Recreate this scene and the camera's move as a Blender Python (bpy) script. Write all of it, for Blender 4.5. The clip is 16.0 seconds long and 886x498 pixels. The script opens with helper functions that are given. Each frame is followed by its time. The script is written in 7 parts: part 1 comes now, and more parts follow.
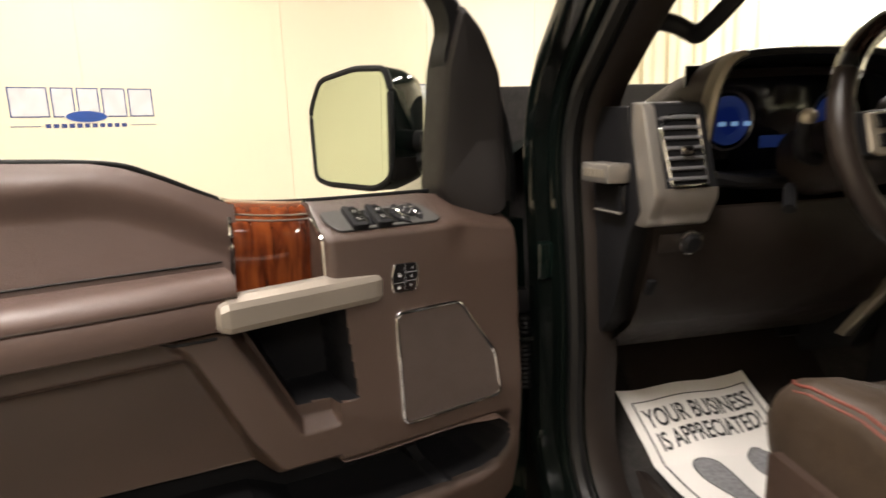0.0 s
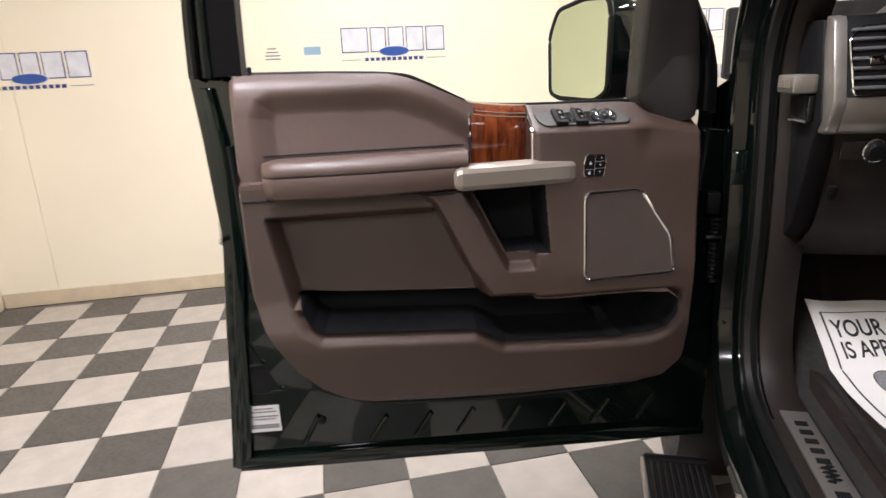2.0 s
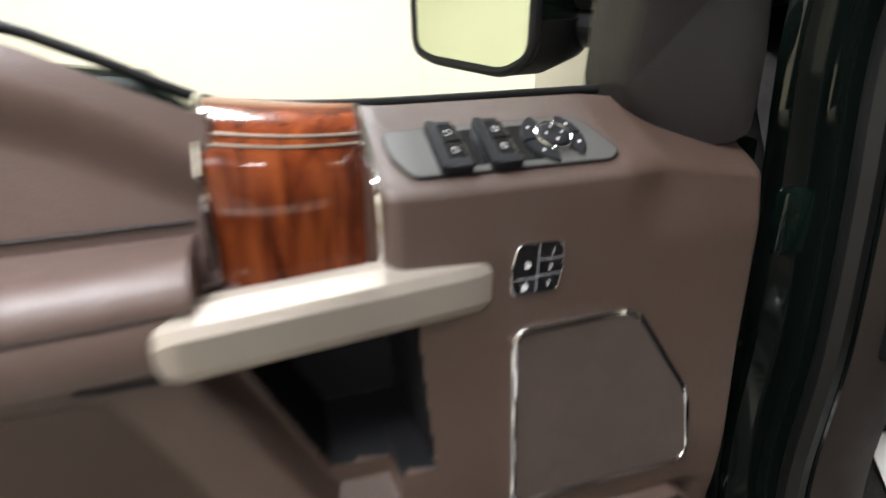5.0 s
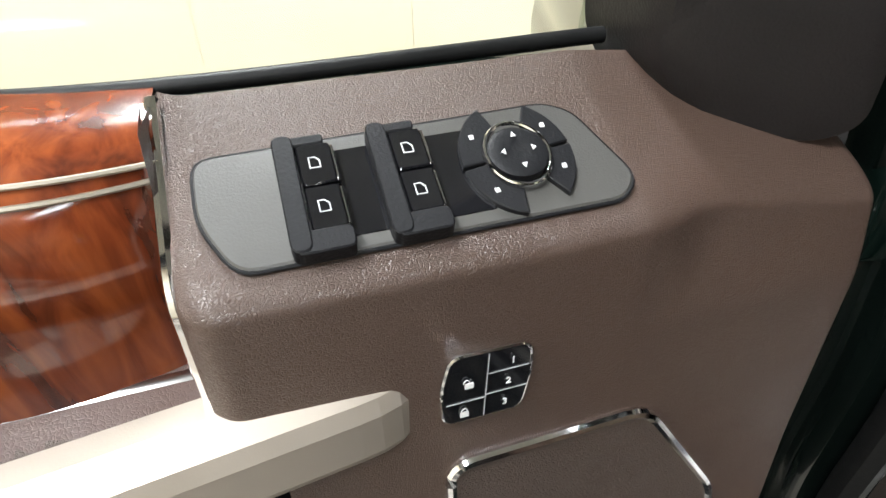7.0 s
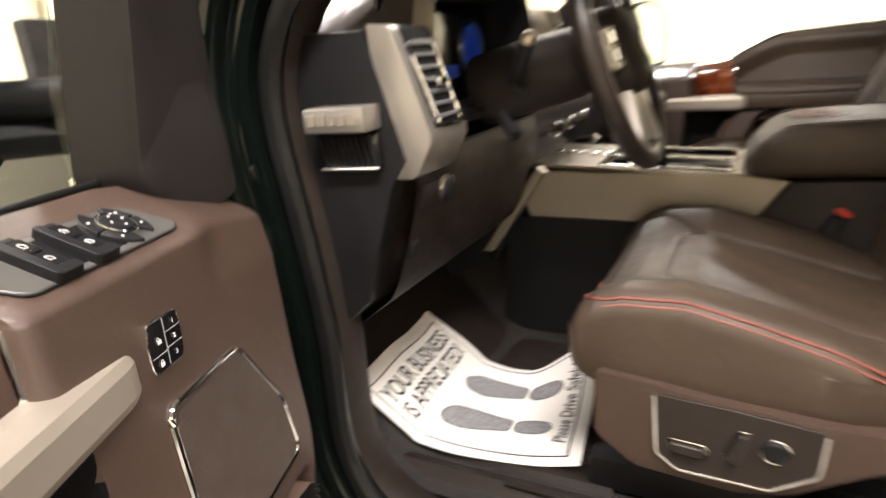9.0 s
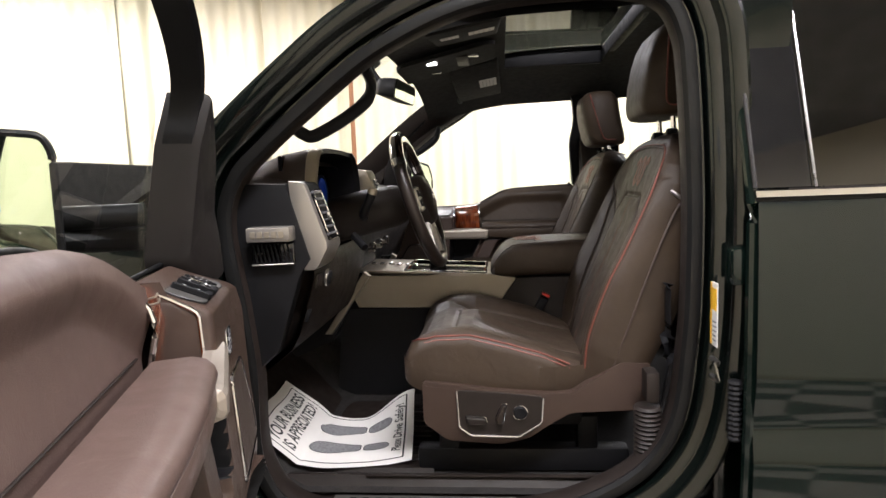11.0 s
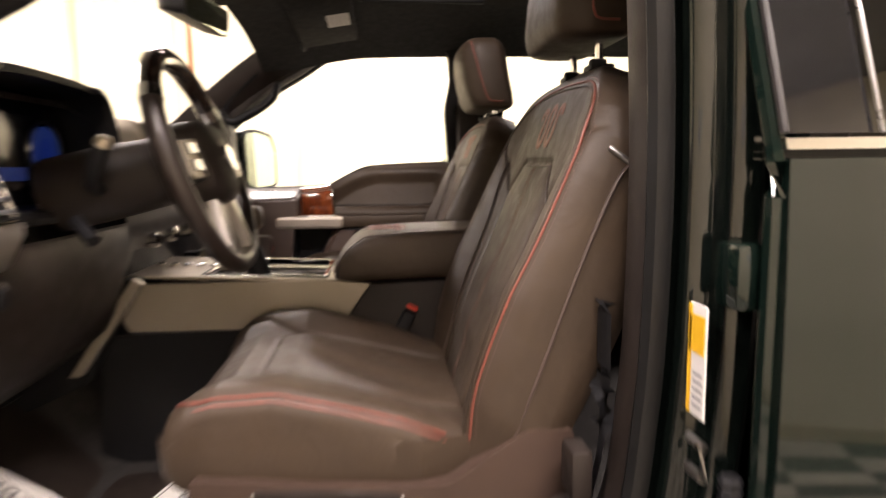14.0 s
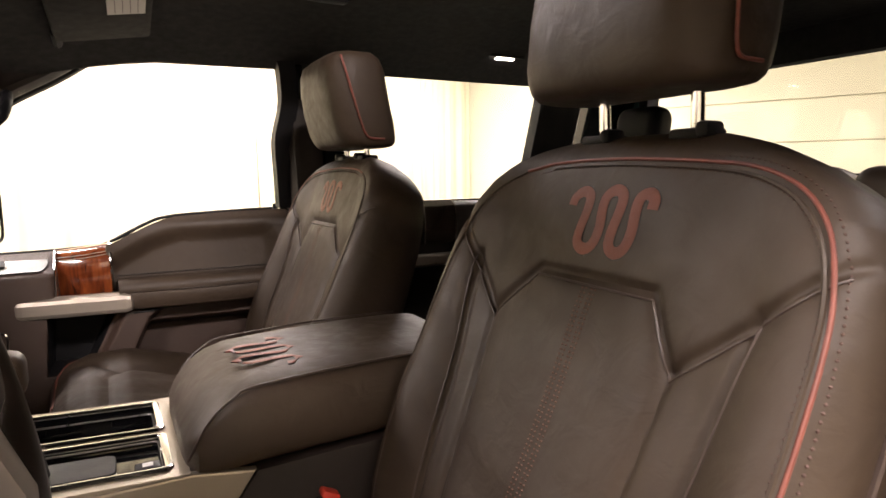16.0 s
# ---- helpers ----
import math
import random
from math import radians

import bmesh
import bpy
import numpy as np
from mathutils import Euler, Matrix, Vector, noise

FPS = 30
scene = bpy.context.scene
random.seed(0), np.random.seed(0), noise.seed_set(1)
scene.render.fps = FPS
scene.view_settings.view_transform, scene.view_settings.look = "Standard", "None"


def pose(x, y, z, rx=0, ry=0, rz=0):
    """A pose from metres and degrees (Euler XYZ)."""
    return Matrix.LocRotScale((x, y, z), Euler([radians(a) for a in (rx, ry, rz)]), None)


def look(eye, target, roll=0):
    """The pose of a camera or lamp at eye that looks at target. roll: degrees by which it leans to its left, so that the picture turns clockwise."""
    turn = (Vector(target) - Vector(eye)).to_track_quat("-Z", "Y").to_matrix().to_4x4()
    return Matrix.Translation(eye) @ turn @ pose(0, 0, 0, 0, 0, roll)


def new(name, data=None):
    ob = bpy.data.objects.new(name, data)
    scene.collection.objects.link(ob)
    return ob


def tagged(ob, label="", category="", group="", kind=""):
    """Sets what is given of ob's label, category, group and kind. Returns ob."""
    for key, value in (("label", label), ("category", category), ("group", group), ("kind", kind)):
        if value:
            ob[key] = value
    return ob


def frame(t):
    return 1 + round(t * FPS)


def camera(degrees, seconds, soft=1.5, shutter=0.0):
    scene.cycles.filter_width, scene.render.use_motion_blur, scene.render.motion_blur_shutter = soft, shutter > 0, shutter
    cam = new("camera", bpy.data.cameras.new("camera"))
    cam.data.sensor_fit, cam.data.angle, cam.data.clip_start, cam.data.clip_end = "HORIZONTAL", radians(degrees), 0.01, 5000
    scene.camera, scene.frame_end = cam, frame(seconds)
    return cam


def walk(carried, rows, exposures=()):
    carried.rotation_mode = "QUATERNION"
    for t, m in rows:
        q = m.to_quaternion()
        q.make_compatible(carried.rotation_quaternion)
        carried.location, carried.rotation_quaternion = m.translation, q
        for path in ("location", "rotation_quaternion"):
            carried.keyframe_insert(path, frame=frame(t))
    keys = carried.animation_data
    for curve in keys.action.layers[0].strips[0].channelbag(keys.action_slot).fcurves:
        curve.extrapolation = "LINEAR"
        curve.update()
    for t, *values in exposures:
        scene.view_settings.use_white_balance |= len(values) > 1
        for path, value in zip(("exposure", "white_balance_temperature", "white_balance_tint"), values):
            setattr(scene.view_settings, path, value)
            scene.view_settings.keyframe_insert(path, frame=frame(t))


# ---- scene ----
cam = camera(72.7, 16.0, shutter=0.5)
PATH = [
    (0, (-0.037, 1.333, 1.438), (1.882, 0.918, 1.054), -1.9),
    (0.5, (0.049, 1.381, 1.431), (1.979, 1.101, 0.989), -2.2),
    (1, (-0.057, 1.358, 1.417), (1.884, 1.345, 0.931), -1.7),
    (1.5, (-0.259, 1.254, 1.398), (1.647, 1.556, 0.870), -1.2),
    (2, (-0.369, 1.212, 1.402), (1.496, 1.678, 0.851), -2.6),
    (2.5, (-0.419, 1.207, 1.398), (1.436, 1.726, 0.860), -3.2),
    (3, (-0.420, 1.208, 1.395), (1.434, 1.726, 0.852), -3.5),
    (3.5, (-0.406, 1.207, 1.393), (1.446, 1.733, 0.852), -3.6),
    (4, (-0.249, 1.243, 1.383), (1.614, 1.718, 0.832), -3.5),
    (4.5, (0.106, 1.297, 1.398), (1.987, 1.560, 0.770), -3.1),
    (5, (0.422, 1.269, 1.426), (2.255, 1.299, 0.627), -0.9),
    (5.2, (0.513, 1.237, 1.435), (2.309, 1.267, 0.555), -0.5),
    (7.3, (0.666, 1.215, 1.439), (2.271, 1.250, 0.246), -1.7),
    (7.5, (0.666, 1.215, 1.438), (2.275, 1.248, 0.249), -2.0),
    (8, (0.664, 1.216, 1.434), (2.270, 1.065, 0.252), -4.8),
    (8.5, (0.589, 1.293, 1.413), (2.016, 0.273, 0.453), -4.8),
    (9, (0.426, 1.493, 1.423), (1.339, -0.183, 0.825), -5.1),
    (9.5, (0.418, 1.785, 1.439), (0.806, -0.150, 1.116), -3.4),
    (9.7, (0.439, 1.891, 1.453), (0.699, -0.075, 1.199), -2.8),
    (11.8, (0.402, 2.144, 1.459), (0.581, 0.164, 1.242), -2.3),
    (12, (0.409, 2.155, 1.457), (0.581, 0.174, 1.242), -2.3),
    (12.5, (0.408, 2.156, 1.456), (0.579, 0.174, 1.249), -2.2),
    (13, (0.406, 2.112, 1.447), (0.548, 0.132, 1.206), -1.9),
    (13.5, (0.403, 1.868, 1.386), (0.472, -0.108, 1.087), -2.1),
    (14, (0.350, 1.523, 1.396), (0.140, -0.448, 1.133), -1.0),
    (14.5, (0.377, 1.169, 1.438), (-0.193, -0.743, 1.302), 0.1),
    (15, (0.458, 0.950, 1.494), (-0.346, -0.873, 1.323), -0.5),
    (15.5, (0.510, 0.940, 1.525), (-0.394, -0.830, 1.294), -0.7),
    (16, (0.515, 0.953, 1.522), (-0.447, -0.781, 1.266), -0.8),
]
# seconds, stops, kelvin, tint: the clip's automatic exposure and white balance
EXPOSURES = [(0, 0.3, 7000, 15), (1, 0.27, 6700, 14), (2, 0.25, 6150, 18), (4, 0.25, 6150, 18), (5, 0.65, 6000, 10), (7.3, 0.75, 6000, 7), (8, 0.68, 6000, 7), (8.5, 0.80, 6200, 12), (9.2, 1.20, 6950, 15),
             (9.7, 1.0, 6400, 14), (11.8, 0.32, 6200, 17), (13, 0.32, 6200, 17), (13.5, 0.5, 6300, 17), (14, 1.0, 7150, 24), (14.5, 1.12, 7500, 27), (15, 1.1, 7250, 25), (16, 1.05, 7050, 24)]
walk(cam, [(t, look(eye, target, roll)) for t, eye, target, roll in PATH], EXPOSURES)

# ---- light ----
world = bpy.data.worlds.new("world")
scene.world = world
world.use_nodes = True
world.node_tree.nodes["Background"].inputs[0].default_value = (1.0, 0.96, 0.9, 1)
world.node_tree.nodes["Background"].inputs[1].default_value = 0.05
ROOM = pose(0, 0, 0, 0, 0, 25)  # the showroom stands at 25 degrees to the truck


def tube_lamp(p, q, sx, sy, watts, z=3.22):
    lamp = bpy.data.lights.new("ceiling_lamp", "AREA")
    lamp.shape, lamp.size, lamp.size_y = "RECTANGLE", sx, sy
    lamp.energy, lamp.color = watts, (1.0, 0.98, 0.955)
    ob = new("ceiling_lamp", lamp)
    ob.matrix_world = ROOM @ pose(p, q, z)
    return ob


LAMPS = [(2.9, 0.7, 66), (0.8, 1.8, 84), (-2.2, 2.1, 60), (2.6, -3.0, 85), (0.4, -2.6, 55), (-2.2, -3.0, 100), (-4.6, -2.6, 75)]
for p_, q_, e_ in LAMPS:
    tube_lamp(p_, q_, 1.2, 0.3, e_)


# ---- materials ----
def material(name, colour, rough=0.5, metal=0.0, var=0.12, scale=6.0, bump=0.0, grain=400.0, kind="noise", coat=0.0, spec=0.5, per_object=0.0, per_island=0.0, wear=0.0, crease=0.0):
    m = bpy.data.materials.new(name)
    m.use_nodes = True
    nt = m.node_tree
    b = nt.nodes["Principled BSDF"]
    b.inputs["Metallic"].default_value = metal
    b.inputs["Coat Weight"].default_value = coat
    b.inputs["Coat Roughness"].default_value = 0.05
    b.inputs["Specular IOR Level"].default_value = spec
    tc = nt.nodes.new("ShaderNodeTexCoord")
    big = nt.nodes.new("ShaderNodeTexNoise")
    big.inputs["Scale"].default_value, big.inputs["Detail"].default_value = scale, 6
    nt.links.new(tc.outputs["Object"], big.inputs["Vector"])
    ramp = nt.nodes.new("ShaderNodeValToRGB")
    lo = [max(0, c * (1 - var)) for c in colour]
    hi = [min(1, c * (1 + var)) for c in colour]
    ramp.color_ramp.elements[0].position, ramp.color_ramp.elements[1].position = 0.3, 0.7
    ramp.color_ramp.elements[0].color, ramp.color_ramp.elements[1].color = (*lo, 1), (*hi, 1)
    nt.links.new(big.outputs["Fac"], ramp.inputs["Fac"])
    out = ramp.outputs["Color"]
    if per_object or per_island:
        src = nt.nodes.new("ShaderNodeObjectInfo") if per_object else nt.nodes.new("ShaderNodeNewGeometry")
        rnd = src.outputs["Random"] if per_object else src.outputs["Random Per Island"]
        mr = nt.nodes.new("ShaderNodeMapRange")
        k = per_object or per_island
        mr.inputs["To Min"].default_value, mr.inputs["To Max"].default_value = 1 - k, 1 + k
        nt.links.new(rnd, mr.inputs["Value"])
        mul = nt.nodes.new("ShaderNodeVectorMath")
        mul.operation = "SCALE"
        nt.links.new(out, mul.inputs[0])
        nt.links.new(mr.outputs[0], mul.inputs["Scale"])
        out = mul.outputs[0]
    nt.links.new(out, b.inputs["Base Color"])
    mid = nt.nodes.new("ShaderNodeTexNoise")
    mid.inputs["Scale"].default_value, mid.inputs["Detail"].default_value = scale * 5, 4
    nt.links.new(tc.outputs["Object"], mid.inputs["Vector"])
    rr = nt.nodes.new("ShaderNodeMapRange")
    rr.inputs["From Min"].default_value, rr.inputs["From Max"].default_value = 0.3, 0.7
    rr.inputs["To Min"].default_value, rr.inputs["To Max"].default_value = max(0.02, rough * (0.88 - wear)), min(1, rough * (1.12 + wear))
    nt.links.new(mid.outputs["Fac"], rr.inputs["Value"])
    nt.links.new(rr.outputs[0], b.inputs["Roughness"])
    if bump:
        if kind == "leather":
            g = nt.nodes.new("ShaderNodeTexVoronoi")
            g.feature = "DISTANCE_TO_EDGE"
            g.inputs["Scale"].default_value = grain
            wob = nt.nodes.new("ShaderNodeTexNoise")
            wob.inputs["Scale"].default_value = grain * 0.35
            add = nt.nodes.new("ShaderNodeMixRGB")
            add.blend_type = "ADD"
            add.inputs[0].default_value = 0.006
            nt.links.new(tc.outputs["Object"], wob.inputs["Vector"])
            nt.links.new(tc.outputs["Object"], add.inputs[1])
            nt.links.new(wob.outputs["Color"], add.inputs[2])
            nt.links.new(add.outputs[0], g.inputs["Vector"])
            cl = nt.nodes.new("ShaderNodeMapRange")
            cl.inputs["From Max"].default_value = 0.18
            nt.links.new(g.outputs["Distance"], cl.inputs["Value"])
            h = cl.outputs[0]
        else:
            g = nt.nodes.new("ShaderNodeTexNoise")
            g.inputs["Scale"].default_value, g.inputs["Detail"].default_value = grain, 3
            nt.links.new(tc.outputs["Object"], g.inputs["Vector"])
            h = g.outputs["Fac"]
        bm_ = nt.nodes.new("ShaderNodeBump")
        bm_.inputs["Strength"].default_value, bm_.inputs["Distance"].default_value = bump, 0.001
        nt.links.new(h, bm_.inputs["Height"])
        if crease:
            # slack, gently wrinkled hide under the grain
            fold = nt.nodes.new("ShaderNodeTexNoise")
            fold.inputs["Scale"].default_value, fold.inputs["Detail"].default_value, fold.inputs["Distortion"].default_value = 24, 5, 0.8
            nt.links.new(tc.outputs["Object"], fold.inputs["Vector"])
            under = nt.nodes.new("ShaderNodeBump")
            under.inputs["Strength"].default_value, under.inputs["Distance"].default_value = crease, 0.004
            nt.links.new(fold.outputs["Fac"], under.inputs["Height"])
            nt.links.new(under.outputs["Normal"], bm_.inputs["Normal"])
        nt.links.new(bm_.outputs["Normal"], b.inputs["Normal"])
    return m


def emission(name, colour, strength):
    m = material(name, colour, 0.4)
    b = m.node_tree.nodes["Principled BSDF"]
    b.inputs["Emission Color"].default_value, b.inputs["Emission Strength"].default_value = (*colour, 1), strength
    return m


def glass(name, tint=(1, 1, 1), clear=0.9, shine=0.045):
    m = bpy.data.materials.new(name)
    m.use_nodes = True
    nt = m.node_tree
    nt.nodes.clear()
    out = nt.nodes.new("ShaderNodeOutputMaterial")
    tr = nt.nodes.new("ShaderNodeBsdfTransparent")
    tr.inputs[0].default_value = (*[c * clear for c in tint], 1)
    gl = nt.nodes.new("ShaderNodeBsdfGlossy")
    gl.inputs["Roughness"].default_value = 0.02
    lw = nt.nodes.new("ShaderNodeLayerWeight")
    lw.inputs["Blend"].default_value = 0.5
    pw = nt.nodes.new("ShaderNodeMath")
    pw.operation, pw.inputs[1].default_value = "POWER", 5.0
    fr = nt.nodes.new("ShaderNodeMath")
    fr.operation, fr.inputs[1].default_value, fr.inputs[2].default_value = "MULTIPLY_ADD", 0.6, shine
    nt.links.new(lw.outputs["Facing"], pw.inputs[0])
    nt.links.new(pw.outputs[0], fr.inputs[0])
    mix = nt.nodes.new("ShaderNodeMixShader")
    nt.links.new(fr.outputs[0], mix.inputs[0])
    nt.links.new(tr.outputs[0], mix.inputs[1])
    nt.links.new(gl.outputs[0], mix.inputs[2])
    nt.links.new(mix.outputs[0], out.inputs[0])
    return m


def wood_material():
    m = material("glossy_wood", (0.30, 0.075, 0.018), 0.16, coat=1.0)
    nt = m.node_tree
    b = nt.nodes["Principled BSDF"]
    tc = nt.nodes.new("ShaderNodeTexCoord")
    mp = nt.nodes.new("ShaderNodeMapping")
    mp.inputs["Scale"].default_value = (42, 42, 5)
    mp.inputs["Rotation"].default_value = (0.15, 0.25, 0)
    w = nt.nodes.new("ShaderNodeTexNoise")
    w.inputs["Scale"].default_value, w.inputs["Detail"].default_value, w.inputs["Distortion"].default_value = 1.6, 8, 0.7
    r = nt.nodes.new("ShaderNodeValToRGB")
    r.color_ramp.elements[0].position, r.color_ramp.elements[0].color = 0.28, (0.030, 0.007, 0.0035, 1)
    r.color_ramp.elements[1].position, r.color_ramp.elements[1].color = 0.70, (0.25, 0.062, 0.016, 1)
    e = r.color_ramp.elements.new(0.48)
    e.color = (0.14, 0.029, 0.009, 1)
    nt.links.new(tc.outputs["Object"], mp.inputs[0])
    nt.links.new(mp.outputs[0], w.inputs["Vector"])
    nt.links.new(w.outputs["Fac"], r.inputs["Fac"])
    nt.links.new(r.outputs["Color"], b.inputs["Base Color"])
    return m


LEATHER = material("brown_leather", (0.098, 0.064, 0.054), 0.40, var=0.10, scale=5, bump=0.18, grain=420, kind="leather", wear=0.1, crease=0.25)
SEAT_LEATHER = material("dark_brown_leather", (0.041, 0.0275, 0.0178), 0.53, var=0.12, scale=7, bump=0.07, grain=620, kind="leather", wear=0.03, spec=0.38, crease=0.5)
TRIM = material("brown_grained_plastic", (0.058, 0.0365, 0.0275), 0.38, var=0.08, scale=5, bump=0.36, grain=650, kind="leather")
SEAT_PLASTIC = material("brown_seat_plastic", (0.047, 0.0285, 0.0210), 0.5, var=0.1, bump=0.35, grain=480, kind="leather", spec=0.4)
# knee plastic: the trim's brown, darkened to carry the shade below the dash
KNEE = material("shade_darkened_knee_plastic", (0.014, 0.0092, 0.0072), 0.5, var=0.1, bump=0.35, grain=480, kind="leather", spec=0.3)
SLAT = material("grey_slat", (0.11, 0.11, 0.115), 0.35, var=0.1)
DASH_LEATHER = material("dash_leather", (0.040, 0.030, 0.027), 0.42, var=0.1, scale=6, bump=0.3, grain=420, kind="leather", spec=0.25)
SWITCH_GREY = material("switch_panel_grey", (0.060, 0.058, 0.054), 0.33, var=0.08, bump=0.15, grain=900)
DARK_TRIM = material("dark_brown_plastic", (0.016, 0.0115, 0.0095), 0.55, var=0.1, bump=0.3, grain=500, spec=0.3)
BLACK = material("black_plastic", (0.009, 0.009, 0.010), 0.5, var=0.15, bump=0.3, grain=600, spec=0.15)
RUBBER = material("black_rubber", (0.007, 0.007, 0.007), 0.45, var=0.2, scale=12, bump=0.2, grain=300, spec=0.22)
GLOSS_BLACK = material("gloss_black", (0.006, 0.006, 0.007), 0.08, var=0.2, coat=0.6)
PAINT = material("dark_green_paint", (0.003, 0.007, 0.0055), 0.06, var=0.15, scale=3, coat=0.4, spec=0.3)
JAMB = material("dark_jamb_paint", (0.0028, 0.0045, 0.0038), 0.13, var=0.15, scale=3, spec=0.3, coat=0.6)
GREY_TRIM = material("charcoal_plastic", (0.0115, 0.0098, 0.0095), 0.48, var=0.08, bump=0.35, grain=700, spec=0.25)
SATIN = material("satin_nickel", (0.35, 0.325, 0.295), 0.36, metal=0.75, var=0.06, scale=8)
HANDLE = material("champagne_handle", (0.37, 0.325, 0.275), 0.42, metal=0.6, var=0.05, scale=8, bump=0.05, grain=900)
SATIN_PAINT = material("champagne_paint", (0.33, 0.29, 0.23), 0.38, metal=0.55, var=0.05, scale=8)
CHROME = material("chrome", (0.75, 0.75, 0.76), 0.08, metal=1.0, var=0.03)
WOOD = wood_material()
DARK_WOOD = material("dark_gloss_wood", (0.018, 0.010, 0.008), 0.12, coat=1.0, var=0.4, scale=25)
RIM_LEATHER = material("black_brown_rim_leather", (0.016, 0.0115, 0.0095), 0.34, var=0.1, scale=8, bump=0.1, grain=420, kind="leather", spec=0.35)
CARPET = material("black_carpet", (0.016, 0.014, 0.013), 0.95, var=0.35, scale=40, bump=0.9, grain=500)
HEADLINER = material("black_headliner", (0.0065, 0.006, 0.0058), 0.95, var=0.15, scale=10, bump=0.2, grain=700)
GRILLE = material("speaker_mesh", (0.052, 0.034, 0.026), 0.55, var=0.1, bump=0.7, grain=520, kind="leather")
ORANGE = material("orange_piping", (0.165, 0.045, 0.031), 0.5, var=0.15, scale=60)
RUST = material("embossed_red_leather", (0.17, 0.042, 0.022), 0.5, var=0.12, scale=60, bump=0.3, grain=420, kind="leather")
STITCH = material("brown_thread", (0.125, 0.060, 0.040), 0.7, var=0.2, scale=80)
WELT = material("welt_thread", (0.075, 0.042, 0.034), 0.7, var=0.2, scale=80)
PIPING = material("dark_piping", (0.05, 0.034, 0.028), 0.45, var=0.1)
PAPER = material("white_paper", (0.80, 0.78, 0.75), 0.7, var=0.05, scale=4, bump=0.1, grain=90)
INK = material("black_ink", (0.012, 0.012, 0.014), 0.6)
GREY_INK = material("grey_ink", (0.22, 0.22, 0.23), 0.7, var=0.25, scale=150)
WHITE_INK = material("white_print", (0.62, 0.62, 0.62), 0.5)
LABEL_WHITE = material("white_label", (0.62, 0.61, 0.60), 0.5, var=0.05)
YELLOW = material("yellow_label", (0.75, 0.42, 0.02), 0.5)
BLUE = material("blue_print", (0.025, 0.045, 0.19), 0.5)
BLUE_OVAL = material("blue_oval", (0.02, 0.07, 0.30), 0.4)
SILVER_PRINT = material("silver_print", (0.62, 0.62, 0.66), 0.5, var=0.12, scale=15)
RED = material("red_plastic", (0.55, 0.05, 0.03), 0.4)
MIRROR = material("mirror", (0.76, 0.86, 0.70), 0.015, metal=1.0, var=0.01)
GLASS = glass("clear_glass", (0.97, 1.0, 0.96), 0.96)
DARK_GLASS = glass("tinted_glass", (0.30, 0.31, 0.32), 0.12, 0.13)
SUNROOF_GLASS = glass("grey_tinted_glass", (0.80, 0.86, 0.84), 0.22)
SCREEN = material("dark_screen", (0.004, 0.005, 0.009), 0.12, coat=0.5)
SCREEN_BLUE = emission("blue_display", (0.02, 0.06, 0.32), 0.08)
LAMP = emission("lit_lamp", (1.0, 0.95, 0.85), 9.0)
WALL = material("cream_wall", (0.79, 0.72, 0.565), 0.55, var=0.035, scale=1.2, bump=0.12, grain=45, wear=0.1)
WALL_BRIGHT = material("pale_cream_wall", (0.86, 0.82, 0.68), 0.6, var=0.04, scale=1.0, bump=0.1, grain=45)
CURTAIN = material("cream_curtain", (0.77, 0.71, 0.55), 0.75, var=0.05, scale=2.5, bump=0.15, grain=300)
SKIRT = material("cream_skirting", (0.56, 0.47, 0.33), 0.5, var=0.12, scale=7)
CEIL = material("dark_ceiling", (0.27, 0.27, 0.265), 0.8, var=0.15)
WHITE_METAL = material("white_metal", (0.75, 0.74, 0.72), 0.4, var=0.04)
TILE_DARK = material("dark_grey_tile", (0.075, 0.069, 0.064), 0.42, var=0.18, scale=9, bump=0.15, grain=60, per_object=0.15, wear=0.2)
TILE_LIGHT = material("beige_tile", (0.40, 0.365, 0.325), 0.42, var=0.10, scale=9, bump=0.15, grain=60, per_object=0.08, wear=0.2)
GROUT = material("tile_joint", (0.16, 0.14, 0.12), 0.8)
STEEL = material("steel", (0.35, 0.34, 0.33), 0.3, metal=1.0, var=0.1)
COPPER = material("brown_pole", (0.30, 0.13, 0.06), 0.5)


# ---- helpers of this scene ----
WORLD_THINGS = {}


def thing(name, m, label, category, group="", in_world=True):
    """A thing: an empty at its base. Its parts are given in world metres, or in its own frame where in_world is False."""
    ob = new(name)
    ob.matrix_basis = m
    ob.empty_display_size = 0.1
    tagged(ob, label, category, group)
    WORLD_THINGS[ob.name] = m.inverted() if in_world else Matrix.Identity(4)
    return ob


def part(name, bm, mat, parent=None, label="", smooth=True, shadow=True):
    me = bpy.data.meshes.new(name)
    bm.normal_update()
    bm.to_mesh(me)
    bm.free()
    me.materials.append(mat)
    me.polygons.foreach_set("use_smooth", [smooth] * len(me.polygons))
    ob = new(name, me)
    if smooth:
        me.set_sharp_from_angle(angle=radians(38))
    if parent is not None:
        ob.parent = parent
        ob.matrix_parent_inverse = WORLD_THINGS.get(parent.name, Matrix.Identity(4))
    if label:
        ob["label"] = label
    ob.visible_shadow = shadow
    return ob


def structure(name, bm, mat, label, smooth=False):
    ob = part(name, bm, mat, None, "", smooth)
    tagged(ob, label, "", "", "structure")
    return ob


def raw(verts, faces):
    bm = bmesh.new()
    vs = [bm.verts.new(v) for v in verts]
    for f in faces:
        try:
            bm.faces.new([vs[i] for i in f])
        except ValueError:
            pass
    return bm


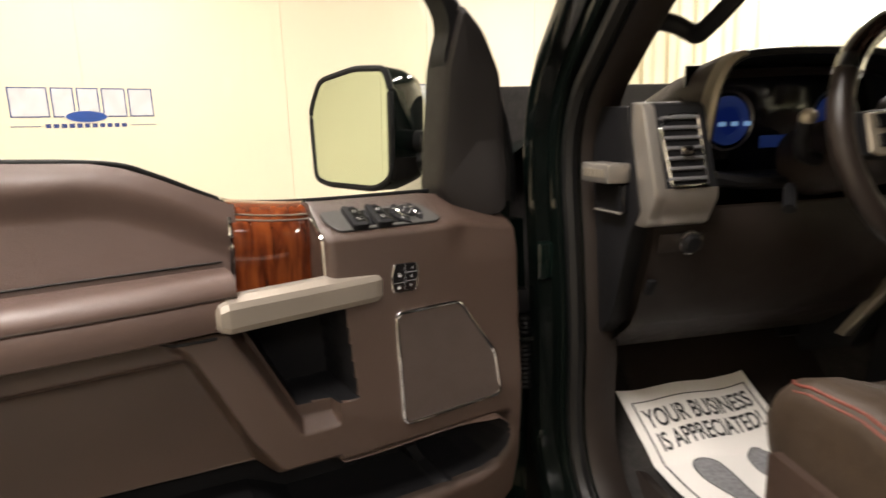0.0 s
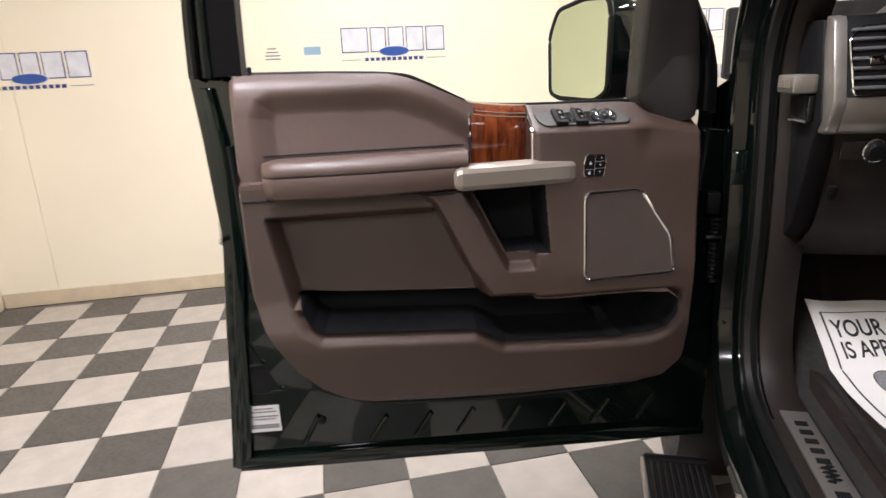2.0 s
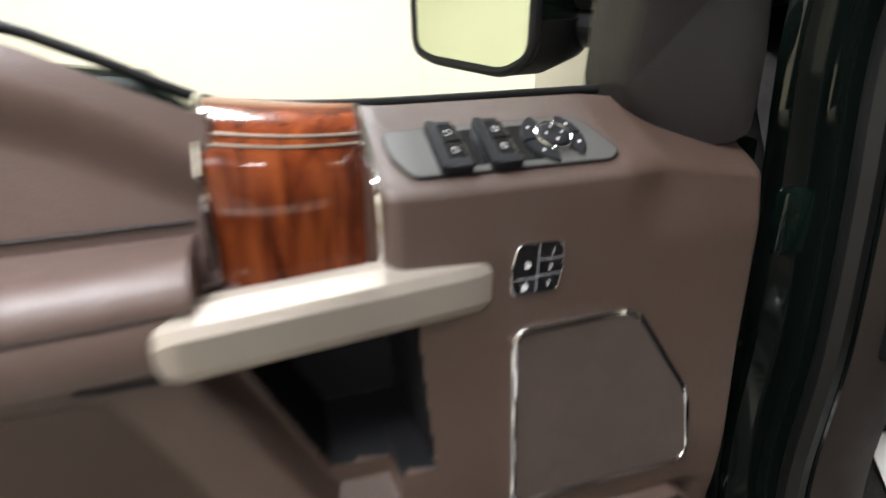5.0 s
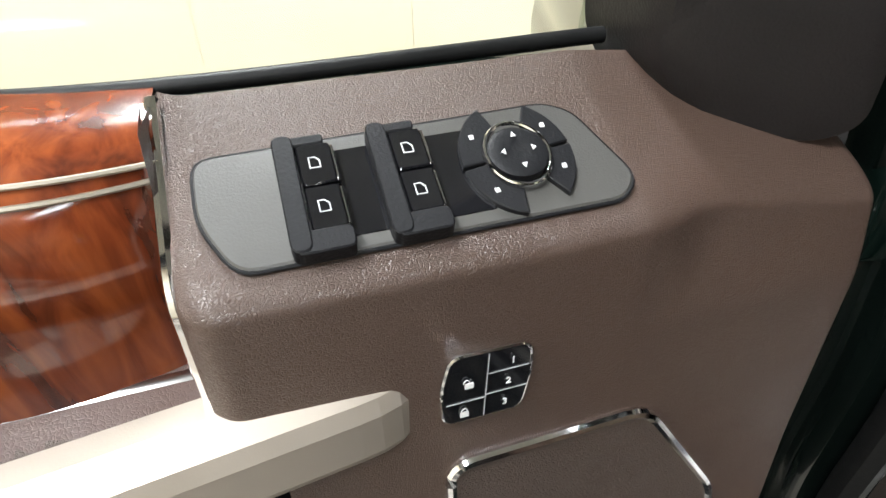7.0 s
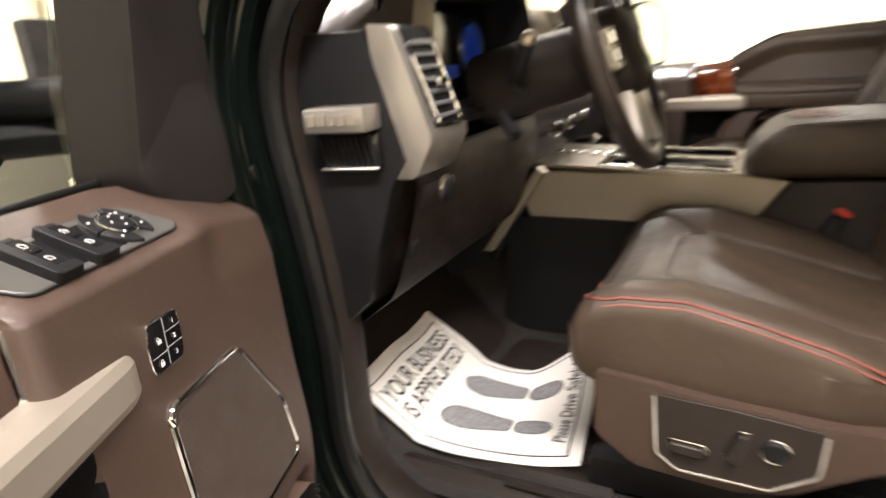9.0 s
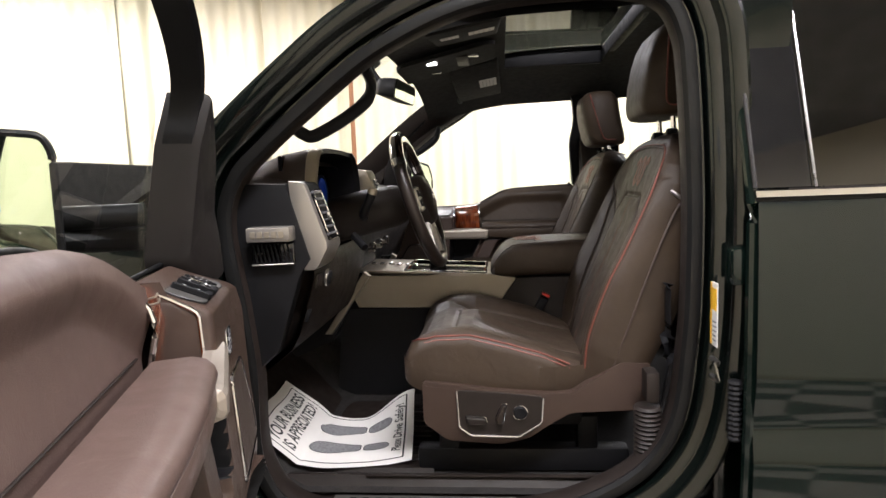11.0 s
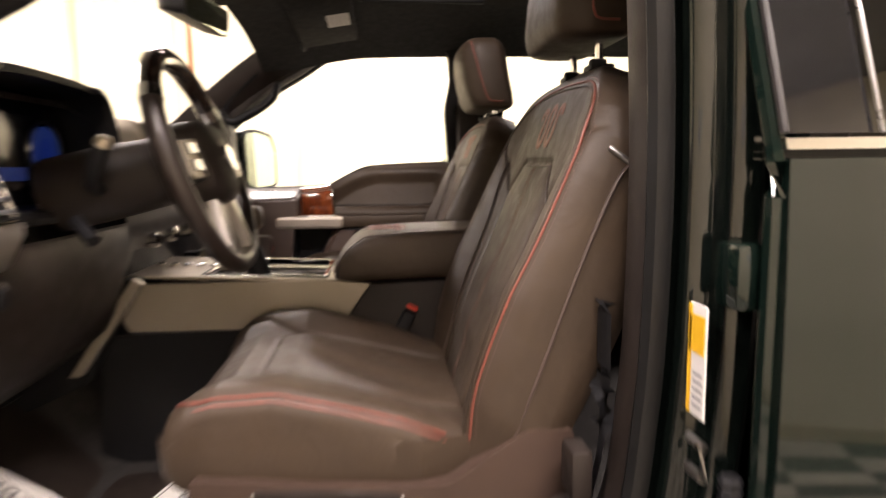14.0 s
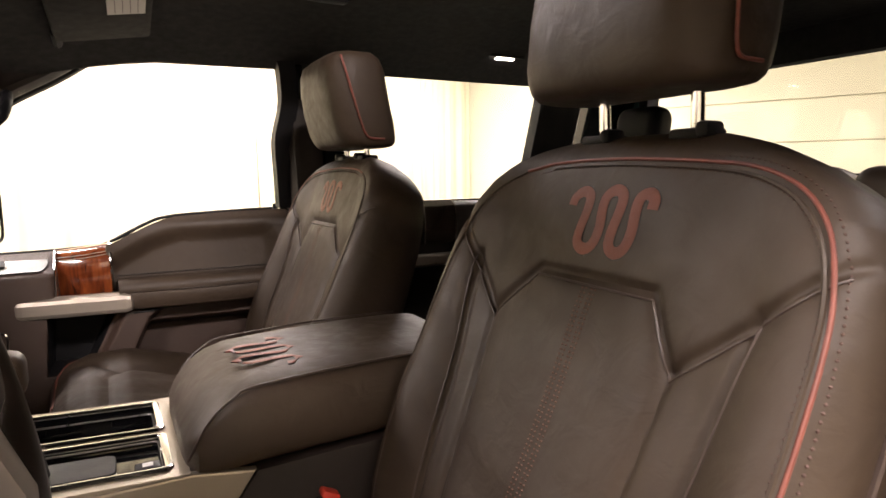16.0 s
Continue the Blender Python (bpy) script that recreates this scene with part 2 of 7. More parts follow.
def tidy(bm, dist=0.0):
    if dist:
        bmesh.ops.remove_doubles(bm, verts=bm.verts, dist=dist)
    bmesh.ops.recalc_face_normals(bm, faces=bm.faces)
    return bm


def box(size, at=(0, 0, 0), bevel=0.0, seg=2, turn=(0, 0, 0), m=None):
    bm = bmesh.new()
    bmesh.ops.create_cube(bm, size=1)
    bmesh.ops.scale(bm, vec=size, verts=bm.verts)
    if bevel:
        bmesh.ops.bevel(bm, geom=bm.edges[:], offset=bevel, segments=seg, affect="EDGES", profile=0.5)
    bmesh.ops.transform(bm, matrix=(m if m is not None else pose(*at, *turn)), verts=bm.verts)
    return bm


def join(*bms):
    out = bmesh.new()
    for b in bms:
        me = bpy.data.meshes.new("joined")
        b.to_mesh(me)
        b.free()
        out.from_mesh(me)
        bpy.data.meshes.remove(me)
    return out


def grid(pts, loop_u=False, loop_v=False, caps=False):
    """A quad mesh through an n x m array of points."""
    pts = np.asarray(pts, float)
    n, m = pts.shape[:2]
    faces = []
    for i in range(n if loop_u else n - 1):
        for j in range(m if loop_v else m - 1):
            a, b = i, (i + 1) % n
            c, d = j, (j + 1) % m
            faces.append((a * m + c, b * m + c, b * m + d, a * m + d))
    if caps and loop_v:
        faces.append(tuple(range(m)))
        faces.append(tuple((n - 1) * m + k for k in reversed(range(m))))
    return tidy(raw(pts.reshape(-1, 3).tolist(), faces))


def smooth_path(pts, n=60, closed=False):
    """A Catmull-Rom curve through points, evenly sampled."""
    p = np.asarray(pts, float)
    k = len(p)
    out = []
    spans = k if closed else k - 1
    per = max(2, n // spans)
    for i in range(spans):
        if closed:
            a, b, c, d = p[(i - 1) % k], p[i], p[(i + 1) % k], p[(i + 2) % k]
        else:
            b, c = p[i], p[i + 1]
            a = p[i - 1] if i else 2 * b - c
            d = p[i + 2] if i + 2 < k else 2 * c - b
        for t in np.arange(per) / per:
            out.append(0.5 * (2 * b + (c - a) * t + (2 * a - 5 * b + 4 * c - d) * t * t + (3 * b - a - 3 * c + d) * t ** 3))
    if not closed:
        out.append(p[-1])
    return np.array(out)


def tube(path, r=0.01, seg=10, closed=False, flat=1.0, up=(0, 0, 1)):
    """A round (or flattened) rod along a path. flat: height over width."""
    path = np.asarray(path, float)
    n = len(path)
    if closed:
        tan = np.roll(path, -1, 0) - np.roll(path, 1, 0)
    else:
        tan = np.gradient(path, axis=0)
    rings = []
    up = np.asarray(up, float)
    rs = r if hasattr(r, "__len__") else [r] * n
    side = None
    for i in range(n):
        t = tan[i] / (np.linalg.norm(tan[i]) + 1e-12)
        s = np.cross(t, up)
        if np.linalg.norm(s) < 1e-3:
            s = side if side is not None else np.cross(t, [1, 0.3, 0])
        s = s / np.linalg.norm(s)
        side = s
        b = np.cross(s, t)
        ang = np.arange(seg) / seg * 2 * np.pi
        rings.append(path[i] + rs[i] * (np.cos(ang)[:, None] * s + flat * np.sin(ang)[:, None] * b))
    return grid(rings, loop_u=closed, loop_v=True, caps=not closed)


def prism(poly, lo, hi, to3, bevel=0.0, seg=2):
    """A plate: a polygon (a, b) raised from lo to hi; to3(a, b, c) gives the place."""
    bm = bmesh.new()
    bot = [bm.verts.new((a, b, lo)) for a, b in poly]
    top = [bm.verts.new((a, b, hi)) for a, b in poly]
    n = len(poly)
    bm.faces.new(bot)
    bm.faces.new(top)
    for i in range(n):
        bm.faces.new((bot[i], bot[(i + 1) % n], top[(i + 1) % n], top[i]))
    bmesh.ops.recalc_face_normals(bm, faces=bm.faces)
    if bevel:
        e = [e for e in bm.edges if (abs(e.verts[0].co.z - hi) < 1e-6 and abs(e.verts[1].co.z - hi) < 1e-6)]
        bmesh.ops.bevel(bm, geom=e, offset=bevel, segments=seg, affect="EDGES", profile=0.5)
    for v in bm.verts:
        v.co = Vector(to3(*v.co))
    bmesh.ops.recalc_face_normals(bm, faces=bm.faces)
    return bm


def lathe(profile, at, axis, seg=32):
    """A turned shape: (radius, height) pairs round an axis."""
    axis = Vector(axis).normalized()
    q = Vector((0, 0, 1)).rotation_difference(axis).to_matrix()
    rings = []
    for r, h in profile:
        rings.append([Vector(at) + q @ Vector((r * math.cos(a), r * math.sin(a), h)) for a in np.arange(seg) / seg * 2 * math.pi])
    return grid(rings, loop_v=True, caps=True)


def rounded(poly, r, n=5):
    """A polygon with its corners rounded."""
    out = []
    k = len(poly)
    for i in range(k):
        a, b, c = (Vector(poly[(i + j) % k]) for j in (-1, 0, 1))
        ra = min(r, (a - b).length * 0.45, (c - b).length * 0.45)
        s, e = b + (a - b).normalized() * ra, b + (c - b).normalized() * ra
        for t in np.arange(n + 1) / n:
            out.append(tuple((s * (1 - t) ** 2 + b * 2 * t * (1 - t) + e * t * t)))
    return out


def sdf(poly, a, b):
    """Signed distance of points to a polygon, negative inside."""
    poly = np.asarray(poly, float)
    d2 = np.full(a.shape, 1e9)
    inside = np.zeros(a.shape, bool)
    k = len(poly)
    for i in range(k):
        p, q = poly[i], poly[(i + 1) % k]
        ex, ey = q - p
        wx, wy = a - p[0], b - p[1]
        t = np.clip((wx * ex + wy * ey) / (ex * ex + ey * ey + 1e-12), 0, 1)
        d2 = np.minimum(d2, (wx - t * ex) ** 2 + (wy - t * ey) ** 2)
        cross = ((p[1] > b) != (q[1] > b)) & (a < (q[0] - p[0]) * (b - p[1]) / (q[1] - p[1] + 1e-12) + p[0])
        inside ^= cross
    return np.where(inside, -np.sqrt(d2), np.sqrt(d2))


def line_dist(line, a, b):
    d2 = np.full(a.shape, 1e9)
    line = np.asarray(line, float)
    for p, q in zip(line[:-1], line[1:]):
        ex, ey = q - p
        wx, wy = a - p[0], b - p[1]
        t = np.clip((wx * ex + wy * ey) / (ex * ex + ey * ey + 1e-12), 0, 1)
        d2 = np.minimum(d2, (wx - t * ex) ** 2 + (wy - t * ey) ** 2)
    return np.sqrt(d2)


def step(x, lo, hi):
    t = np.clip((x - lo) / (hi - lo), 0, 1)
    return t * t * (3 - 2 * t)


def lettering(name, text, size, m, mat, parent, depth=0.0008, squeeze=1.0, shear=0.0):
    cu = bpy.data.curves.new(name, "FONT")
    cu.body, cu.size, cu.extrude, cu.align_x, cu.align_y, cu.shear = text, size, depth, "CENTER", "CENTER", shear
    tmp = bpy.data.objects.new(name, cu)
    scene.collection.objects.link(tmp)
    dg = bpy.context.evaluated_depsgraph_get()
    me = bpy.data.meshes.new_from_object(tmp.evaluated_get(dg))
    bpy.data.objects.remove(tmp)
    bpy.data.curves.remove(cu)
    me.transform(m @ Matrix.Diagonal((squeeze, 1, 1, 1)))
    bm = bmesh.new()
    bm.from_mesh(me)
    bpy.data.meshes.remove(me)
    return part(name, bm, mat, parent, smooth=False)


# ---- showroom ----
P1, Q1, P0, Q0, CEILING = 4.585, 3.49, -6.5, -4.2, 3.3


def room_box(p0, p1, q0, q1, z0, z1, bevel=0.0):
    return box((p1 - p0, q1 - q0, z1 - z0), bevel=bevel, m=ROOM @ pose((p0 + p1) / 2, (q0 + q1) / 2, (z0 + z1) / 2))


structure("floor", room_box(P0 - 0.2, P1 + 0.2, Q0 - 0.2, Q1 + 0.2, -0.1, -0.006), GROUT, "concrete floor under checkered tiles")
wall_front = structure("wall_front", room_box(P1 + 0.004, P1 + 0.2, Q0 - 0.2, Q1 + 0.2, 0, CEILING), WALL, "cream painted showroom wall with dealer marks")
wall_left = structure("wall_left", room_box(P0 - 0.2, P1, Q1 + 0.004, Q1 + 0.2, 0, CEILING), WALL, "cream painted showroom wall with dealer marks")
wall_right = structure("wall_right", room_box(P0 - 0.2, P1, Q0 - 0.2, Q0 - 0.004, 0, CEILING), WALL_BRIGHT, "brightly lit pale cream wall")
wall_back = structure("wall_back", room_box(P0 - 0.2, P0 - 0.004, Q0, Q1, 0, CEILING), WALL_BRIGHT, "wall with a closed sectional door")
structure("ceiling", room_box(P0 - 0.2, P1 + 0.2, Q0 - 0.2, Q1 + 0.2, CEILING, CEILING + 0.1), CEIL, "dark grey ceiling")


def panel_run(wall, mat, along_q, fixed, lo, hi, width, inward, z0=0.0):
    """Wall panels butted along a wall, with a fine seam between them."""
    a = lo
    while a < hi - 0.05:
        b = min(a + width, hi)
        if along_q:
            bm = room_box(min(fixed, fixed + inward * 0.004), max(fixed, fixed + inward * 0.004), a + 0.0015, b - 0.0015, z0, CEILING)
        else:
            bm = room_box(a + 0.0015, b - 0.0015, min(fixed, fixed + inward * 0.004), max(fixed, fixed + inward * 0.004), z0, CEILING)
        part("panel", bm, mat, wall, smooth=False)
        a = b


panel_run(wall_front, WALL, True, P1, Q0, Q1 - 0.004, 1.22, -1, 0.1)
panel_run(wall_left, WALL, False, Q1, P0, P1 - 0.004, 1.22, -1, 0.1)
structure("baseboard_front", room_box(P1 - 0.016, P1 - 0.0045, Q0, Q1 - 0.02, 0.0, 0.10, 0.003), SKIRT, "cream skirting board")
structure("baseboard_left", room_box(P0, P1 - 0.02, Q1 - 0.016, Q1 - 0.0045, 0.0, 0.10, 0.003), SKIRT, "cream skirting board")

# pale curtains along the bright wall, and the sectional door behind the truck
random.seed(11)
for k in range(9):
    c0, wide = P0 + 0.15 + k * 1.2, 1.215
    ph = [random.random() * 6.28 for _ in range(3)]
    drape = []
    for z in np.linspace(0.03, 3.22, 16):
        fall = 0.6 + 0.4 * (3.22 - z) / 3.2
        drape.append([ROOM @ Vector((c0 + wide * t, Q0 + 0.085 + 0.012 * (k % 2) + 0.034 * fall * math.sin(t * 26 + ph[0] + 0.3 * math.sin(z * 1.3 + ph[2])) + 0.016 * math.sin(t * 57 + ph[1]), z)) for t in np.linspace(0, 1, 90)])
    part("curtain", grid(drape), CURTAIN, wall_right, "pale cream hanging curtain")
part("curtain_rail", tube([ROOM @ Vector((P0 + 0.1, Q0 + 0.085, 3.235)), ROOM @ Vector((P1 - 0.1, Q0 + 0.085, 3.235))], 0.016, 10), STEEL, wall_right)
part("pole", tube([ROOM @ Vector((0.10, Q0 + 0.16, 0.0)), ROOM @ Vector((0.10, Q0 + 0.16, CEILING - 0.01))], 0.022, 12), COPPER, wall_right, "brown upright pole")
for k in range(7):
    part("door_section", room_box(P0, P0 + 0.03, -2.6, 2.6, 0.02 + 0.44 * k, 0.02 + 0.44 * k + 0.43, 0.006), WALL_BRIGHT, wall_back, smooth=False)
for q in (-2.72, 2.62):
    part("door_post", room_box(P0, P0 + 0.10, q, q + 0.1, 0, CEILING, 0.008), STEEL, wall_back, smooth=False)


def ceiling_fixture(p, q):
    t = thing("ceiling_light", ROOM @ pose(p, q, CEILING), "white ceiling light with a lit diffuser", "ceiling light", "showroom lights")
    part("housing", room_box(p - 0.64, p + 0.64, q - 0.19, q + 0.19, CEILING - 0.06, CEILING - 0.002, 0.008), WHITE_METAL, t, smooth=False)
    part("diffuser", room_box(p - 0.6, p + 0.6, q - 0.15, q + 0.15, CEILING - 0.068, CEILING - 0.062), LAMP, t, "lit diffuser", smooth=False)


for p_, q_, e_ in LAMPS:
    ceiling_fixture(p_, q_)


def wall_mark(origin, right, out, w, h):
    """The dealer's mark on the wall, as plain shapes: five outlined blocks, an oval, and a line of small bars."""
    o, r, n_ = Vector(origin), Vector(right), Vector(out)
    up = Vector((0, 0, 1))

    def to3(a, b, c):
        return o + r * a + up * b + n_ * c
    t = thing("wall_sign", Matrix.Translation(o), "flat blue and silver dealer mark printed on a cream wall", "wall sign", "dealer marks")
    x = -w / 2
    for bw in (0.27, 0.17, 0.17, 0.19, 0.20):
        b = bw * w
        poly = [(x + 0.01 * w, 0.0), (x + b - 0.01 * w, 0.0), (x + b - 0.01 * w, h), (x + 0.01 * w, h)]
        part("block_outline", prism(poly, 0.0002, 0.002, to3), BLUE, t, smooth=False)
        d = 0.009 * w
        inner = [(x + 0.01 * w + d, d), (x + b - 0.01 * w - d, d), (x + b - 0.01 * w - d, h - d), (x + 0.01 * w + d, h - d)]
        part("block", prism(inner, 0.0022, 0.0032, to3), SILVER_PRINT, t, smooth=False)
        x += b
    oval = [(0.14 * w * math.cos(a), 0.02 * h + 0.19 * h * math.sin(a)) for a in np.linspace(0, 2 * math.pi, 40)[:-1]]
    part("oval_rim", prism([(a * 1.07, (b - 0.02 * h) * 1.13 + 0.02 * h) for a, b in oval], 0.0034, 0.0042, to3), SILVER_PRINT, t, smooth=False)
    part("oval", prism(oval, 0.0044, 0.0052, to3), BLUE_OVAL, t, smooth=False)
    for k in range(11):
        a = -0.28 * w + k * 0.052 * w
        part("small_bar", prism([(a, -0.36 * h), (a + 0.036 * w, -0.36 * h), (a + 0.036 * w, -0.22 * h), (a, -0.22 * h)], 0.0002, 0.002, to3), BLUE, t, smooth=False)
    for s in (-1, 1):
        part("rule", prism([(s * 0.31 * w, -0.305 * h), (s * 0.5 * w, -0.305 * h), (s * 0.5 * w, -0.285 * h), (s * 0.31 * w, -0.285 * h)], 0.0002, 0.002, to3), BLUE, t, smooth=False)
    return t


E1, E2 = ROOM.to_3x3() @ Vector((1, 0, 0)), ROOM.to_3x3() @ Vector((0, 1, 0))
for q_, z_ in ((0.685, 1.584), (3.01, 1.496), (-1.52, 1.65)):
    wall_mark(ROOM @ Vector((P1 - 0.0045, q_, z_)), -E2, -E1, 0.735, 0.163)
for p_ in (2.6, 0.3, -2.0):
    wall_mark(ROOM @ Vector((p_, Q1 - 0.0045, 1.5)), E1, -E2, 0.735, 0.163)

# ---- truck body ----
truck = thing("pickup_truck", pose(-0.5, 0, 0), "dark green pickup truck with its driver's door open", "truck")
OPEN = [(0.975, 0.90), (0.972, 1.05), (0.985, 1.20), (1.006, 1.38), (0.975, 1.48), (0.912, 1.543), (0.80, 1.633), (0.691, 1.713), (0.59, 1.765), (0.495, 1.80), (0.40, 1.817), (0.26, 1.822), (0.15, 1.816),
        (0.085, 1.79), (0.055, 1.73), (0.045, 1.66), (0.036, 1.50), (0.033, 1.36), (0.036, 1.20), (0.043, 1.10), (0.058, 0.98), (0.09, 0.895), (0.15, 0.825), (0.25, 0.768), (0.36, 0.735), (0.50, 0.72), (0.70, 0.716), (0.84, 0.722), (0.92, 0.755), (0.962, 0.82)]


def opening_sweep(profile, s=1, n=200):
    """A ring round the door opening. profile: (outward, y) pairs."""
    loop = smooth_path(OPEN, n, closed=True)
    if s < 0:
        square = step(loop[:, 1], 1.60, 1.78) * step(0.35 - loop[:, 0], 0.0, 0.25)
        loop[:, 1] += 0.045 * step(loop[:, 1], 1.62, 1.80) * step(0.66 - loop[:, 0], 0.0, 0.25) + 0.016 * square
        loop[:, 0] -= 0.025 * square
    t = np.roll(loop, -1, 0) - np.roll(loop, 1, 0)
    t /= np.linalg.norm(t, axis=1)[:, None]
    nrm = np.stack([t[:, 1], -t[:, 0]], 1)
    if np.mean((loop - loop.mean(0)) * nrm) < 0:
        nrm = -nrm
    rows = []
    for o, y in profile:
        rows.append([(a + o * c, s * y, b + o * d) for (a, b), (c, d) in zip(loop, nrm)])
    return grid(rows, loop_v=True)


for s in (1, -1):
    part("door_frame", opening_sweep([(0.0, 0.79), (0.0, 0.845), (0.012, 0.852), (0.026, 0.853), (0.030, 0.878), (0.038, 0.884), (0.056, 0.886), (0.060, 0.912), (0.068, 0.918), (0.088, 0.921), (0.096, 0.915), (0.10, 0.90), (0.10, 0.80)], s), JAMB, truck)
    part("door_seal", opening_sweep([(0.004, 0.85), (-0.008, 0.853), (-0.012, 0.864), (-0.006, 0.875), (0.006, 0.877), (0.016, 0.872), (0.018, 0.86), (0.014, 0.852)], s), RUBBER, truck, "black rubber weatherstrip")
    part("pillar_cover", opening_sweep([(0.004, 0.852), (-0.004, 0.83), (-0.006, 0.80), (0.004, 0.775), (0.05, 0.765), (0.085, 0.775)], s), DARK_TRIM, truck, "dark brown plastic pillar lining")


def side_surface(x0, x1, z0, z1, s=1, n=24, out=0.0, flare=True):
    """A strip of the body's side, bulging at the waist and leaning in above it."""
    zs = np.linspace(z0, z1, n)
    rows = []
    for x in np.linspace(x0, x1, 14):
        y = np.where(zs < 1.40, 0.985 - 0.045 * ((1.15 - zs) / 0.65) ** 2 - 0.012 * np.exp(-((zs - 0.98) / 0.05) ** 2), 0.985 - 0.00633 - (zs - 1.40) * 0.33)
        rows.append([(x, s * (yy + out), z) for yy, z in zip(y, zs)])
    return rows


def shell(rows, thick, s):
    """A panel with thickness, its edges turned in."""
    a = np.asarray(rows, float)
    b = a.copy()
    b[..., 1] -= s * thick
    n, m = a.shape[:2]
    loop = []
    ring_a = [a[i, 0] for i in range(n)] + [a[n - 1, j] for j in range(1, m)] + [a[i, m - 1] for i in range(n - 2, -1, -1)] + [a[0, j] for j in range(m - 2, 0, -1)]
    ring_b = [b[i, 0] for i in range(n)] + [b[n - 1, j] for j in range(1, m)] + [b[i, m - 1] for i in range(n - 2, -1, -1)] + [b[0, j] for j in range(m - 2, 0, -1)]
    return tidy(join(grid(a), grid(b), grid([ring_a, ring_b], loop_v=True)), 1e-5)


for s in (1, -1):
    # front wing, rocker, cab corner and bed side
    part("wing", shell(side_surface(1.10, 2.55, 0.62, 1.38, s, out=-0.005), 0.03, s), PAINT, truck)
    part("rocker", shell(side_surface(-1.35, 1.12, 0.47, 0.60, s, 10, out=-0.06), 0.04, s), PAINT, truck)
    part("bed_side", shell(side_surface(-3.1, -1.30, 0.60, 1.42, s), 0.04, s), PAINT, truck)
    part("cab_corner", shell(side_surface(-1.40, -1.10, 0.60, 1.86, s, out=-0.01), 0.06, s), PAINT, truck)
    part("centre_pillar", join(box((0.14, 0.07, 1.12), (-0.075, s * 0.845, 1.25), 0.012)), JAMB, truck)
part("bonnet", grid([[(x, y, 1.40 - 0.02 * (x - 1.4) + 0.035 * (1 - (y / 0.93) ** 2) - 0.09 * max(0, abs(y) / 0.93 - 0.85) / 0.15) for y in np.linspace(-0.93, 0.93, 25)] for x in np.linspace(1.42, 2.6, 14)]), PAINT, truck)
part("grille_panel", box((0.1, 1.86, 0.8), (2.58, 0, 1.0), 0.03), GLOSS_BLACK, truck)
# rear door of the crew cab, closed
RD0, RD1 = -0.045, -1.06
for s in (1, -1):
    rd = part("rear_door", shell(side_surface(RD0, RD1, 0.505, 1.40, s, 40), 0.03, s), PAINT, truck)
    part("rear_glass_pane", shell(side_surface(RD0 - 0.10, -0.87, 1.425, 1.915, s, 12, -0.012), 0.004, s), DARK_GLASS if s > 0 else GLASS, rd, shadow=False)
    part("window_rear_frame", shell(side_surface(-0.872, RD1, 1.425, 1.915, s, 12, -0.006), 0.05, s), BLACK, rd)
    part("pillar_applique", shell(side_surface(RD0 + 0.005, RD0 - 0.095, 1.425, 1.915, s, 12, -0.004), 0.012, s), GLOSS_BLACK, rd, "glossy dark pillar cover")
    part("frame_strip", tube([(RD0 + 0.004, s * (0.985 - 0.006 - (z - 1.4) * 0.33 + 0.003), z) for z in np.linspace(1.425, 1.915, 10)], 0.0042, 8), GREY_TRIM, rd, "charcoal edge strip")
    part("window_trim", tube([(RD0 - 0.1, s * (0.985 - 0.006 - (z - 1.4) * 0.33 + 0.002), z) for z in np.linspace(1.425, 1.915, 10)], 0.0026, 8), STEEL, rd)
    part("front_edge", tube([(RD0 + 0.006, s * (0.985 - 0.006 - max(0, z - 1.4) * 0.33 - 0.012 - 0.045 * max(0, (1.15 - z) / 0.65) ** 2), z) for z in np.linspace(0.51, 1.84, 40)], 0.010, 8), PAINT, rd)
    part("belt_moulding", shell(side_surface(RD0 + 0.004, RD1, 1.409, 1.420, s, 4, 0.004), 0.012, s), CHROME, rd, "bright chrome belt strip")
    part("belt_gap", shell(side_surface(RD0 + 0.003, RD1, 1.401, 1.4085, s, 4, -0.003), 0.010, s), RUBBER, rd)
    part("window_top_rail", shell(side_surface(RD0, RD1, 1.915, 1.955, s, 4, -0.004), 0.03, s), PAINT, rd)
    part("door_handle", join(box((0.20, 0.022, 0.032), (-0.22, s * 1.013, 1.285), 0.009, 3), box((0.03, 0.03, 0.028), (-0.14, s * 0.995, 1.285), 0.008), box((0.03, 0.03, 0.028), (-0.30, s * 0.995, 1.285), 0.008)) if s < 0 else box((0.2, 0.02, 0.03), (-0.86, s * 1.0, 1.285), 0.009, 3), PAINT, rd)
    # latch, striker and wiring boot in the jamb
    part("striker", tube([(0.012, s * 0.915, 1.06), (0.012, s * 0.945, 1.06), (0.012, s * 0.945, 1.095), (0.012, s * 0.915, 1.095)], 0.006, 8), STEEL, truck, "steel door striker")
    part("hinge_boot", tube([(RD0 + 0.024, s * 0.945, z) for z in np.linspace(0.94, 1.06, 25)], [0.011 + 0.003 * (k % 2) for k in range(25)], 8), BLACK, truck)
    part("hinge", box((0.03, 0.045, 0.07), (RD0 + 0.02, s * 0.935, 1.28), 0.006), PAINT, truck)
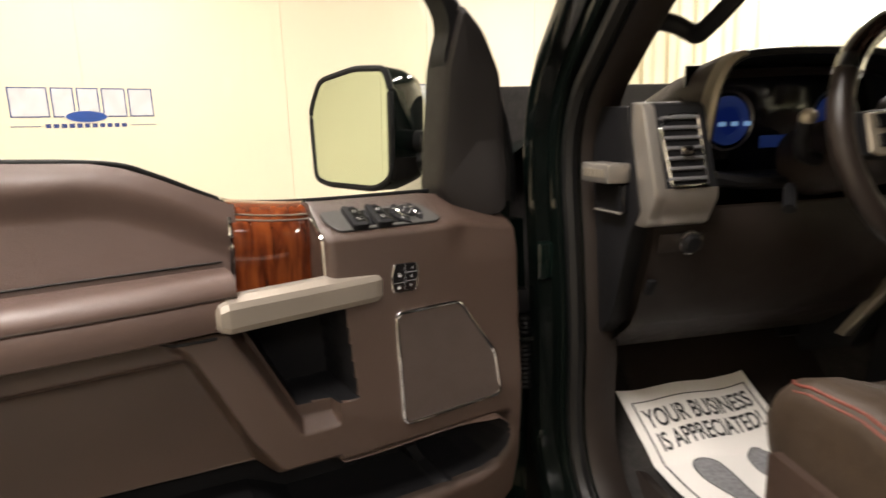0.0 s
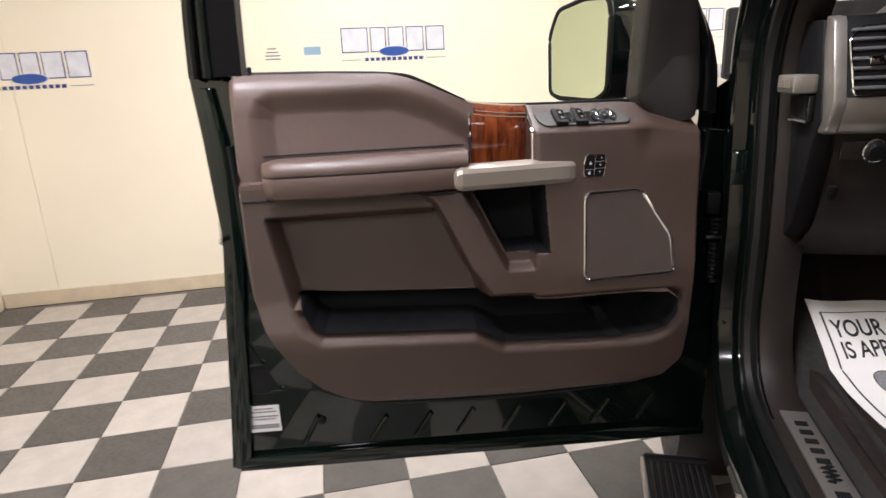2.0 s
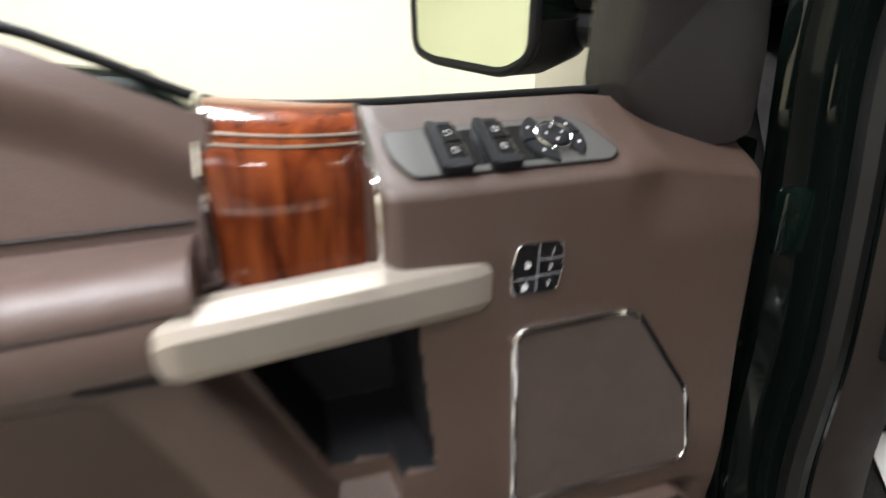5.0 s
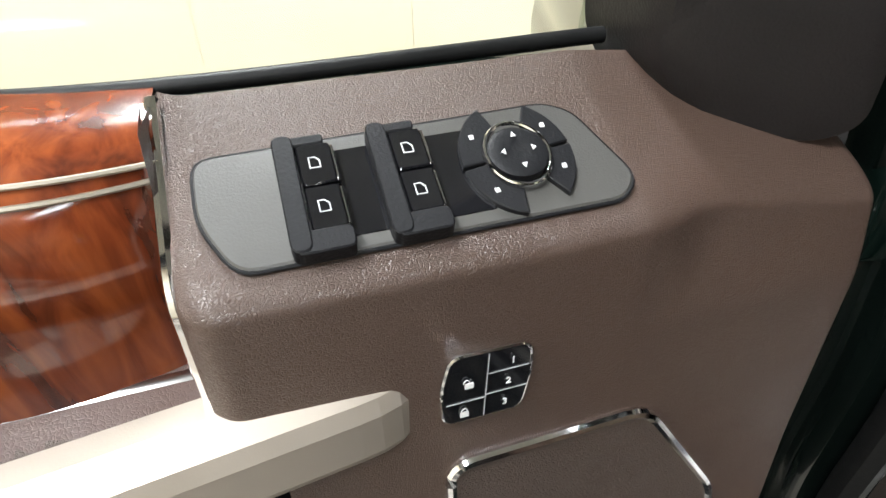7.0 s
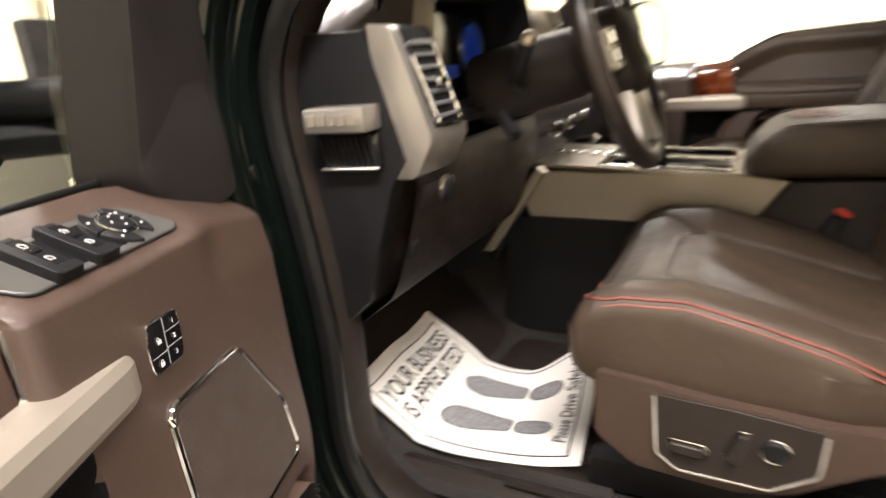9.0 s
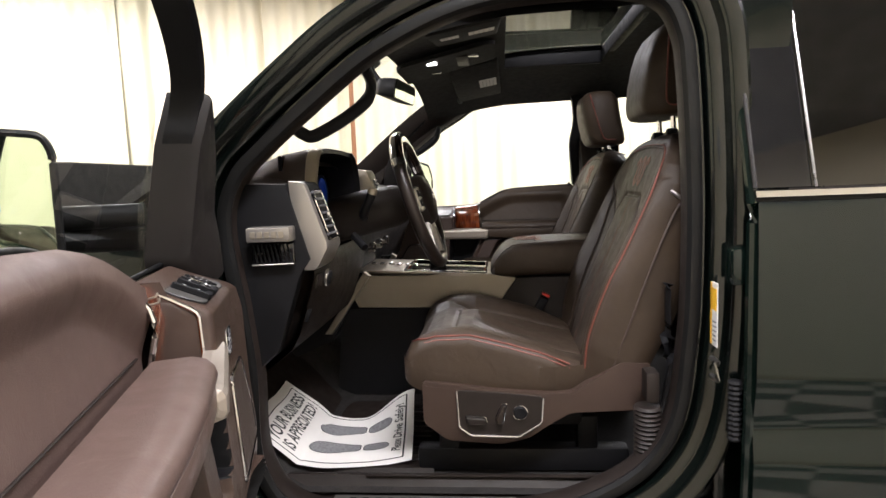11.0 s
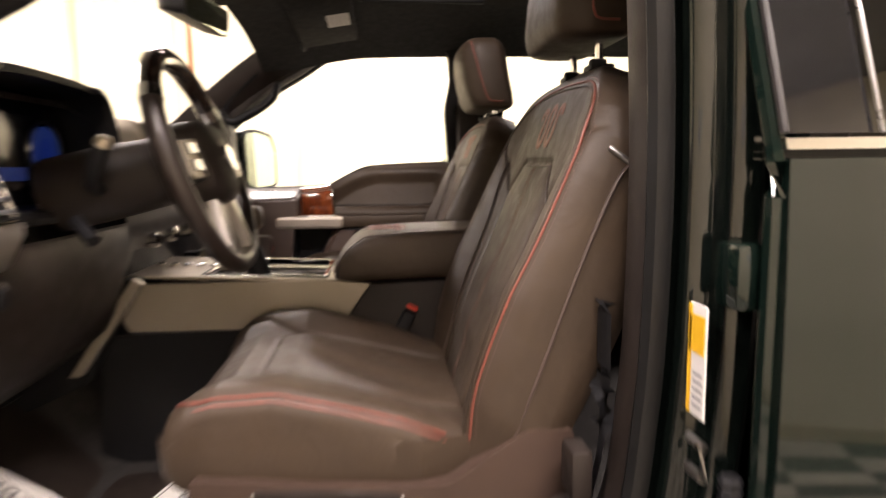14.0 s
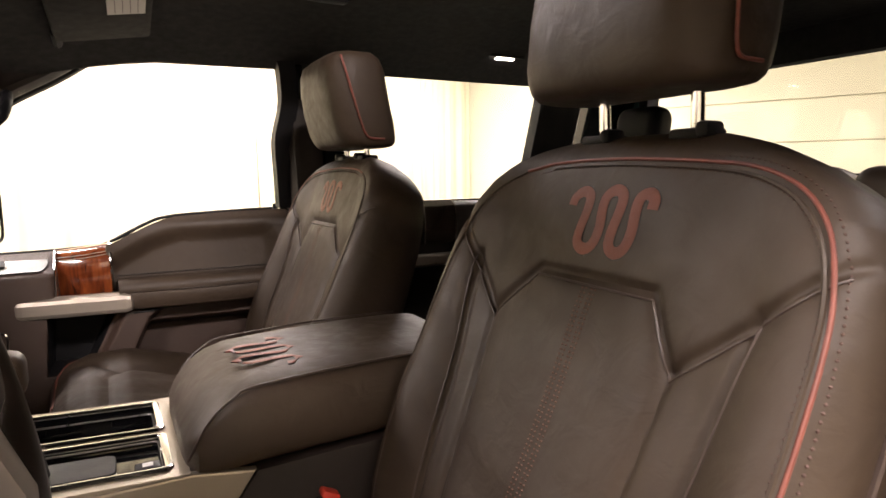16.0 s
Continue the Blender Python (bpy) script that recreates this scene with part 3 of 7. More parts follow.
# load bed and wheels
part("bed_floor", box((1.76, 1.84, 0.04), (-2.22, 0, 0.88), 0.01), BLACK, truck)
part("tailgate", box((0.06, 1.88, 0.62), (-3.07, 0, 1.10), 0.02), PAINT, truck)
part("chassis", box((5.3, 1.0, 0.16), (-0.3, 0, 0.46), 0.03), BLACK, truck)
for x in (1.75, -1.95):
    for s in (1, -1):
        wh = part("wheel", lathe([(0.39, -0.12), (0.405, -0.09), (0.41, 0.0), (0.405, 0.09), (0.39, 0.12), (0.27, 0.125), (0.25, 0.10), (0.25, -0.10), (0.27, -0.125)], (x, s * 0.80, 0.41), (0, 1, 0), 40), RUBBER, truck, "black rubber tyre")
        part("rim", lathe([(0.06, 0.09), (0.10, 0.07), (0.22, 0.06), (0.26, 0.09), (0.26, -0.09), (0.10, -0.05)], (x, s * 0.80, 0.41), (0, s, 0), 32), STEEL, wh, "steel wheel rim")
# roof
roof_rows = []
for x in np.linspace(0.62, -1.40, 30):
    drop = 0.06 * max(0, (x - 0.2) / 0.42) ** 2
    roof_rows.append([(x, y, 1.975 - drop - 0.10 * (abs(y) / 0.80) ** 3.2) for y in np.linspace(-0.80, 0.80, 31)])


def cut_hole(rows, x0, x1, half):
    """Faces of a sheet but for those over a rectangle."""
    a = np.asarray(rows, float)
    n, m = a.shape[:2]
    faces = []
    for i in range(n - 1):
        for j in range(m - 1):
            c = (a[i, j] + a[i + 1, j + 1]) / 2
            if x0 < c[0] < x1 and abs(c[1]) < half:
                continue
            faces.append((i * m + j, (i + 1) * m + j, (i + 1) * m + j + 1, i * m + j + 1))
    return tidy(raw(a.reshape(-1, 3).tolist(), faces))


part("roof", cut_hole(roof_rows, -0.60, 0.40, 0.40), PAINT, truck)
SX0, SX1, SY = 0.0, 0.385, 0.40
xs = sorted(set(np.round(np.concatenate([np.linspace(0.74, SX1, 8), [SX1, SX0], np.linspace(SX0, -1.34, 24)]), 4)), reverse=True)
ys = sorted(set(np.round(np.concatenate([np.linspace(-0.775, -SY, 9), np.linspace(-SY, SY, 12), np.linspace(SY, 0.775, 9)]), 4)))
liner = [[(x, y, 1.925 - 0.085 * max(0, (x - 0.25) / 0.5) ** 2 - 0.115 * (abs(y) / 0.775) ** 3) for y in ys] for x in xs]
part("headliner", cut_hole(liner, SX0, SX1, SY), HEADLINER, truck, "black fabric headliner")
for x0, x1, name in ((SX1, SX1 + 0.03, "sunroof_lip"), (SX0 - 0.03, SX0, "sunroof_lip")):
    part(name, box((0.03, 2 * SY + 0.06, 0.05), ((x0 + x1) / 2, 0, 1.945), 0.006), BLACK, truck)
for s in (1, -1):
    part("sunroof_lip", box((SX1 - SX0, 0.03, 0.06), ((SX1 + SX0) / 2, s * (SY + 0.015), 1.935), 0.006), BLACK, truck)
part("sunroof_pane", box((0.44, 0.86, 0.005), (0.19, 0, 1.972), 0.0), SUNROOF_GLASS, truck, "grey tinted sunroof glass", smooth=False, shadow=False)
part("sunroof_pane", box((0.50, 0.86, 0.005), (-0.34, 0, 1.974), 0.0), SUNROOF_GLASS, truck, "grey tinted sunroof glass", smooth=False, shadow=False)
# windscreen and its pillars' linings
ws = [[(1.50 - 0.76 * t - 0.05 * (2 * t - 1) ** 2 - 0.10 * (y / 0.8) ** 2, y * (1 - 0.10 * t), 1.40 + 0.52 * t - 0.07 * t * (y / 0.8) ** 2) for y in np.linspace(-0.80, 0.80, 17)] for t in np.linspace(0, 1, 9)]
part("windscreen", grid(ws), GLASS, truck, "clear windscreen", shadow=False)
for s in (1, -1):
    low_ = smooth_path([(1.02, 0.80, 1.44), (0.905, 0.798, 1.552), (0.80, 0.795, 1.638), (0.691, 0.79, 1.716), (0.59, 0.785, 1.770), (0.48, 0.78, 1.81)], 40)
    upp_ = smooth_path([(1.30, 0.755, 1.42), (1.11, 0.735, 1.545), (0.98, 0.72, 1.65), (0.86, 0.71, 1.745), (0.76, 0.70, 1.815), (0.66, 0.69, 1.875)], 40)
    part("a_pillar_lining", grid([[(a[0] + (b[0] - a[0]) * f, s * (a[1] + (b[1] - a[1]) * f - h), a[2] + (b[2] - a[2]) * f) for a, b in zip(low_, upp_)] for f, h in ((0.0, -0.02), (0.02, 0.0), (0.25, 0.016), (0.5, 0.022), (0.75, 0.018), (0.97, 0.004), (1.0, -0.02))]), DARK_TRIM, truck, "dark brown plastic pillar lining")
    g_path = smooth_path([(0.905, s * 0.785, 1.61), (0.885, s * 0.740, 1.597), (0.868, s * 0.722, 1.583), (0.842, s * 0.718, 1.577), (0.77, s * 0.716, 1.612), (0.722, s * 0.716, 1.645), (0.704, s * 0.722, 1.668), (0.698, s * 0.742, 1.692), (0.70, s * 0.785, 1.712)], 48)
    part("grab_handle", tube(g_path, 0.0125, 10, flat=1.2), BLACK, truck, "black pillar grab handle")
# rear wall of the cab with its window
def ring_plate(outer, inner, x0, x1):
    bm = bmesh.new()
    vo = [[bm.verts.new((x, a, b)) for a, b in outer] for x in (x0, x1)]
    vi = [[bm.verts.new((x, a, b)) for a, b in inner] for x in (x0, x1)]
    n = len(outer)
    for i in range(n):
        j = (i + 1) % n
        for k in (0, 1):
            bm.faces.new((vo[k][i], vo[k][j], vi[k][j], vi[k][i]))
        bm.faces.new((vo[0][i], vo[0][j], vo[1][j], vo[1][i]))
        bm.faces.new((vi[0][i], vi[0][j], vi[1][j], vi[1][i]))
    return tidy(bm)


part("cab_back", ring_plate([(-0.80, 0.6), (0.80, 0.6), (0.74, 1.935), (-0.74, 1.935)], [(-0.73, 1.50), (0.73, 1.50), (0.70, 1.83), (-0.70, 1.83)], -1.36, -1.30), HEADLINER, truck)
part("back_window_pane", box((0.004, 1.46, 0.335), (-1.335, 0, 1.665)), GLASS, truck, "clear back window", smooth=False, shadow=False)
# floor of the cab, sill and step
fl = []
for x in np.linspace(1.55, -1.30, 50):
    fl.append([(x, y, 0.735 + 1.15 * max(0.0, x - 0.945) ** 1.04 + 0.10 * math.exp(-(y / 0.16) ** 4)) for y in np.linspace(-0.78, 0.78, 40)])
part("carpet", grid(fl), CARPET, truck, "black carpet")
part("firewall", box((0.04, 1.7, 0.8), (1.56, 0, 1.15), 0.01), CARPET, truck)
for s in (1, -1):
    sill = part("sill_cover", grid([[(x, s * y, z) for y, z in ((0.70, 0.735), (0.715, 0.752), (0.735, 0.756), (0.75, 0.735), (0.765, 0.722), (0.80, 0.7205), (0.845, 0.718), (0.86, 0.705))] for x in np.linspace(0.98, 0.06, 30)]), DARK_TRIM, truck, "brown plastic sill cover")
    plate = part("scuff_plate", box((0.43, 0.052, 0.006), (0.613, s * 0.803, 0.7245), 0.002), SATIN, truck, "brushed metal scuff plate")
    # lettering of the maker's model, as plain raised bars
    for k in range(12):
        if k in (5, 6):
            continue
        part("raised_bar", box((0.014, 0.022, 0.002), (0.45 + 0.03 * k, s * 0.803, 0.7285)), BLACK, plate, smooth=False)
    sq = [(0.600 + 0.012 * (k / 8), s * (0.803 + 0.011 * math.sin(k * math.pi / 4.0)), 0.7285) for k in range(0, 33)]
    part("raised_squiggle", tube(sq, 0.002, 6), BLACK, plate)
    for k in range(3):
        part("scuff_rib", box((0.62, 0.003, 0.003), (0.45, s * (0.7365 + 0.0035 * k), 0.7585), 0.0005), DARK_TRIM, sill)
    part("mounting_bracket", box((0.06, 0.20, 0.03), (0.62, s * 0.87, 0.44), 0.006), BLACK, truck)
# hinge side of the driver's opening
part("hinge", box((0.05, 0.05, 0.075), (1.055, 0.892, 1.185), 0.008), PAINT, truck, "dark painted door hinge")
part("hinge", box((0.05, 0.05, 0.075), (1.050, 0.892, 0.80), 0.008), PAINT, truck, "dark painted door hinge")
part("wiring_boot", tube([(1.075, 0.928, z) for z in np.linspace(0.91, 1.065, 33)], [0.010 + 0.003 * (k % 2) for k in range(33)], 10), RUBBER, truck, "ribbed black wiring boot")
part("wiring_plug", box((0.03, 0.03, 0.05), (1.074, 0.938, 1.10), 0.006), BLACK, truck, "black wiring plug")
part("check_strap", box((0.014, 0.075, 0.010), (1.052, 0.915, 1.026), 0.003), JAMB, truck, "dark painted door check strap")
part("check_bolt", lathe([(0.009, 0), (0.009, 0.006), (0.005, 0.009)], (1.045, 0.893, 1.031), (-0.6, 0.8, 0), 12), STEEL, truck)
# model mark on the wing, as plain raised bars
for k, (x, w) in enumerate(((1.290, 0.010), (1.255, 0.034), (1.210, 0.034))):
    part("wing_badge_bar", box((w, 0.006, 0.022), (x, 0.984, 1.297), 0.002), CHROME, truck, "chrome badge bar")
step_board = thing("running_board", pose(0, 0.98, 0.42), "black ribbed aluminium running board below the sill", "running board")
part("board", box((2.2, 0.16, 0.035), (-0.02, 0.975, 0.40), 0.012, 3), BLACK, step_board)
part("edge_rail", box((2.2, 0.012, 0.030), (-0.02, 1.0575, 0.405), 0.004), SATIN, step_board, "pale metal edge rail")
for k in range(9):
    part("rib", box((2.16, 0.008, 0.006), (-0.02, 0.912 + 0.0155 * k, 0.4195), 0.002), RUBBER, step_board)
part("end_cap", box((0.03, 0.165, 0.04), (1.085, 0.975, 0.402), 0.012, 3), BLACK, step_board)

# jamb labels
lab = part("tyre_label", box((0.002, 0.034, 0.125), (0.011, 0.925, 1.185), 0.0008), LABEL_WHITE, truck, "white and yellow tyre label on the jamb", smooth=False)
part("yellow_field", box((0.001, 0.030, 0.042), (0.0128, 0.925, 1.215)), YELLOW, lab, smooth=False)
part("yellow_edge", box((0.001, 0.006, 0.122), (0.0128, 0.911, 1.185)), YELLOW, lab, smooth=False)
for k in range(5):
    part("print_bar", box((0.0008, 0.018, 0.003), (0.0128, 0.929, 1.135 + 0.009 * k)), GREY_INK, lab, smooth=False)
# belt and its pillar trim
part("belt_guide", tube(smooth_path([(0.058, 0.775, 1.22), (0.058, 0.775, 1.10), (0.06, 0.775, 1.02), (0.09, 0.765, 0.86)], 30), 0.024, 8, flat=0.12), BLACK, truck, "black seat belt webbing")
part("belt_bellows", tube([(0.108, 0.80, z) for z in np.linspace(0.80, 0.955, 31)], [0.026 + 0.005 * (k % 2) for k in range(31)], 12), DARK_TRIM, truck, "ribbed brown belt sleeve")
part("pillar_grille", box((0.03, 0.05, 0.07), (0.10, 0.795, 1.00), 0.008), DARK_TRIM, truck)
part("coat_hook", tube([(-0.02, 0.76, 1.62), (-0.02, 0.73, 1.60), (-0.02, 0.73, 1.57)], 0.006, 8), BLACK, truck)

# ---- doors ----
TRIM_LOW = [(0.148, 1.00), (0.150, 0.93), (0.153, 0.81), (0.167, 0.753), (0.199, 0.714), (0.262, 0.698), (0.525, 0.686), (0.70, 0.689), (0.854, 0.698), (0.905, 0.712), (0.958, 0.745), (1.000, 0.79), (1.030, 0.842), (1.060, 0.90), (1.078, 0.965), (1.086, 1.10), (1.092, 1.30)]
TRIM_TOP = [(0.148, 1.314), (0.20, 1.322), (0.265, 1.332), (0.30, 1.336), (0.48, 1.337), (0.58, 1.342), (0.619, 1.350), (0.66, 1.369), (0.709, 1.392), (0.74, 1.404), (0.775, 1.412), (0.90, 1.418), (1.05, 1.421), (1.078, 1.418), (1.092, 1.405)]
RECESS = [(1.030, 1.138), (0.690, 1.143), (0.655, 1.10), (0.598, 0.945), (0.70, 0.945), (0.995, 0.960)]
STRAP = [(0.735, 1.190), (0.640, 1.190), (0.552, 1.02), (0.46, 1.02), (0.44, 0.955), (0.590, 0.958), (0.635, 1.02), (0.70, 1.16)]
PULL = [(0.626, 1.190), (0.478, 1.190), (0.467, 1.046), (0.556, 1.046)]
BIN = [(0.996, 0.976), (0.966, 0.915), (0.942, 0.896), (0.66, 0.884), (0.622, 0.881), (0.56, 0.849), (0.332, 0.843), (0.245, 0.848), (0.215, 0.862), (0.203, 0.885), (0.199, 0.915), (0.204, 0.940), (0.222, 0.953), (0.45, 0.948), (0.60, 0.955), (0.70, 0.958), (0.90, 0.968)]
SCOOP = [(1.035, 1.372), (1.046, 1.34), (1.046, 1.17), (0.54, 1.17), (0.575, 1.285), (0.61, 1.312), (0.69, 1.357), (0.75, 1.380), (0.79, 1.386), (1.01, 1.386)]


def soft_interp(x, xs, ys, r):
    return sum(np.interp(x + r * k, xs, ys) for k in (-1.0, -0.6, -0.2, 0.2, 0.6, 1.0)) / 6


def trim_height(u, z):
    """How far the door's lining stands out of the door at (u, z)."""
    # padded upper part
    up_ = soft_interp(z, [1.20, 1.262, 1.285, 1.32, 1.36, 1.39, 1.408, 1.418, 1.425], [0.110, 0.105, 0.102, 0.098, 0.094, 0.087, 0.076, 0.060, 0.045], 0.012)
    up_ = up_ - 0.022 * step(-sdf(SCOOP, u, z), -0.008, 0.046)
    low = soft_interp(z, [0.68, 0.72, 0.86, 0.90, 0.97, 1.18], [0.085, 0.115, 0.150, 0.152, 0.130, 0.125], 0.012)
    back = np.where(z > 1.215, up_, low)
    # the front part: a nearly level ledge for the switches over an upright face
    face_ = soft_interp(z, [0.68, 0.72, 0.86, 0.90, 0.95, 1.00, 1.10, 1.20, 1.34], [0.085, 0.115, 0.150, 0.152, 0.158, 0.160, 0.153, 0.150, 0.147], 0.012) - 0.009 * (1 - step(u, 0.255, 0.305)) * step(z, 1.22, 1.29)
    ledge = 0.046 + (np.interp(u, [0.148, 0.20, 0.265, 0.30], [1.316, 1.324, 1.334, 1.338]) - z) / 0.45
    gap_ = np.clip(0.5 + 0.5 * (face_ - ledge) / 0.016, 0, 1)
    front = face_ * (1 - gap_) + ledge * gap_ - 0.016 * gap_ * (1 - gap_)
    roll = np.clip((u - 0.484) / 0.017, 0, 1) * step(z, 1.15, 1.20)
    front = front - 0.016 * (1 - np.sqrt(1 - 0.98 * roll ** 2))
    n = back + (front - back) * step(-(u - 0.501), -0.002, 0.003)
    notch = step(u, 0.5015, 0.505) * (1 - step(u, 0.604, 0.610)) * step(z, 1.20, 1.22)
    n = n * (1 - notch) + 0.040 * notch
    n = n + (0.078 - n) * step(-sdf(RECESS, u, z), -0.010, 0.014)
    n = n + (0.158 - n) * step(-sdf(STRAP, u, z), -0.008, 0.010)
    n = n + (0.045 - n) * step(-sdf(PULL, u, z), 0.0, 0.010)
    d_bin = sdf(BIN, u, z)
    n = n - 0.030 * np.clip(1 - d_bin / 0.030, 0, 1) ** 2 * (d_bin > 0) * (1 - step(z, 0.93, 0.96))
    n = n + (0.020 - n) * step(-d_bin, 0.0, 0.012)
    # the bin's bottle holder and divider
    n = n + 0.05 * step(-sdf([(0.335, 0.845), (0.300, 0.845), (0.330, 0.895), (0.365, 0.895)], u, z), 0, 0.006)
    n = n + 0.03 * np.exp(-((u - 0.225) ** 2 + (z - 0.92) ** 2) / 0.0018) * (sdf(BIN, u, z) < 0)
    low_z = np.interp(u, [p[0] for p in TRIM_LOW], [p[1] for p in TRIM_LOW])
    edge = np.minimum(np.minimum(z - low_z, 1.094 - u), u - 0.146)
    n = n * (0.10 + 0.90 * np.sqrt(np.clip(edge / 0.020, 0, 1) * (2 - np.clip(edge / 0.020, 0, 1))))
    return n


def door_lining(door, s, nu, nz):
    us = np.linspace(0.148, 1.092, nu)
    lo = np.interp(us, [p[0] for p in TRIM_LOW], [p[1] for p in TRIM_LOW])
    hi = np.interp(us, [p[0] for p in TRIM_TOP], [p[1] for p in TRIM_TOP])
    # grid lines follow the map pocket's lower and upper edge
    lowb = sorted((p for p in BIN if p[1] < 0.93 and 0.19 < p[0] < 0.97))
    topb = sorted((p for p in BIN if p[1] > 0.945 and p[0] < 0.97))
    b0 = np.maximum(np.interp(us, [p[0] for p in lowb], [p[1] for p in lowb]), lo + 0.02)
    b1 = np.interp(us, [p[0] for p in topb], [p[1] for p in topb])
    b1 = np.maximum(b1, b0 + 0.05)
    k0, k1 = nz // 5, nz // 6
    band = np.linspace(0, 1, 9)
    mid = np.linspace(0, 1, k1)[1:-1]
    Z = np.concatenate([lo[:, None] + (b0 - lo)[:, None] * np.linspace(0, 1, k0)[:-1], b0[:, None] + 0.016 * band, (b0 + 0.016)[:, None] + (b1 - b0 - 0.032)[:, None] * mid, (b1 - 0.016)[:, None] + 0.016 * band, b1[:, None] + (hi - b1)[:, None] * np.linspace(0, 1, nz - k0 - k1 - 16)[1:]], 1)
    nz = Z.shape[1]
    U = np.repeat(us[:, None], nz, 1)
    N = trim_height(U, Z)
    pts = np.stack([U, s * N, Z], -1).reshape(-1, 3)
    cu, cz = (U[:-1, :-1] + U[1:, 1:]) / 2, (Z[:-1, :-1] + Z[1:, 1:]) / 2
    kind = np.where((sdf(BIN, cu, cz) < -0.0005) | (sdf(PULL, cu, cz) < -0.0005), 2, np.where((cz > 1.205) & (cu > 0.503), 0, 1))
    # passenger lining: same hide and plastic, shade put in by darker seat materials
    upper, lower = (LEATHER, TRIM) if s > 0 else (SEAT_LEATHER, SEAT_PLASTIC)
    for k, (name, mat, label) in enumerate((("upper_lining", upper, "padded brown leather"), ("lower_lining", lower, "brown grained plastic"), ("pocket_liner", BLACK, "black plastic pocket"))):
        ii, jj = np.nonzero(kind == k)
        f = np.stack([ii * nz + jj, (ii + 1) * nz + jj, (ii + 1) * nz + jj + 1, ii * nz + jj + 1], 1)
        used, inv = np.unique(f, return_inverse=True)
        me = bpy.data.meshes.new(name)
        fl_ = inv.reshape(f.shape)
        if s < 0:
            fl_ = fl_[:, ::-1]
        me.from_pydata(pts[used].tolist(), [], fl_.tolist())
        bm = bmesh.new()
        bm.from_mesh(me)
        bpy.data.meshes.remove(me)
        part(name, bm, mat, door, label)


def build_door(m, s, label, nu, nz):
    """A front door in its own frame: x from the hinge back, y towards the cab (times s), z up."""
    door = thing("front_door", m, label, "car door", "front doors", in_world=False)

    def L(u, n, z):
        return (u, s * n, z)

    def to_face(off):
        return lambda a, b, c: L(a, float(trim_height(np.array([a]), np.array([b]))[0]) + off + c, b)
    door_lining(door, s, nu, nz)
    # painted shell
    out = [(0.03, 0.487), (1.205, 0.489), (1.222, 0.497), (1.205, 0.66), (1.185, 0.88), (1.165, 1.08), (1.175, 1.29), (1.185, 1.43), (0.66, 1.385), (0.60, 1.34), (0.26, 1.325), (0.10, 1.27), (0.03, 1.26), (0.02, 0.9)]
    out = [(a, b - 0.035 if b > 1.3 and a < 0.62 else (b - 0.02 if 1.3 < b < 1.42 else b)) for a, b in out]
    shell_ = part("shell", prism(out, -0.040, 0.0, lambda a, b, c: L(a, c, b), 0.010, 2), PAINT, door, "dark green painted steel")
    part("outer_skin", prism([(a, min(b, 1.275)) for a, b in out if b < 1.4 and not 0.5 < a < 0.62 or b < 0.6], -0.125, -0.041, lambda a, b, c: L(a, c, b), 0.012, 2), PAINT, shell_)
    part("bottom_flange", prism([(0.03, 0.4905), (1.20, 0.4925), (1.19, 0.530), (0.03, 0.528)], 0.0, 0.012, lambda a, b, c: L(a, c, b), 0.006, 2), PAINT, shell_)
    part("rear_flange", prism([(1.198, 0.50), (1.182, 0.66), (1.162, 0.88), (1.142, 1.08), (1.152, 1.29), (1.160, 1.40), (1.135, 1.40), (1.122, 1.29), (1.115, 1.08), (1.135, 0.88), (1.152, 0.66), (1.165, 0.535)], 0.0, 0.014, lambda a, b, c: L(a, c, b), 0.006, 2), PAINT, shell_)
    for u_ in (0.205, 0.32, 0.43, 0.545, 0.66, 0.765, 0.875, 1.04):
        hgt = 0.062 if u_ < 1 else 0.075
        part("stiffening_rib", tube([L(u_, 0.001, 0.548), L(u_ - 0.042, 0.001, 0.548 + hgt)], 0.006, 8, flat=1.0), PAINT, shell_)
    seal = [(u_ + (0.024 if u_ > 0.95 else 0.0), z_ - 0.040 if 0.17 < u_ < 1.0 else z_ - 0.02) for u_, z_ in TRIM_LOW[2:]]
    part("door_seal", tube(smooth_path([L(a, 0.006, b) for a, b in seal], 90), 0.010, 8, flat=0.8), RUBBER, door, "black rubber seal")
    part("latch", join(box((0.012, 0.030, 0.05), L(1.168, -0.03, 1.085), 0.004), box((0.010, 0.034, 0.012), L(1.160, 0.004, 1.078), 0.003)), CHROME, door, "steel latch")
    tri = [(1.150, 0.86), (1.145, 0.69), (1.075, 0.70), (1.105, 0.76)]
    part("access_recess", prism(rounded(tri, 0.012), -0.012, 0.002, lambda a, b, c: L(a, c, b), 0.003, 1), BLACK, shell_)
    for a, b, w_ in ((1.125, 0.775, 0.03), (1.085, 0.703, 0.035)):
        part("clip", box((w_, 0.006, 0.008), L(a, 0.005, b), 0.002), PAINT, shell_)
    part("drain_plug", lathe([(0.010, 0), (0.010, 0.003), (0.006, 0.005)], L(0.99, 0.0, 0.612), L(0, 1, 0), 20), RUBBER, shell_)
    lab_ = part("certificate_label", box((0.074, 0.0015, 0.070), L(1.125, 0.002, 0.629), 0.0005), LABEL_WHITE, door, "white printed certification label", smooth=False)
    for k, (w_, z_) in enumerate(((0.045, 0.656), (0.06, 0.648), (0.066, 0.636), (0.05, 0.629), (0.066, 0.612), (0.066, 0.606))):
        part("print_bar", box((w_, 0.0006, 0.0035 if k < 4 else 0.005), L(1.125, 0.0032, z_)), GREY_INK, lab_, smooth=False)
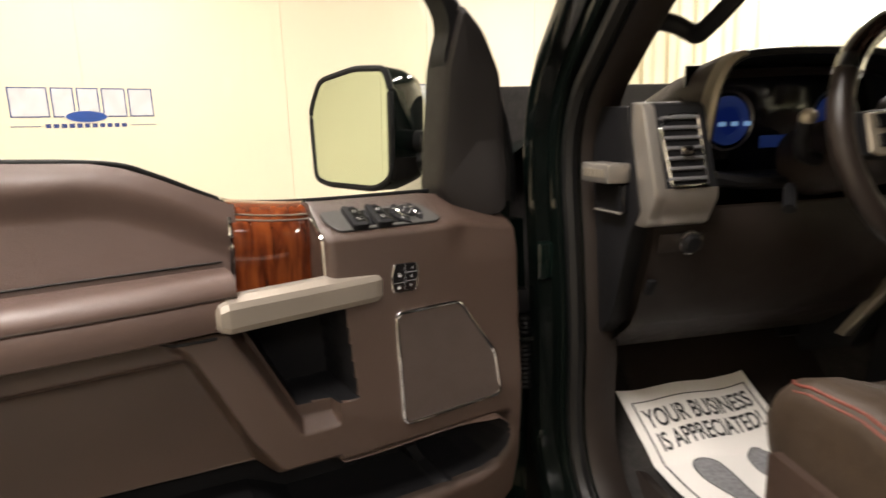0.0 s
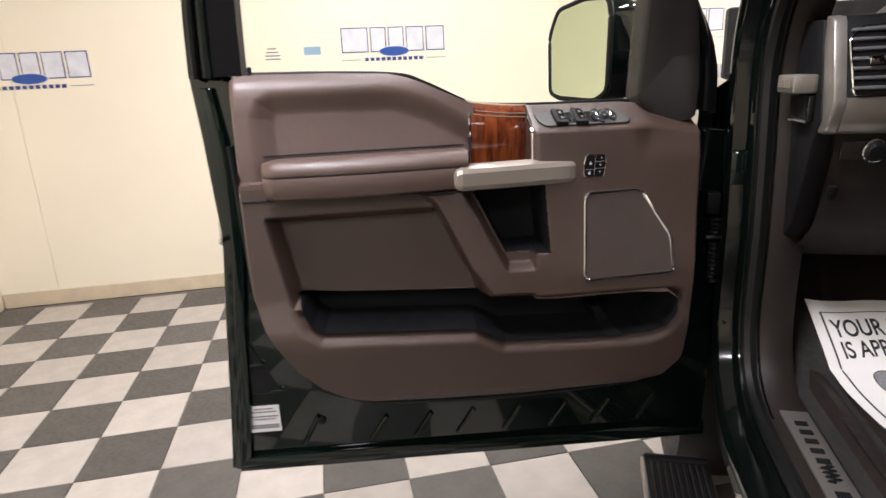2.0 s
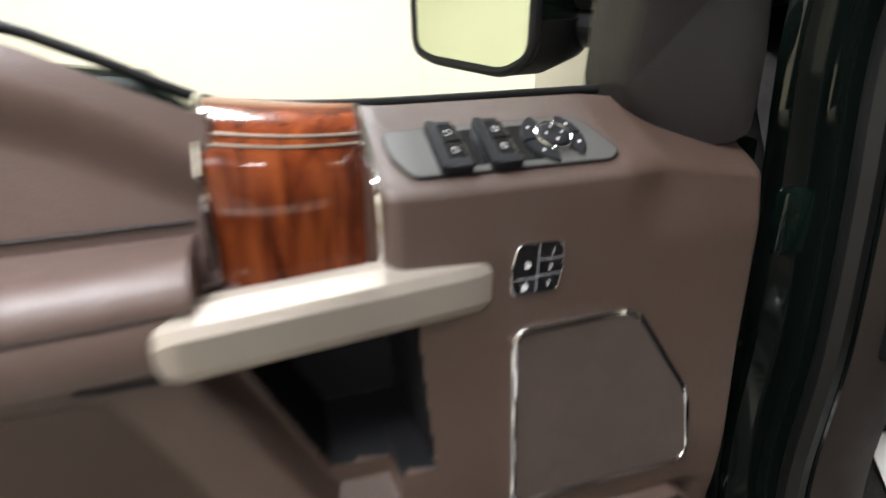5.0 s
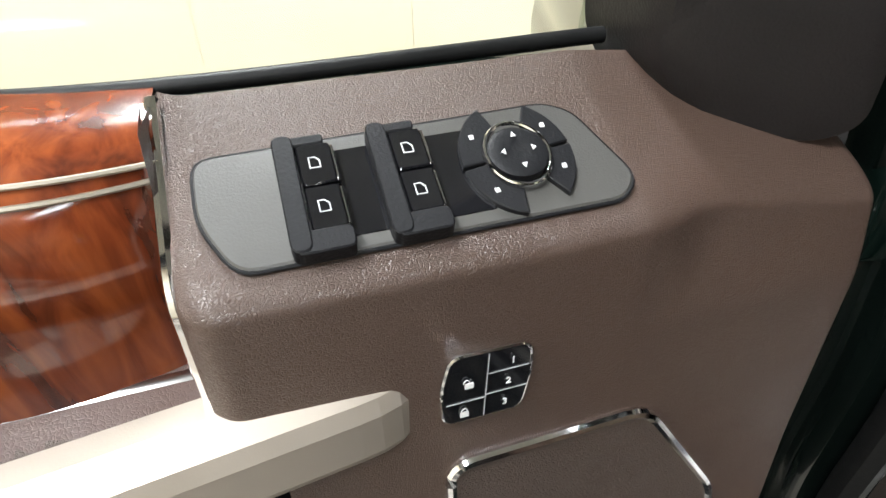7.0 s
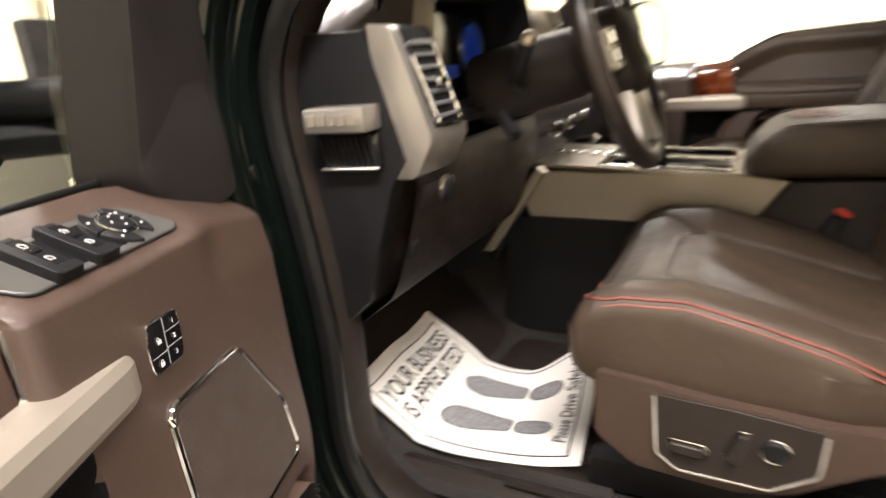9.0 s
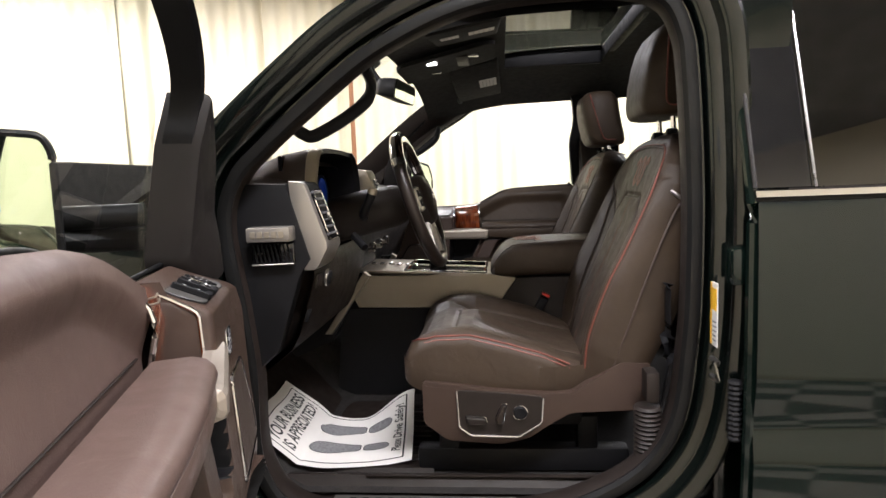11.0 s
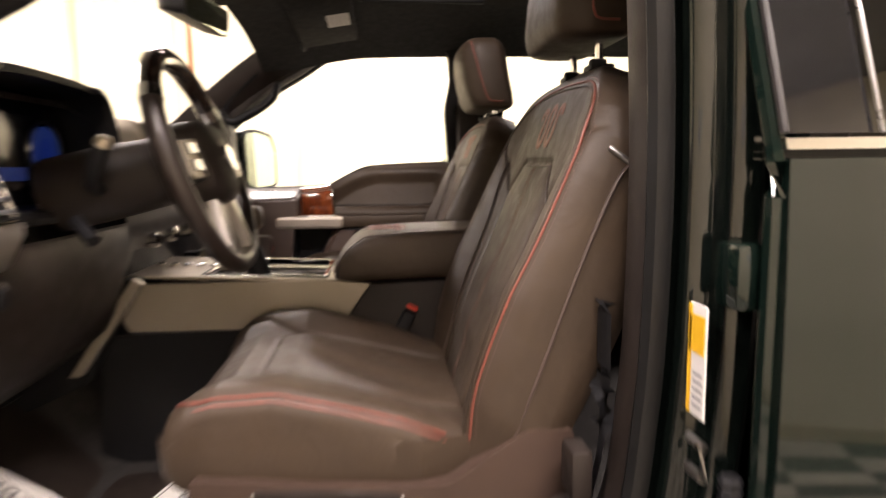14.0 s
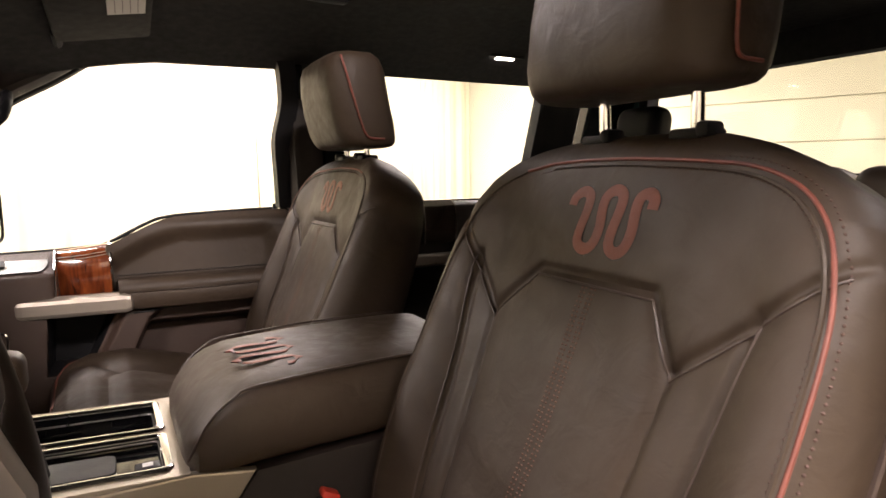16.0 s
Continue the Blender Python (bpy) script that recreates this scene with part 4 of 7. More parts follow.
    # window frame and glass
    oc = smooth_path([(0.075, 1.30), (0.085, 1.42), (0.15, 1.53), (0.25, 1.635), (0.37, 1.725), (0.50, 1.795), (0.64, 1.835), (0.84, 1.85), (1.02, 1.842), (1.10, 1.80), (1.135, 1.70), (1.165, 1.56), (1.185, 1.42)], 72)
    ic = smooth_path([(0.265, 1.34), (0.262, 1.46), (0.268, 1.55), (0.31, 1.62), (0.40, 1.69), (0.52, 1.75), (0.65, 1.785), (0.84, 1.798), (0.96, 1.79), (1.02, 1.755), (1.04, 1.68), (1.055, 1.56), (1.068, 1.42)], 72)
    narrow = (1 - step(ic[:, 0], 0.55, 0.80))[:, None] * step(ic[:, 1], 1.55, 1.64)[:, None]
    ic = ic + (oc - ic) * 0.60 * narrow
    if s < 0:
        for c_ in (oc, ic):
            c_[:, 1] += 0.075 * step(c_[:, 1], 1.58, 1.74) * step(c_[:, 0], 0.30, 0.62)
            c_[:, 0] += 0.028 * step(c_[:, 0], 0.80, 1.0) * step(c_[:, 1], 1.60, 1.74)
            c_[:, 0] -= 0.02 * step(c_[:, 1], 1.50, 1.70) * (1 - step(c_[:, 0], 0.35, 0.60))

    def lean(z_):
        return max(0, z_ - 1.42) * 0.27

    def inward(u_):
        return 0.040 * (1 - float(step(np.array(u_), 0.26, 0.62)))

    rows = [[L(a, lean(b) + inward(a) - 0.022, b) for a, b in oc], [L(a, lean(b) + inward(a) - 0.010, b) for a, b in oc], [L(a * 0.75 + c * 0.25, lean(b) + inward(a) + 0.010, b * 0.75 + d * 0.25) for (a, b), (c, d) in zip(oc, ic)], [L(a * 0.5 + c * 0.5, lean(b) + inward(a) + 0.012, b * 0.5 + d * 0.5) for (a, b), (c, d) in zip(oc, ic)],
            [L(a * 0.47 + c * 0.53, lean(b) + inward(a) + 0.030, b * 0.47 + d * 0.53) for (a, b), (c, d) in zip(oc, ic)], [L(c, lean(d) + inward(c) + 0.028, d) for c, d in ic], [L(c, lean(d) + inward(c) - 0.02, d) for c, d in ic], [L(a * 0.5 + c * 0.5, lean(b) + inward(a) - 0.024, b * 0.5 + d * 0.5) for (a, b), (c, d) in zip(oc, ic)]]
    part("window_frame", grid(rows, loop_u=True), BLACK, door, "black window frame")
    part("frame_seal", tube([L(a * 0.8 + c * 0.2, lean(b) + inward(a) + 0.014, b * 0.8 + d * 0.2) for (a, b), (c, d) in zip(oc, ic)], 0.009, 8), RUBBER, door)
    part("paint_strip", tube([L(a * 0.62 + c * 0.38, lean(b) + 0.010, b * 0.62 + d * 0.38) for (a, b), (c, d) in list(zip(oc, ic))[-18:]], 0.017, 8, flat=0.35, up=L(0, 1, 0)), PAINT, door)
    gl = []
    for (c, d) in ic:
        gl.append([L(c, lean(d) + 0.0, d), L(c, lean(1.33) + 0.004, min(d, 1.325))])
    part("window_pane", grid(gl), GLASS, door, "clear door glass", shadow=False)
    belt_ = smooth_path([(0.27, 1.338), (0.48, 1.339), (0.585, 1.345), (0.625, 1.355), (0.70, 1.392), (0.76, 1.412), (0.90, 1.420), (1.06, 1.424)], 40)
    part("belt_seal", tube([L(a, 0.034, b - 0.002) for a, b in belt_], 0.0045, 10), RUBBER, door, "black rubber belt seal")
    # mirror corner cover
    sail = [(0.268, 1.335), (0.250, 1.306), (0.215, 1.290), (0.184, 1.286), (0.164, 1.296), (0.158, 1.36), (0.159, 1.43), (0.176, 1.535), (0.212, 1.60), (0.252, 1.635), (0.266, 1.55)]
    sail = rounded(sail, 0.014, 4)
    sc = (sum(p_[0] for p_ in sail) / len(sail), sum(p_[1] for p_ in sail) / len(sail))

    def on_sail(a, b, c):
        turn_in = 0.050 * min(1, max(0, (0.262 - a) / 0.12)) * (1 - min(1, max(0, (b - 1.30) / 0.34))) ** 0.8
        return L(a, lean(b) + 0.008 + (0.074 + turn_in) * c, b)
    part("corner_cover", grid([[on_sail(sc[0] + (a - sc[0]) * f_, sc[1] + (b - sc[1]) * f_, c_) for a, b in sail] for f_, c_ in ((1.0, 0.0), (1.0, 0.55), (0.995, 0.78), (0.975, 0.92), (0.94, 1.0), (0.8, 1.04), (0.6, 1.06), (0.4, 1.07), (0.2, 1.07), (0.02, 1.07))], loop_v=True, caps=True), GREY_TRIM, door, "charcoal plastic corner cover")
    # armrest
    sec = [(0.10, 1.262), (0.140, 1.264), (0.156, 1.260), (0.1655, 1.250), (0.168, 1.240), (0.1665, 1.2355), (0.1625, 1.2335), (0.1655, 1.2315), (0.167, 1.226), (0.166, 1.205), (0.160, 1.192), (0.145, 1.186), (0.10, 1.186)]
    rows = []
    for u_ in np.concatenate([[0.632, 0.636, 0.645], np.linspace(0.66, 1.00, 14), [1.012, 1.022, 1.029, 1.032]]):
        k = 1.0
        if u_ > 1.0:
            k = math.sqrt(max(0.0, 1 - ((u_ - 1.0) / 0.033) ** 2)) * 0.85 + 0.15
        bow = 0.010 * math.sin((u_ - 0.63) / 0.4 * math.pi) + 0.004
        lift = 0.004 * (1.0 - (u_ - 0.63) / 0.4)
        rows.append([L(u_, 0.10 + (n_ - 0.10) * k + (bow if n_ > 0.11 else 0), 1.225 + (z_ - 1.225) * (0.6 + 0.4 * k) - 0.003 + lift) for n_, z_ in sec])
    # the passenger armrest takes the darker seat leather for its shade too
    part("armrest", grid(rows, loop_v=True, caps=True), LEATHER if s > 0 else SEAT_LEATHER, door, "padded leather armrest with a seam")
    part("armrest_seam", tube([L(u_, 0.1665 + 0.010 * math.sin((u_ - 0.63) / 0.4 * math.pi) + 0.003, 1.2332 + 0.004 * (1 - (u_ - 0.63) / 0.4)) for u_ in np.linspace(0.635, 1.0, 30)], 0.0016, 6), PIPING, door)
    part("armrest_joint", tube([L(u_, float(trim_height(np.array([u_]), np.array([1.266]))[0]) + 0.0015, 1.2645 + 0.003 * (1 - (u_ - 0.63) / 0.4)) for u_ in np.linspace(0.632, 1.03, 40)], 0.0016, 6), DARK_TRIM, door)
    part("lining_joint", tube([L(u_, float(trim_height(np.array([u_]), np.array([1.181]))[0]) + 0.001, 1.181) for u_ in np.linspace(0.66, 1.085, 40)], 0.0022, 6), BLACK, door)
    # pull handle
    rows = []
    for u_, k, dz in ((0.392, 0.30, 0.014), (0.395, 0.48, 0.009), (0.401, 0.68, 0.005), (0.410, 0.84, 0.002), (0.420, 0.95, 0.0), (0.430, 0.99, 0.0), (0.440, 1.0, 0.0), (0.50, 1.0, 0), (0.58, 1.0, 0), (0.645, 1.0, 0), (0.656, 0.97, 0.003), (0.661, 0.86, 0.008)):
        nf = 0.150 + (u_ - 0.385) * 0.13
        nn = 0.105 + (nf - 0.105) * k
        z0_, z1_ = 1.186 + dz, 1.236 - dz
        nb_ = 0.06 if u_ < 0.422 else nn - 0.032
        rows.append([L(u_, nb_, z0_ + 0.004), L(u_, nn - 0.016 * k, z0_), L(u_, nn - 0.004 * k, z0_ + 0.004), L(u_, nn, z0_ + 0.012), L(u_, nn, z1_ - 0.014), L(u_, nn - 0.004 * k, z1_ - 0.006), L(u_, nn - 0.020 * k, z1_), L(u_, nb_, z1_ + 0.001)])
    bm = grid(rows, loop_v=True, caps=True)
    part("pull_handle", bm, HANDLE, door, "champagne satin pull handle", smooth=False)
    # wood cap with bright edges
    us_ = np.linspace(0.499, 0.617, 16)
    prof = [(1.344, 0.030), (1.342, 0.052), (1.337, 0.070), (1.328, 0.084), (1.315, 0.094), (1.299, 0.099), (1.280, 0.098), (1.262, 0.094), (1.245, 0.091), (1.228, 0.090), (1.21, 0.088), (1.195, 0.086)]

    def wood_at(u_, z_, n_):
        k = (u_ - 0.499) / 0.118
        return L(u_ + (1.34 - z_) * 0.05 * (k - 0.4), n_ - 0.013 * (1 - k) ** 2 * min(1, max(0, (1.335 - z_) / 0.02)) + 0.004 * k + 0.004 * math.sin(k * math.pi), z_ + 0.008 * k * k - 0.004 * (1 - k))
    part("wood_cap", grid([[wood_at(u_, z_, n_) for z_, n_ in prof] for u_ in us_]), WOOD, door, "glossy figured wood cap")
    part("bright_edge", tube([wood_at(0.618, z_, n_ + 0.0012) for z_, n_ in prof], 0.0036, 8), CHROME, door, "chrome edge")
    part("bright_edge", tube([to_face(0.0)(0.4995, z_, 0.0004) for z_ in np.linspace(1.338, 1.205, 24)], 0.0034, 8), CHROME, door, "chrome edge")
    part("inlay_line", tube([wood_at(u_, 1.327, 0.0858) for u_ in us_], 0.0013, 6), SATIN_PAINT, door)
    part("inlay_line", tube([wood_at(u_, 1.320, 0.0912) for u_ in us_], 0.0013, 6), SATIN_PAINT, door)
    part("release_lever", box((0.10, 0.012, 0.022), L(0.555, 0.088, 1.199), 0.005, 3), STEEL, door, "steel release lever")
    part("lock_knob", lathe([(0.0045, 0), (0.0045, 0.014), (0.004, 0.017), (0.001, 0.018)], L(1.047, 0.050, 1.418), (0, 0, 1), 14), BLACK, door, "black lock knob")
    part("knob_ring", lathe([(0.009, 0), (0.009, 0.002), (0.005, 0.003)], L(1.047, 0.050, 1.4185), (0, 0, 1), 16), BLACK, door)
    # speaker
    spk = rounded([(0.398, 1.165), (0.284, 1.167), (0.219, 1.067), (0.210, 0.992), (0.390, 0.986), (0.398, 0.996)], 0.014, 4)
    cu_, cz_ = np.mean([p_[0] for p_ in spk]), np.mean([p_[1] for p_ in spk])
    fan = []
    for f_ in np.linspace(0, 1, 14):
        fan.append([(cu_ + (a - cu_) * f_, cz_ + (b - cz_) * f_) for a, b in spk])
    face = to_face(0.0)
    part("speaker_mesh", grid([[face(a, b, 0.0035) for a, b in ring] for ring in fan], loop_v=True), GRILLE, door, "brown perforated speaker mesh")
    part("speaker_ring", tube([face(a, b, 0.002) for a, b in spk], 0.0034, 8, closed=True), CHROME, door, "thin chrome speaker ring")
    # window switches
    A, B = Vector(L(-1, 0, 0)), Vector(L(0, -0.912, 0.410))
    Nn = Vector(L(0, 0.410, 0.912))
    c0 = Vector(L(0.394, 0.1040, 1.3125))

    def sw(a, b, c):
        return c0 + A * a + B * (b * 1.2 + 0.002) + Nn * c
    bez = rounded([(-0.092, 0.016), (-0.092, -0.010), (-0.080, -0.031), (0.083, -0.031), (0.093, -0.022), (0.078, 0.012), (0.066, 0.018)], 0.008, 4)
    panel = part("switch_panel", prism(bez, -0.004, 0.0028, sw, 0.0008, 1), SWITCH_GREY, door, "charcoal window switch panel")

    part("panel_gap", tube([sw(a * 1.004, b * 1.012, 0.0012) for a, b in bez], 0.0010, 6, closed=True), BLACK, panel)

    def sw_box(a, b, w_, h_, lo_, hi_, r_=0.002):
        return prism(rounded([(a - w_ / 2, b - h_ / 2), (a + w_ / 2, b - h_ / 2), (a + w_ / 2, b + h_ / 2), (a - w_ / 2, b + h_ / 2)], r_, 3), lo_, hi_, sw, 0.0006, 1)
    if s > 0:
        for a in (-0.026, 0.013):
            part("switch_well", sw_box(a + 0.001, -0.0075, 0.025, 0.037, 0.0024, 0.0032), GLOSS_BLACK, panel)
        for a in (-0.047, -0.008):
            part("switch_hood", join(sw_box(a - 0.0080, -0.0085, 0.0085, 0.047, 0.002, 0.0112, 0.0035), sw_box(a + 0.001, -0.0285, 0.023, 0.0085, 0.002, 0.0106, 0.003), sw_box(a - 0.001, 0.0130, 0.020, 0.0042, 0.002, 0.0092, 0.0015)), BLACK, panel)
            for b in (0.0025, -0.0155):
                part("rocker", sw_box(a + 0.0040, b, 0.0140, 0.0172, 0.002, 0.0090, 0.0015), GLOSS_BLACK, panel, "black window rocker")
                part("edge_light", sw_box(a + 0.0116, b, 0.0018, 0.0155, 0.002, 0.0084, 0.0006), CHROME, panel)
                ico = [(a + 0.0035 + x_, b + y_) for x_, y_ in ((-0.0021, -0.0021), (0.0021, -0.0021), (0.0021, 0.0008), (0.0004, 0.0023), (-0.0021, 0.0023))]
                part("window_mark", tube([sw(x_, y_, 0.0094) for x_, y_ in ico], 0.00035, 4, closed=True), WHITE_INK, panel)
        dc = (0.0425, -0.006)
        for a0, a1 in ((188, 258), (112, 184), (6, 62), (-52, 2)):
            ring_ = [(dc[0] + r_ * math.cos(radians(t_)), dc[1] + r_ * math.sin(radians(t_))) for r_, ts in ((0.0255, np.linspace(a0, a1, 8)), (0.0150, np.linspace(a1, a0, 8))) for t_ in ts]
            part("mirror_button", prism(ring_, 0.002, 0.0058, sw, 0.0005, 1), BLACK, panel)
            am = radians((a0 + a1) / 2)
            part("mirror_mark", sw_box(dc[0] + 0.0202 * math.cos(am), dc[1] + 0.0202 * math.sin(am), 0.0024, 0.0024, 0.0058, 0.0062, 0.0005), WHITE_INK, panel)
        part("mirror_ring", tube([sw(dc[0] + 0.0142 * math.cos(t_), dc[1] + 0.0142 * math.sin(t_), 0.0066) for t_ in np.linspace(0, 2 * math.pi, 37)[:-1]], 0.0011, 8, closed=True), CHROME, panel, "chrome ring")
        part("mirror_dial", lathe([(0.0135, 0.0), (0.0135, 0.0066), (0.0110, 0.0078), (0.005, 0.0068)], sw(dc[0], dc[1], 0.001), Nn, 36), BLACK, panel, "black mirror dial")
        for t_ in (0, 90, 180, 270):
            ct, st = math.cos(radians(t_)), math.sin(radians(t_))
            arrow = [(dc[0] + r_ * ct - w_ * st, dc[1] + r_ * st + w_ * ct) for r_, w_ in ((0.0082, 0), (0.0062, 0.0012), (0.0062, -0.0012))]
            part("arrow_mark", prism(arrow, 0.0086, 0.0092, sw), WHITE_INK, panel, smooth=False)
        # lock and memory buttons
        lk = rounded([(0.3960, 1.2415), (0.3575, 1.2405), (0.3565, 1.222), (0.3610, 1.1985), (0.4000, 1.1985), (0.4010, 1.222)], 0.006, 4)
        part("button_rim", tube([face(a, b, 0.001) for a, b in lk], 0.0012, 6, closed=True), CHROME, door)
        lk_c = (0.3790, 1.220)
        panel2 = part("lock_panel", grid([[face(lk_c[0] + (a - lk_c[0]) * f_, lk_c[1] + (b - lk_c[1]) * f_, 0.002) for a, b in lk] for f_ in np.linspace(0, 1, 6)], loop_v=True), GLOSS_BLACK, door, "black lock and memory buttons")
        for (a, b), (c, d) in (((0.3780, 1.240), (0.3805, 1.200)), ((0.3990, 1.2125), (0.3800, 1.2125)), ((0.3790, 1.2275), (0.3580, 1.2275)), ((0.3795, 1.214), (0.3590, 1.214))):
            part("button_gap", tube([face(a + (c - a) * t_, b + (d - b) * t_, 0.0024) for t_ in np.linspace(0, 1, 6)], 0.0004, 4), GREY_INK, panel2)
        # a frame in which letters stand upright on the face
        def letter_frame(u_, z_):
            o_ = Vector(face(u_, z_, 0.0032))
            x_ = Vector(L(-1, 0, 0))
            y_ = (Vector(face(u_, z_ + 0.004, 0)) - Vector(face(u_, z_ - 0.004, 0))).normalized()
            zz = x_.cross(y_)
            return Matrix(((x_.x, y_.x, zz.x, o_.x), (x_.y, y_.y, zz.y, o_.y), (x_.z, y_.z, zz.z, o_.z), (0, 0, 0, 1)))
        for tx, u_, z_ in (("1", 0.3665, 1.2335), ("2", 0.3685, 1.2205), ("3", 0.3700, 1.2065)):
            lettering("number", tx, 0.0058, letter_frame(u_, z_), WHITE_INK, panel2, 0.0002)
        for u_, z_, op in ((0.3880, 1.2245, 0.0012), (0.3905, 1.2055, 0.0)):
            part("padlock_body", box((0.0042, 0.0006, 0.0034), face(u_, z_ - 0.001, 0.003)), WHITE_INK, panel2, smooth=False)
            part("padlock_bow", tube([face(u_ + op + 0.0015 * math.cos(t_), z_ + 0.0008 + 0.0022 * math.sin(t_), 0.003) for t_ in np.linspace(0, math.pi, 8)], 0.0003, 4), WHITE_INK, panel2)
        # glass maker's stamps, not legible
        for w_, z_ in ((0.018, 1.470), (0.024, 1.463), (0.030, 1.4565), (0.030, 1.450)):
            part("glass_stamp", box((w_, 0.0004, 0.0028), L(1.005, lean(z_) + 0.003, z_)), GREY_INK, door, smooth=False)
        part("glass_sticker", box((0.034, 0.0006, 0.016), L(0.925, lean(1.463) + 0.003, 1.463)), material("pale_blue_sticker", (0.30, 0.45, 0.60), 0.5), door, smooth=False)
    else:
        part("switch", sw_box(0.0, 0.0, 0.016, 0.022, 0.002, 0.008, 0.003), BLACK, panel)
        part("switch_trim", sw_box(0.0, 0.0, 0.024, 0.03, 0.002, 0.0038, 0.003), CHROME, panel)
    # outside mirror
    head_c = Vector(L(0.300, -0.225, 1.442))
    fwd = Vector(L(0.93, 0.36, 0.02)).normalized()
    side = Vector((0, 0, 1)).cross(fwd).normalized()
    mup = fwd.cross(side)

    def mh(a, b, c):
        return head_c + side * a + mup * b + fwd * c
    k_ = 1 if s > 0 else -1
    mo = [(k_ * a, b) for a, b in rounded([(-0.118, -0.10), (-0.125, 0.05), (-0.09, 0.112), (0.02, 0.128), (0.105, 0.122), (0.118, 0.09), (0.116, -0.095), (0.07, -0.118), (-0.08, -0.112)], 0.02, 4)]
    rows = []
    for c_, f_ in ((0.0, 0.93), (0.006, 0.99), (-0.005, 1.0), (-0.05, 0.99), (-0.10, 0.90), (-0.135, 0.70), (-0.155, 0.40), (-0.16, 0.05)):
        rows.append([mh(a * f_, b * f_, c_) for a, b in mo])
    mirror = part("outside_mirror", grid(rows, loop_v=True, caps=True), PAINT, door, "dark green outside mirror")
    part("mirror_surround", tube([mh(a * 0.965, b * 0.965, 0.004) for a, b in mo], 0.007, 8, closed=True), BLACK, mirror)
    part("mirror_glass", prism([(a * 0.945, b * 0.945) for a, b in mo], 0.002, 0.007, mh), MIRROR, mirror, "mirror glass", smooth=False)
    part("mirror_lower_shell", grid([[mh(a * f_, min(b, -0.05) * f_ - 0.002, c_) for a, b in mo] for c_, f_ in ((0.0, 1.0), (-0.05, 1.005), (-0.10, 0.92), (-0.135, 0.72))], loop_v=True), BLACK, mirror)
    part("mirror_arm", join(tube([L(0.10, -0.03, 1.375), L(0.15, -0.12, 1.380), mh(k_ * -0.02, -0.06, -0.09)], 0.036, 12, flat=0.75), tube([L(0.16, -0.01, 1.42), L(0.17, -0.09, 1.42), mh(k_ * -0.04, -0.02, -0.09)], 0.022, 12)), BLACK, mirror, "black mirror arm")
    part("turn_lamp", box((0.03, 0.05, 0.028), mh(k_ * -0.06, 0.085, -0.085), 0.008), CHROME, mirror)
    return door


HINGE = (1.114, 0.886)
build_door(pose(*HINGE, 0, 0, 0, 107.7), 1, "open driver's door with brown leather lining and wood cap", 460, 360)
build_door(pose(1.138, -0.874, 0, 0, 0, 180), -1, "closed passenger door with lining darkened for shade and wood cap", 260, 240)
# rear doors' linings
for s in (1, -1):
    lin = thing("rear_door_lining", pose(-0.5, s * 0.84, 0.6), "dark leather rear door lining with wood cap", "door lining", "rear door linings")
    rows = []
    for x in np.linspace(-0.10, -1.05, 24):
        rows.append([(x, s * y, z) for y, z in ((0.90, 1.415), (0.855, 1.42), (0.83, 1.405), (0.825, 1.33), (0.835, 1.28), (0.80, 1.25), (0.775, 1.225), (0.785, 1.19), (0.81, 1.16), (0.82, 0.95), (0.79, 0.88), (0.80, 0.72), (0.86, 0.70))])
    part("panel", grid(rows), DARK_TRIM, lin)
    # same wood as the front caps; the dark material stands for their shadow
    part("wood_cap", grid([[(x, s * (y - 0.004), z) for y, z in ((0.855, 1.424), (0.826, 1.408), (0.820, 1.33), (0.829, 1.282))] for x in np.linspace(-0.40, -0.52, 6)]), DARK_WOOD, lin, "glossy wood cap, its shade in dark wood")
    for x in (-0.40, -0.52):
        part("bright_edge", tube([(x, s * (y - 0.006), z) for y, z in ((0.855, 1.424), (0.826, 1.408), (0.820, 1.33), (0.829, 1.282))], 0.003, 8), CHROME, lin)
    part("pull_handle", box((0.24, 0.03, 0.04), (-0.44, s * 0.775, 1.235), 0.008, 3), SATIN, lin, "satin nickel pull handle", smooth=False)

# ---- dashboard ----
dash = thing("dashboard", pose(1.1, 0, 1.0), "dark brown dashboard with satin metal vent frames", "dashboard")


def bump_range(v, a, b, soft):
    return step(np.array(v), a - soft, a + soft) * (1 - step(np.array(v), b - soft, b + soft))


ysd = np.linspace(-0.79, 0.79, 70)
rows = []
for x in np.concatenate([np.linspace(1.50, 1.00, 14), [0.97, 0.945, 0.925, 0.912, 0.905]]):
    z_ = 1.405 + 0.055 * step(np.array(1.50 - x), 0.0, 0.45) - 0.02 * step(np.array(0.93 - x), -0.02, 0.03)
    rows.append([(x, y, float(z_) - 0.02 * (abs(y) / 0.79) ** 6 + 0.075 * float(bump_range(y, 0.26, 0.67, 0.05)) * float(step(np.array(1.28 - x), 0, 0.30))) for y in ysd])
part("dash_top", grid(rows), DASH_LEATHER, dash, "dark leather dash top")
prof_ = [(0.905, 1.445), (0.885, 1.435), (0.870, 1.41), (0.862, 1.36), (0.850, 1.30), (0.852, 1.275), (0.868, 1.24), (0.90, 1.15), (0.93, 1.09), (1.00, 1.03), (1.10, 0.99), (1.40, 0.98)]
ys_f = np.array(sorted(list(np.linspace(-0.79, 0.25, 16)) + [0.262, 0.37, 0.47, 0.57, 0.678, 0.70, 0.74, 0.79]))
bm = grid([[(x + (0.03 if abs(y) > 0.74 else 0), y, z) for x, z in prof_] for y in ys_f])
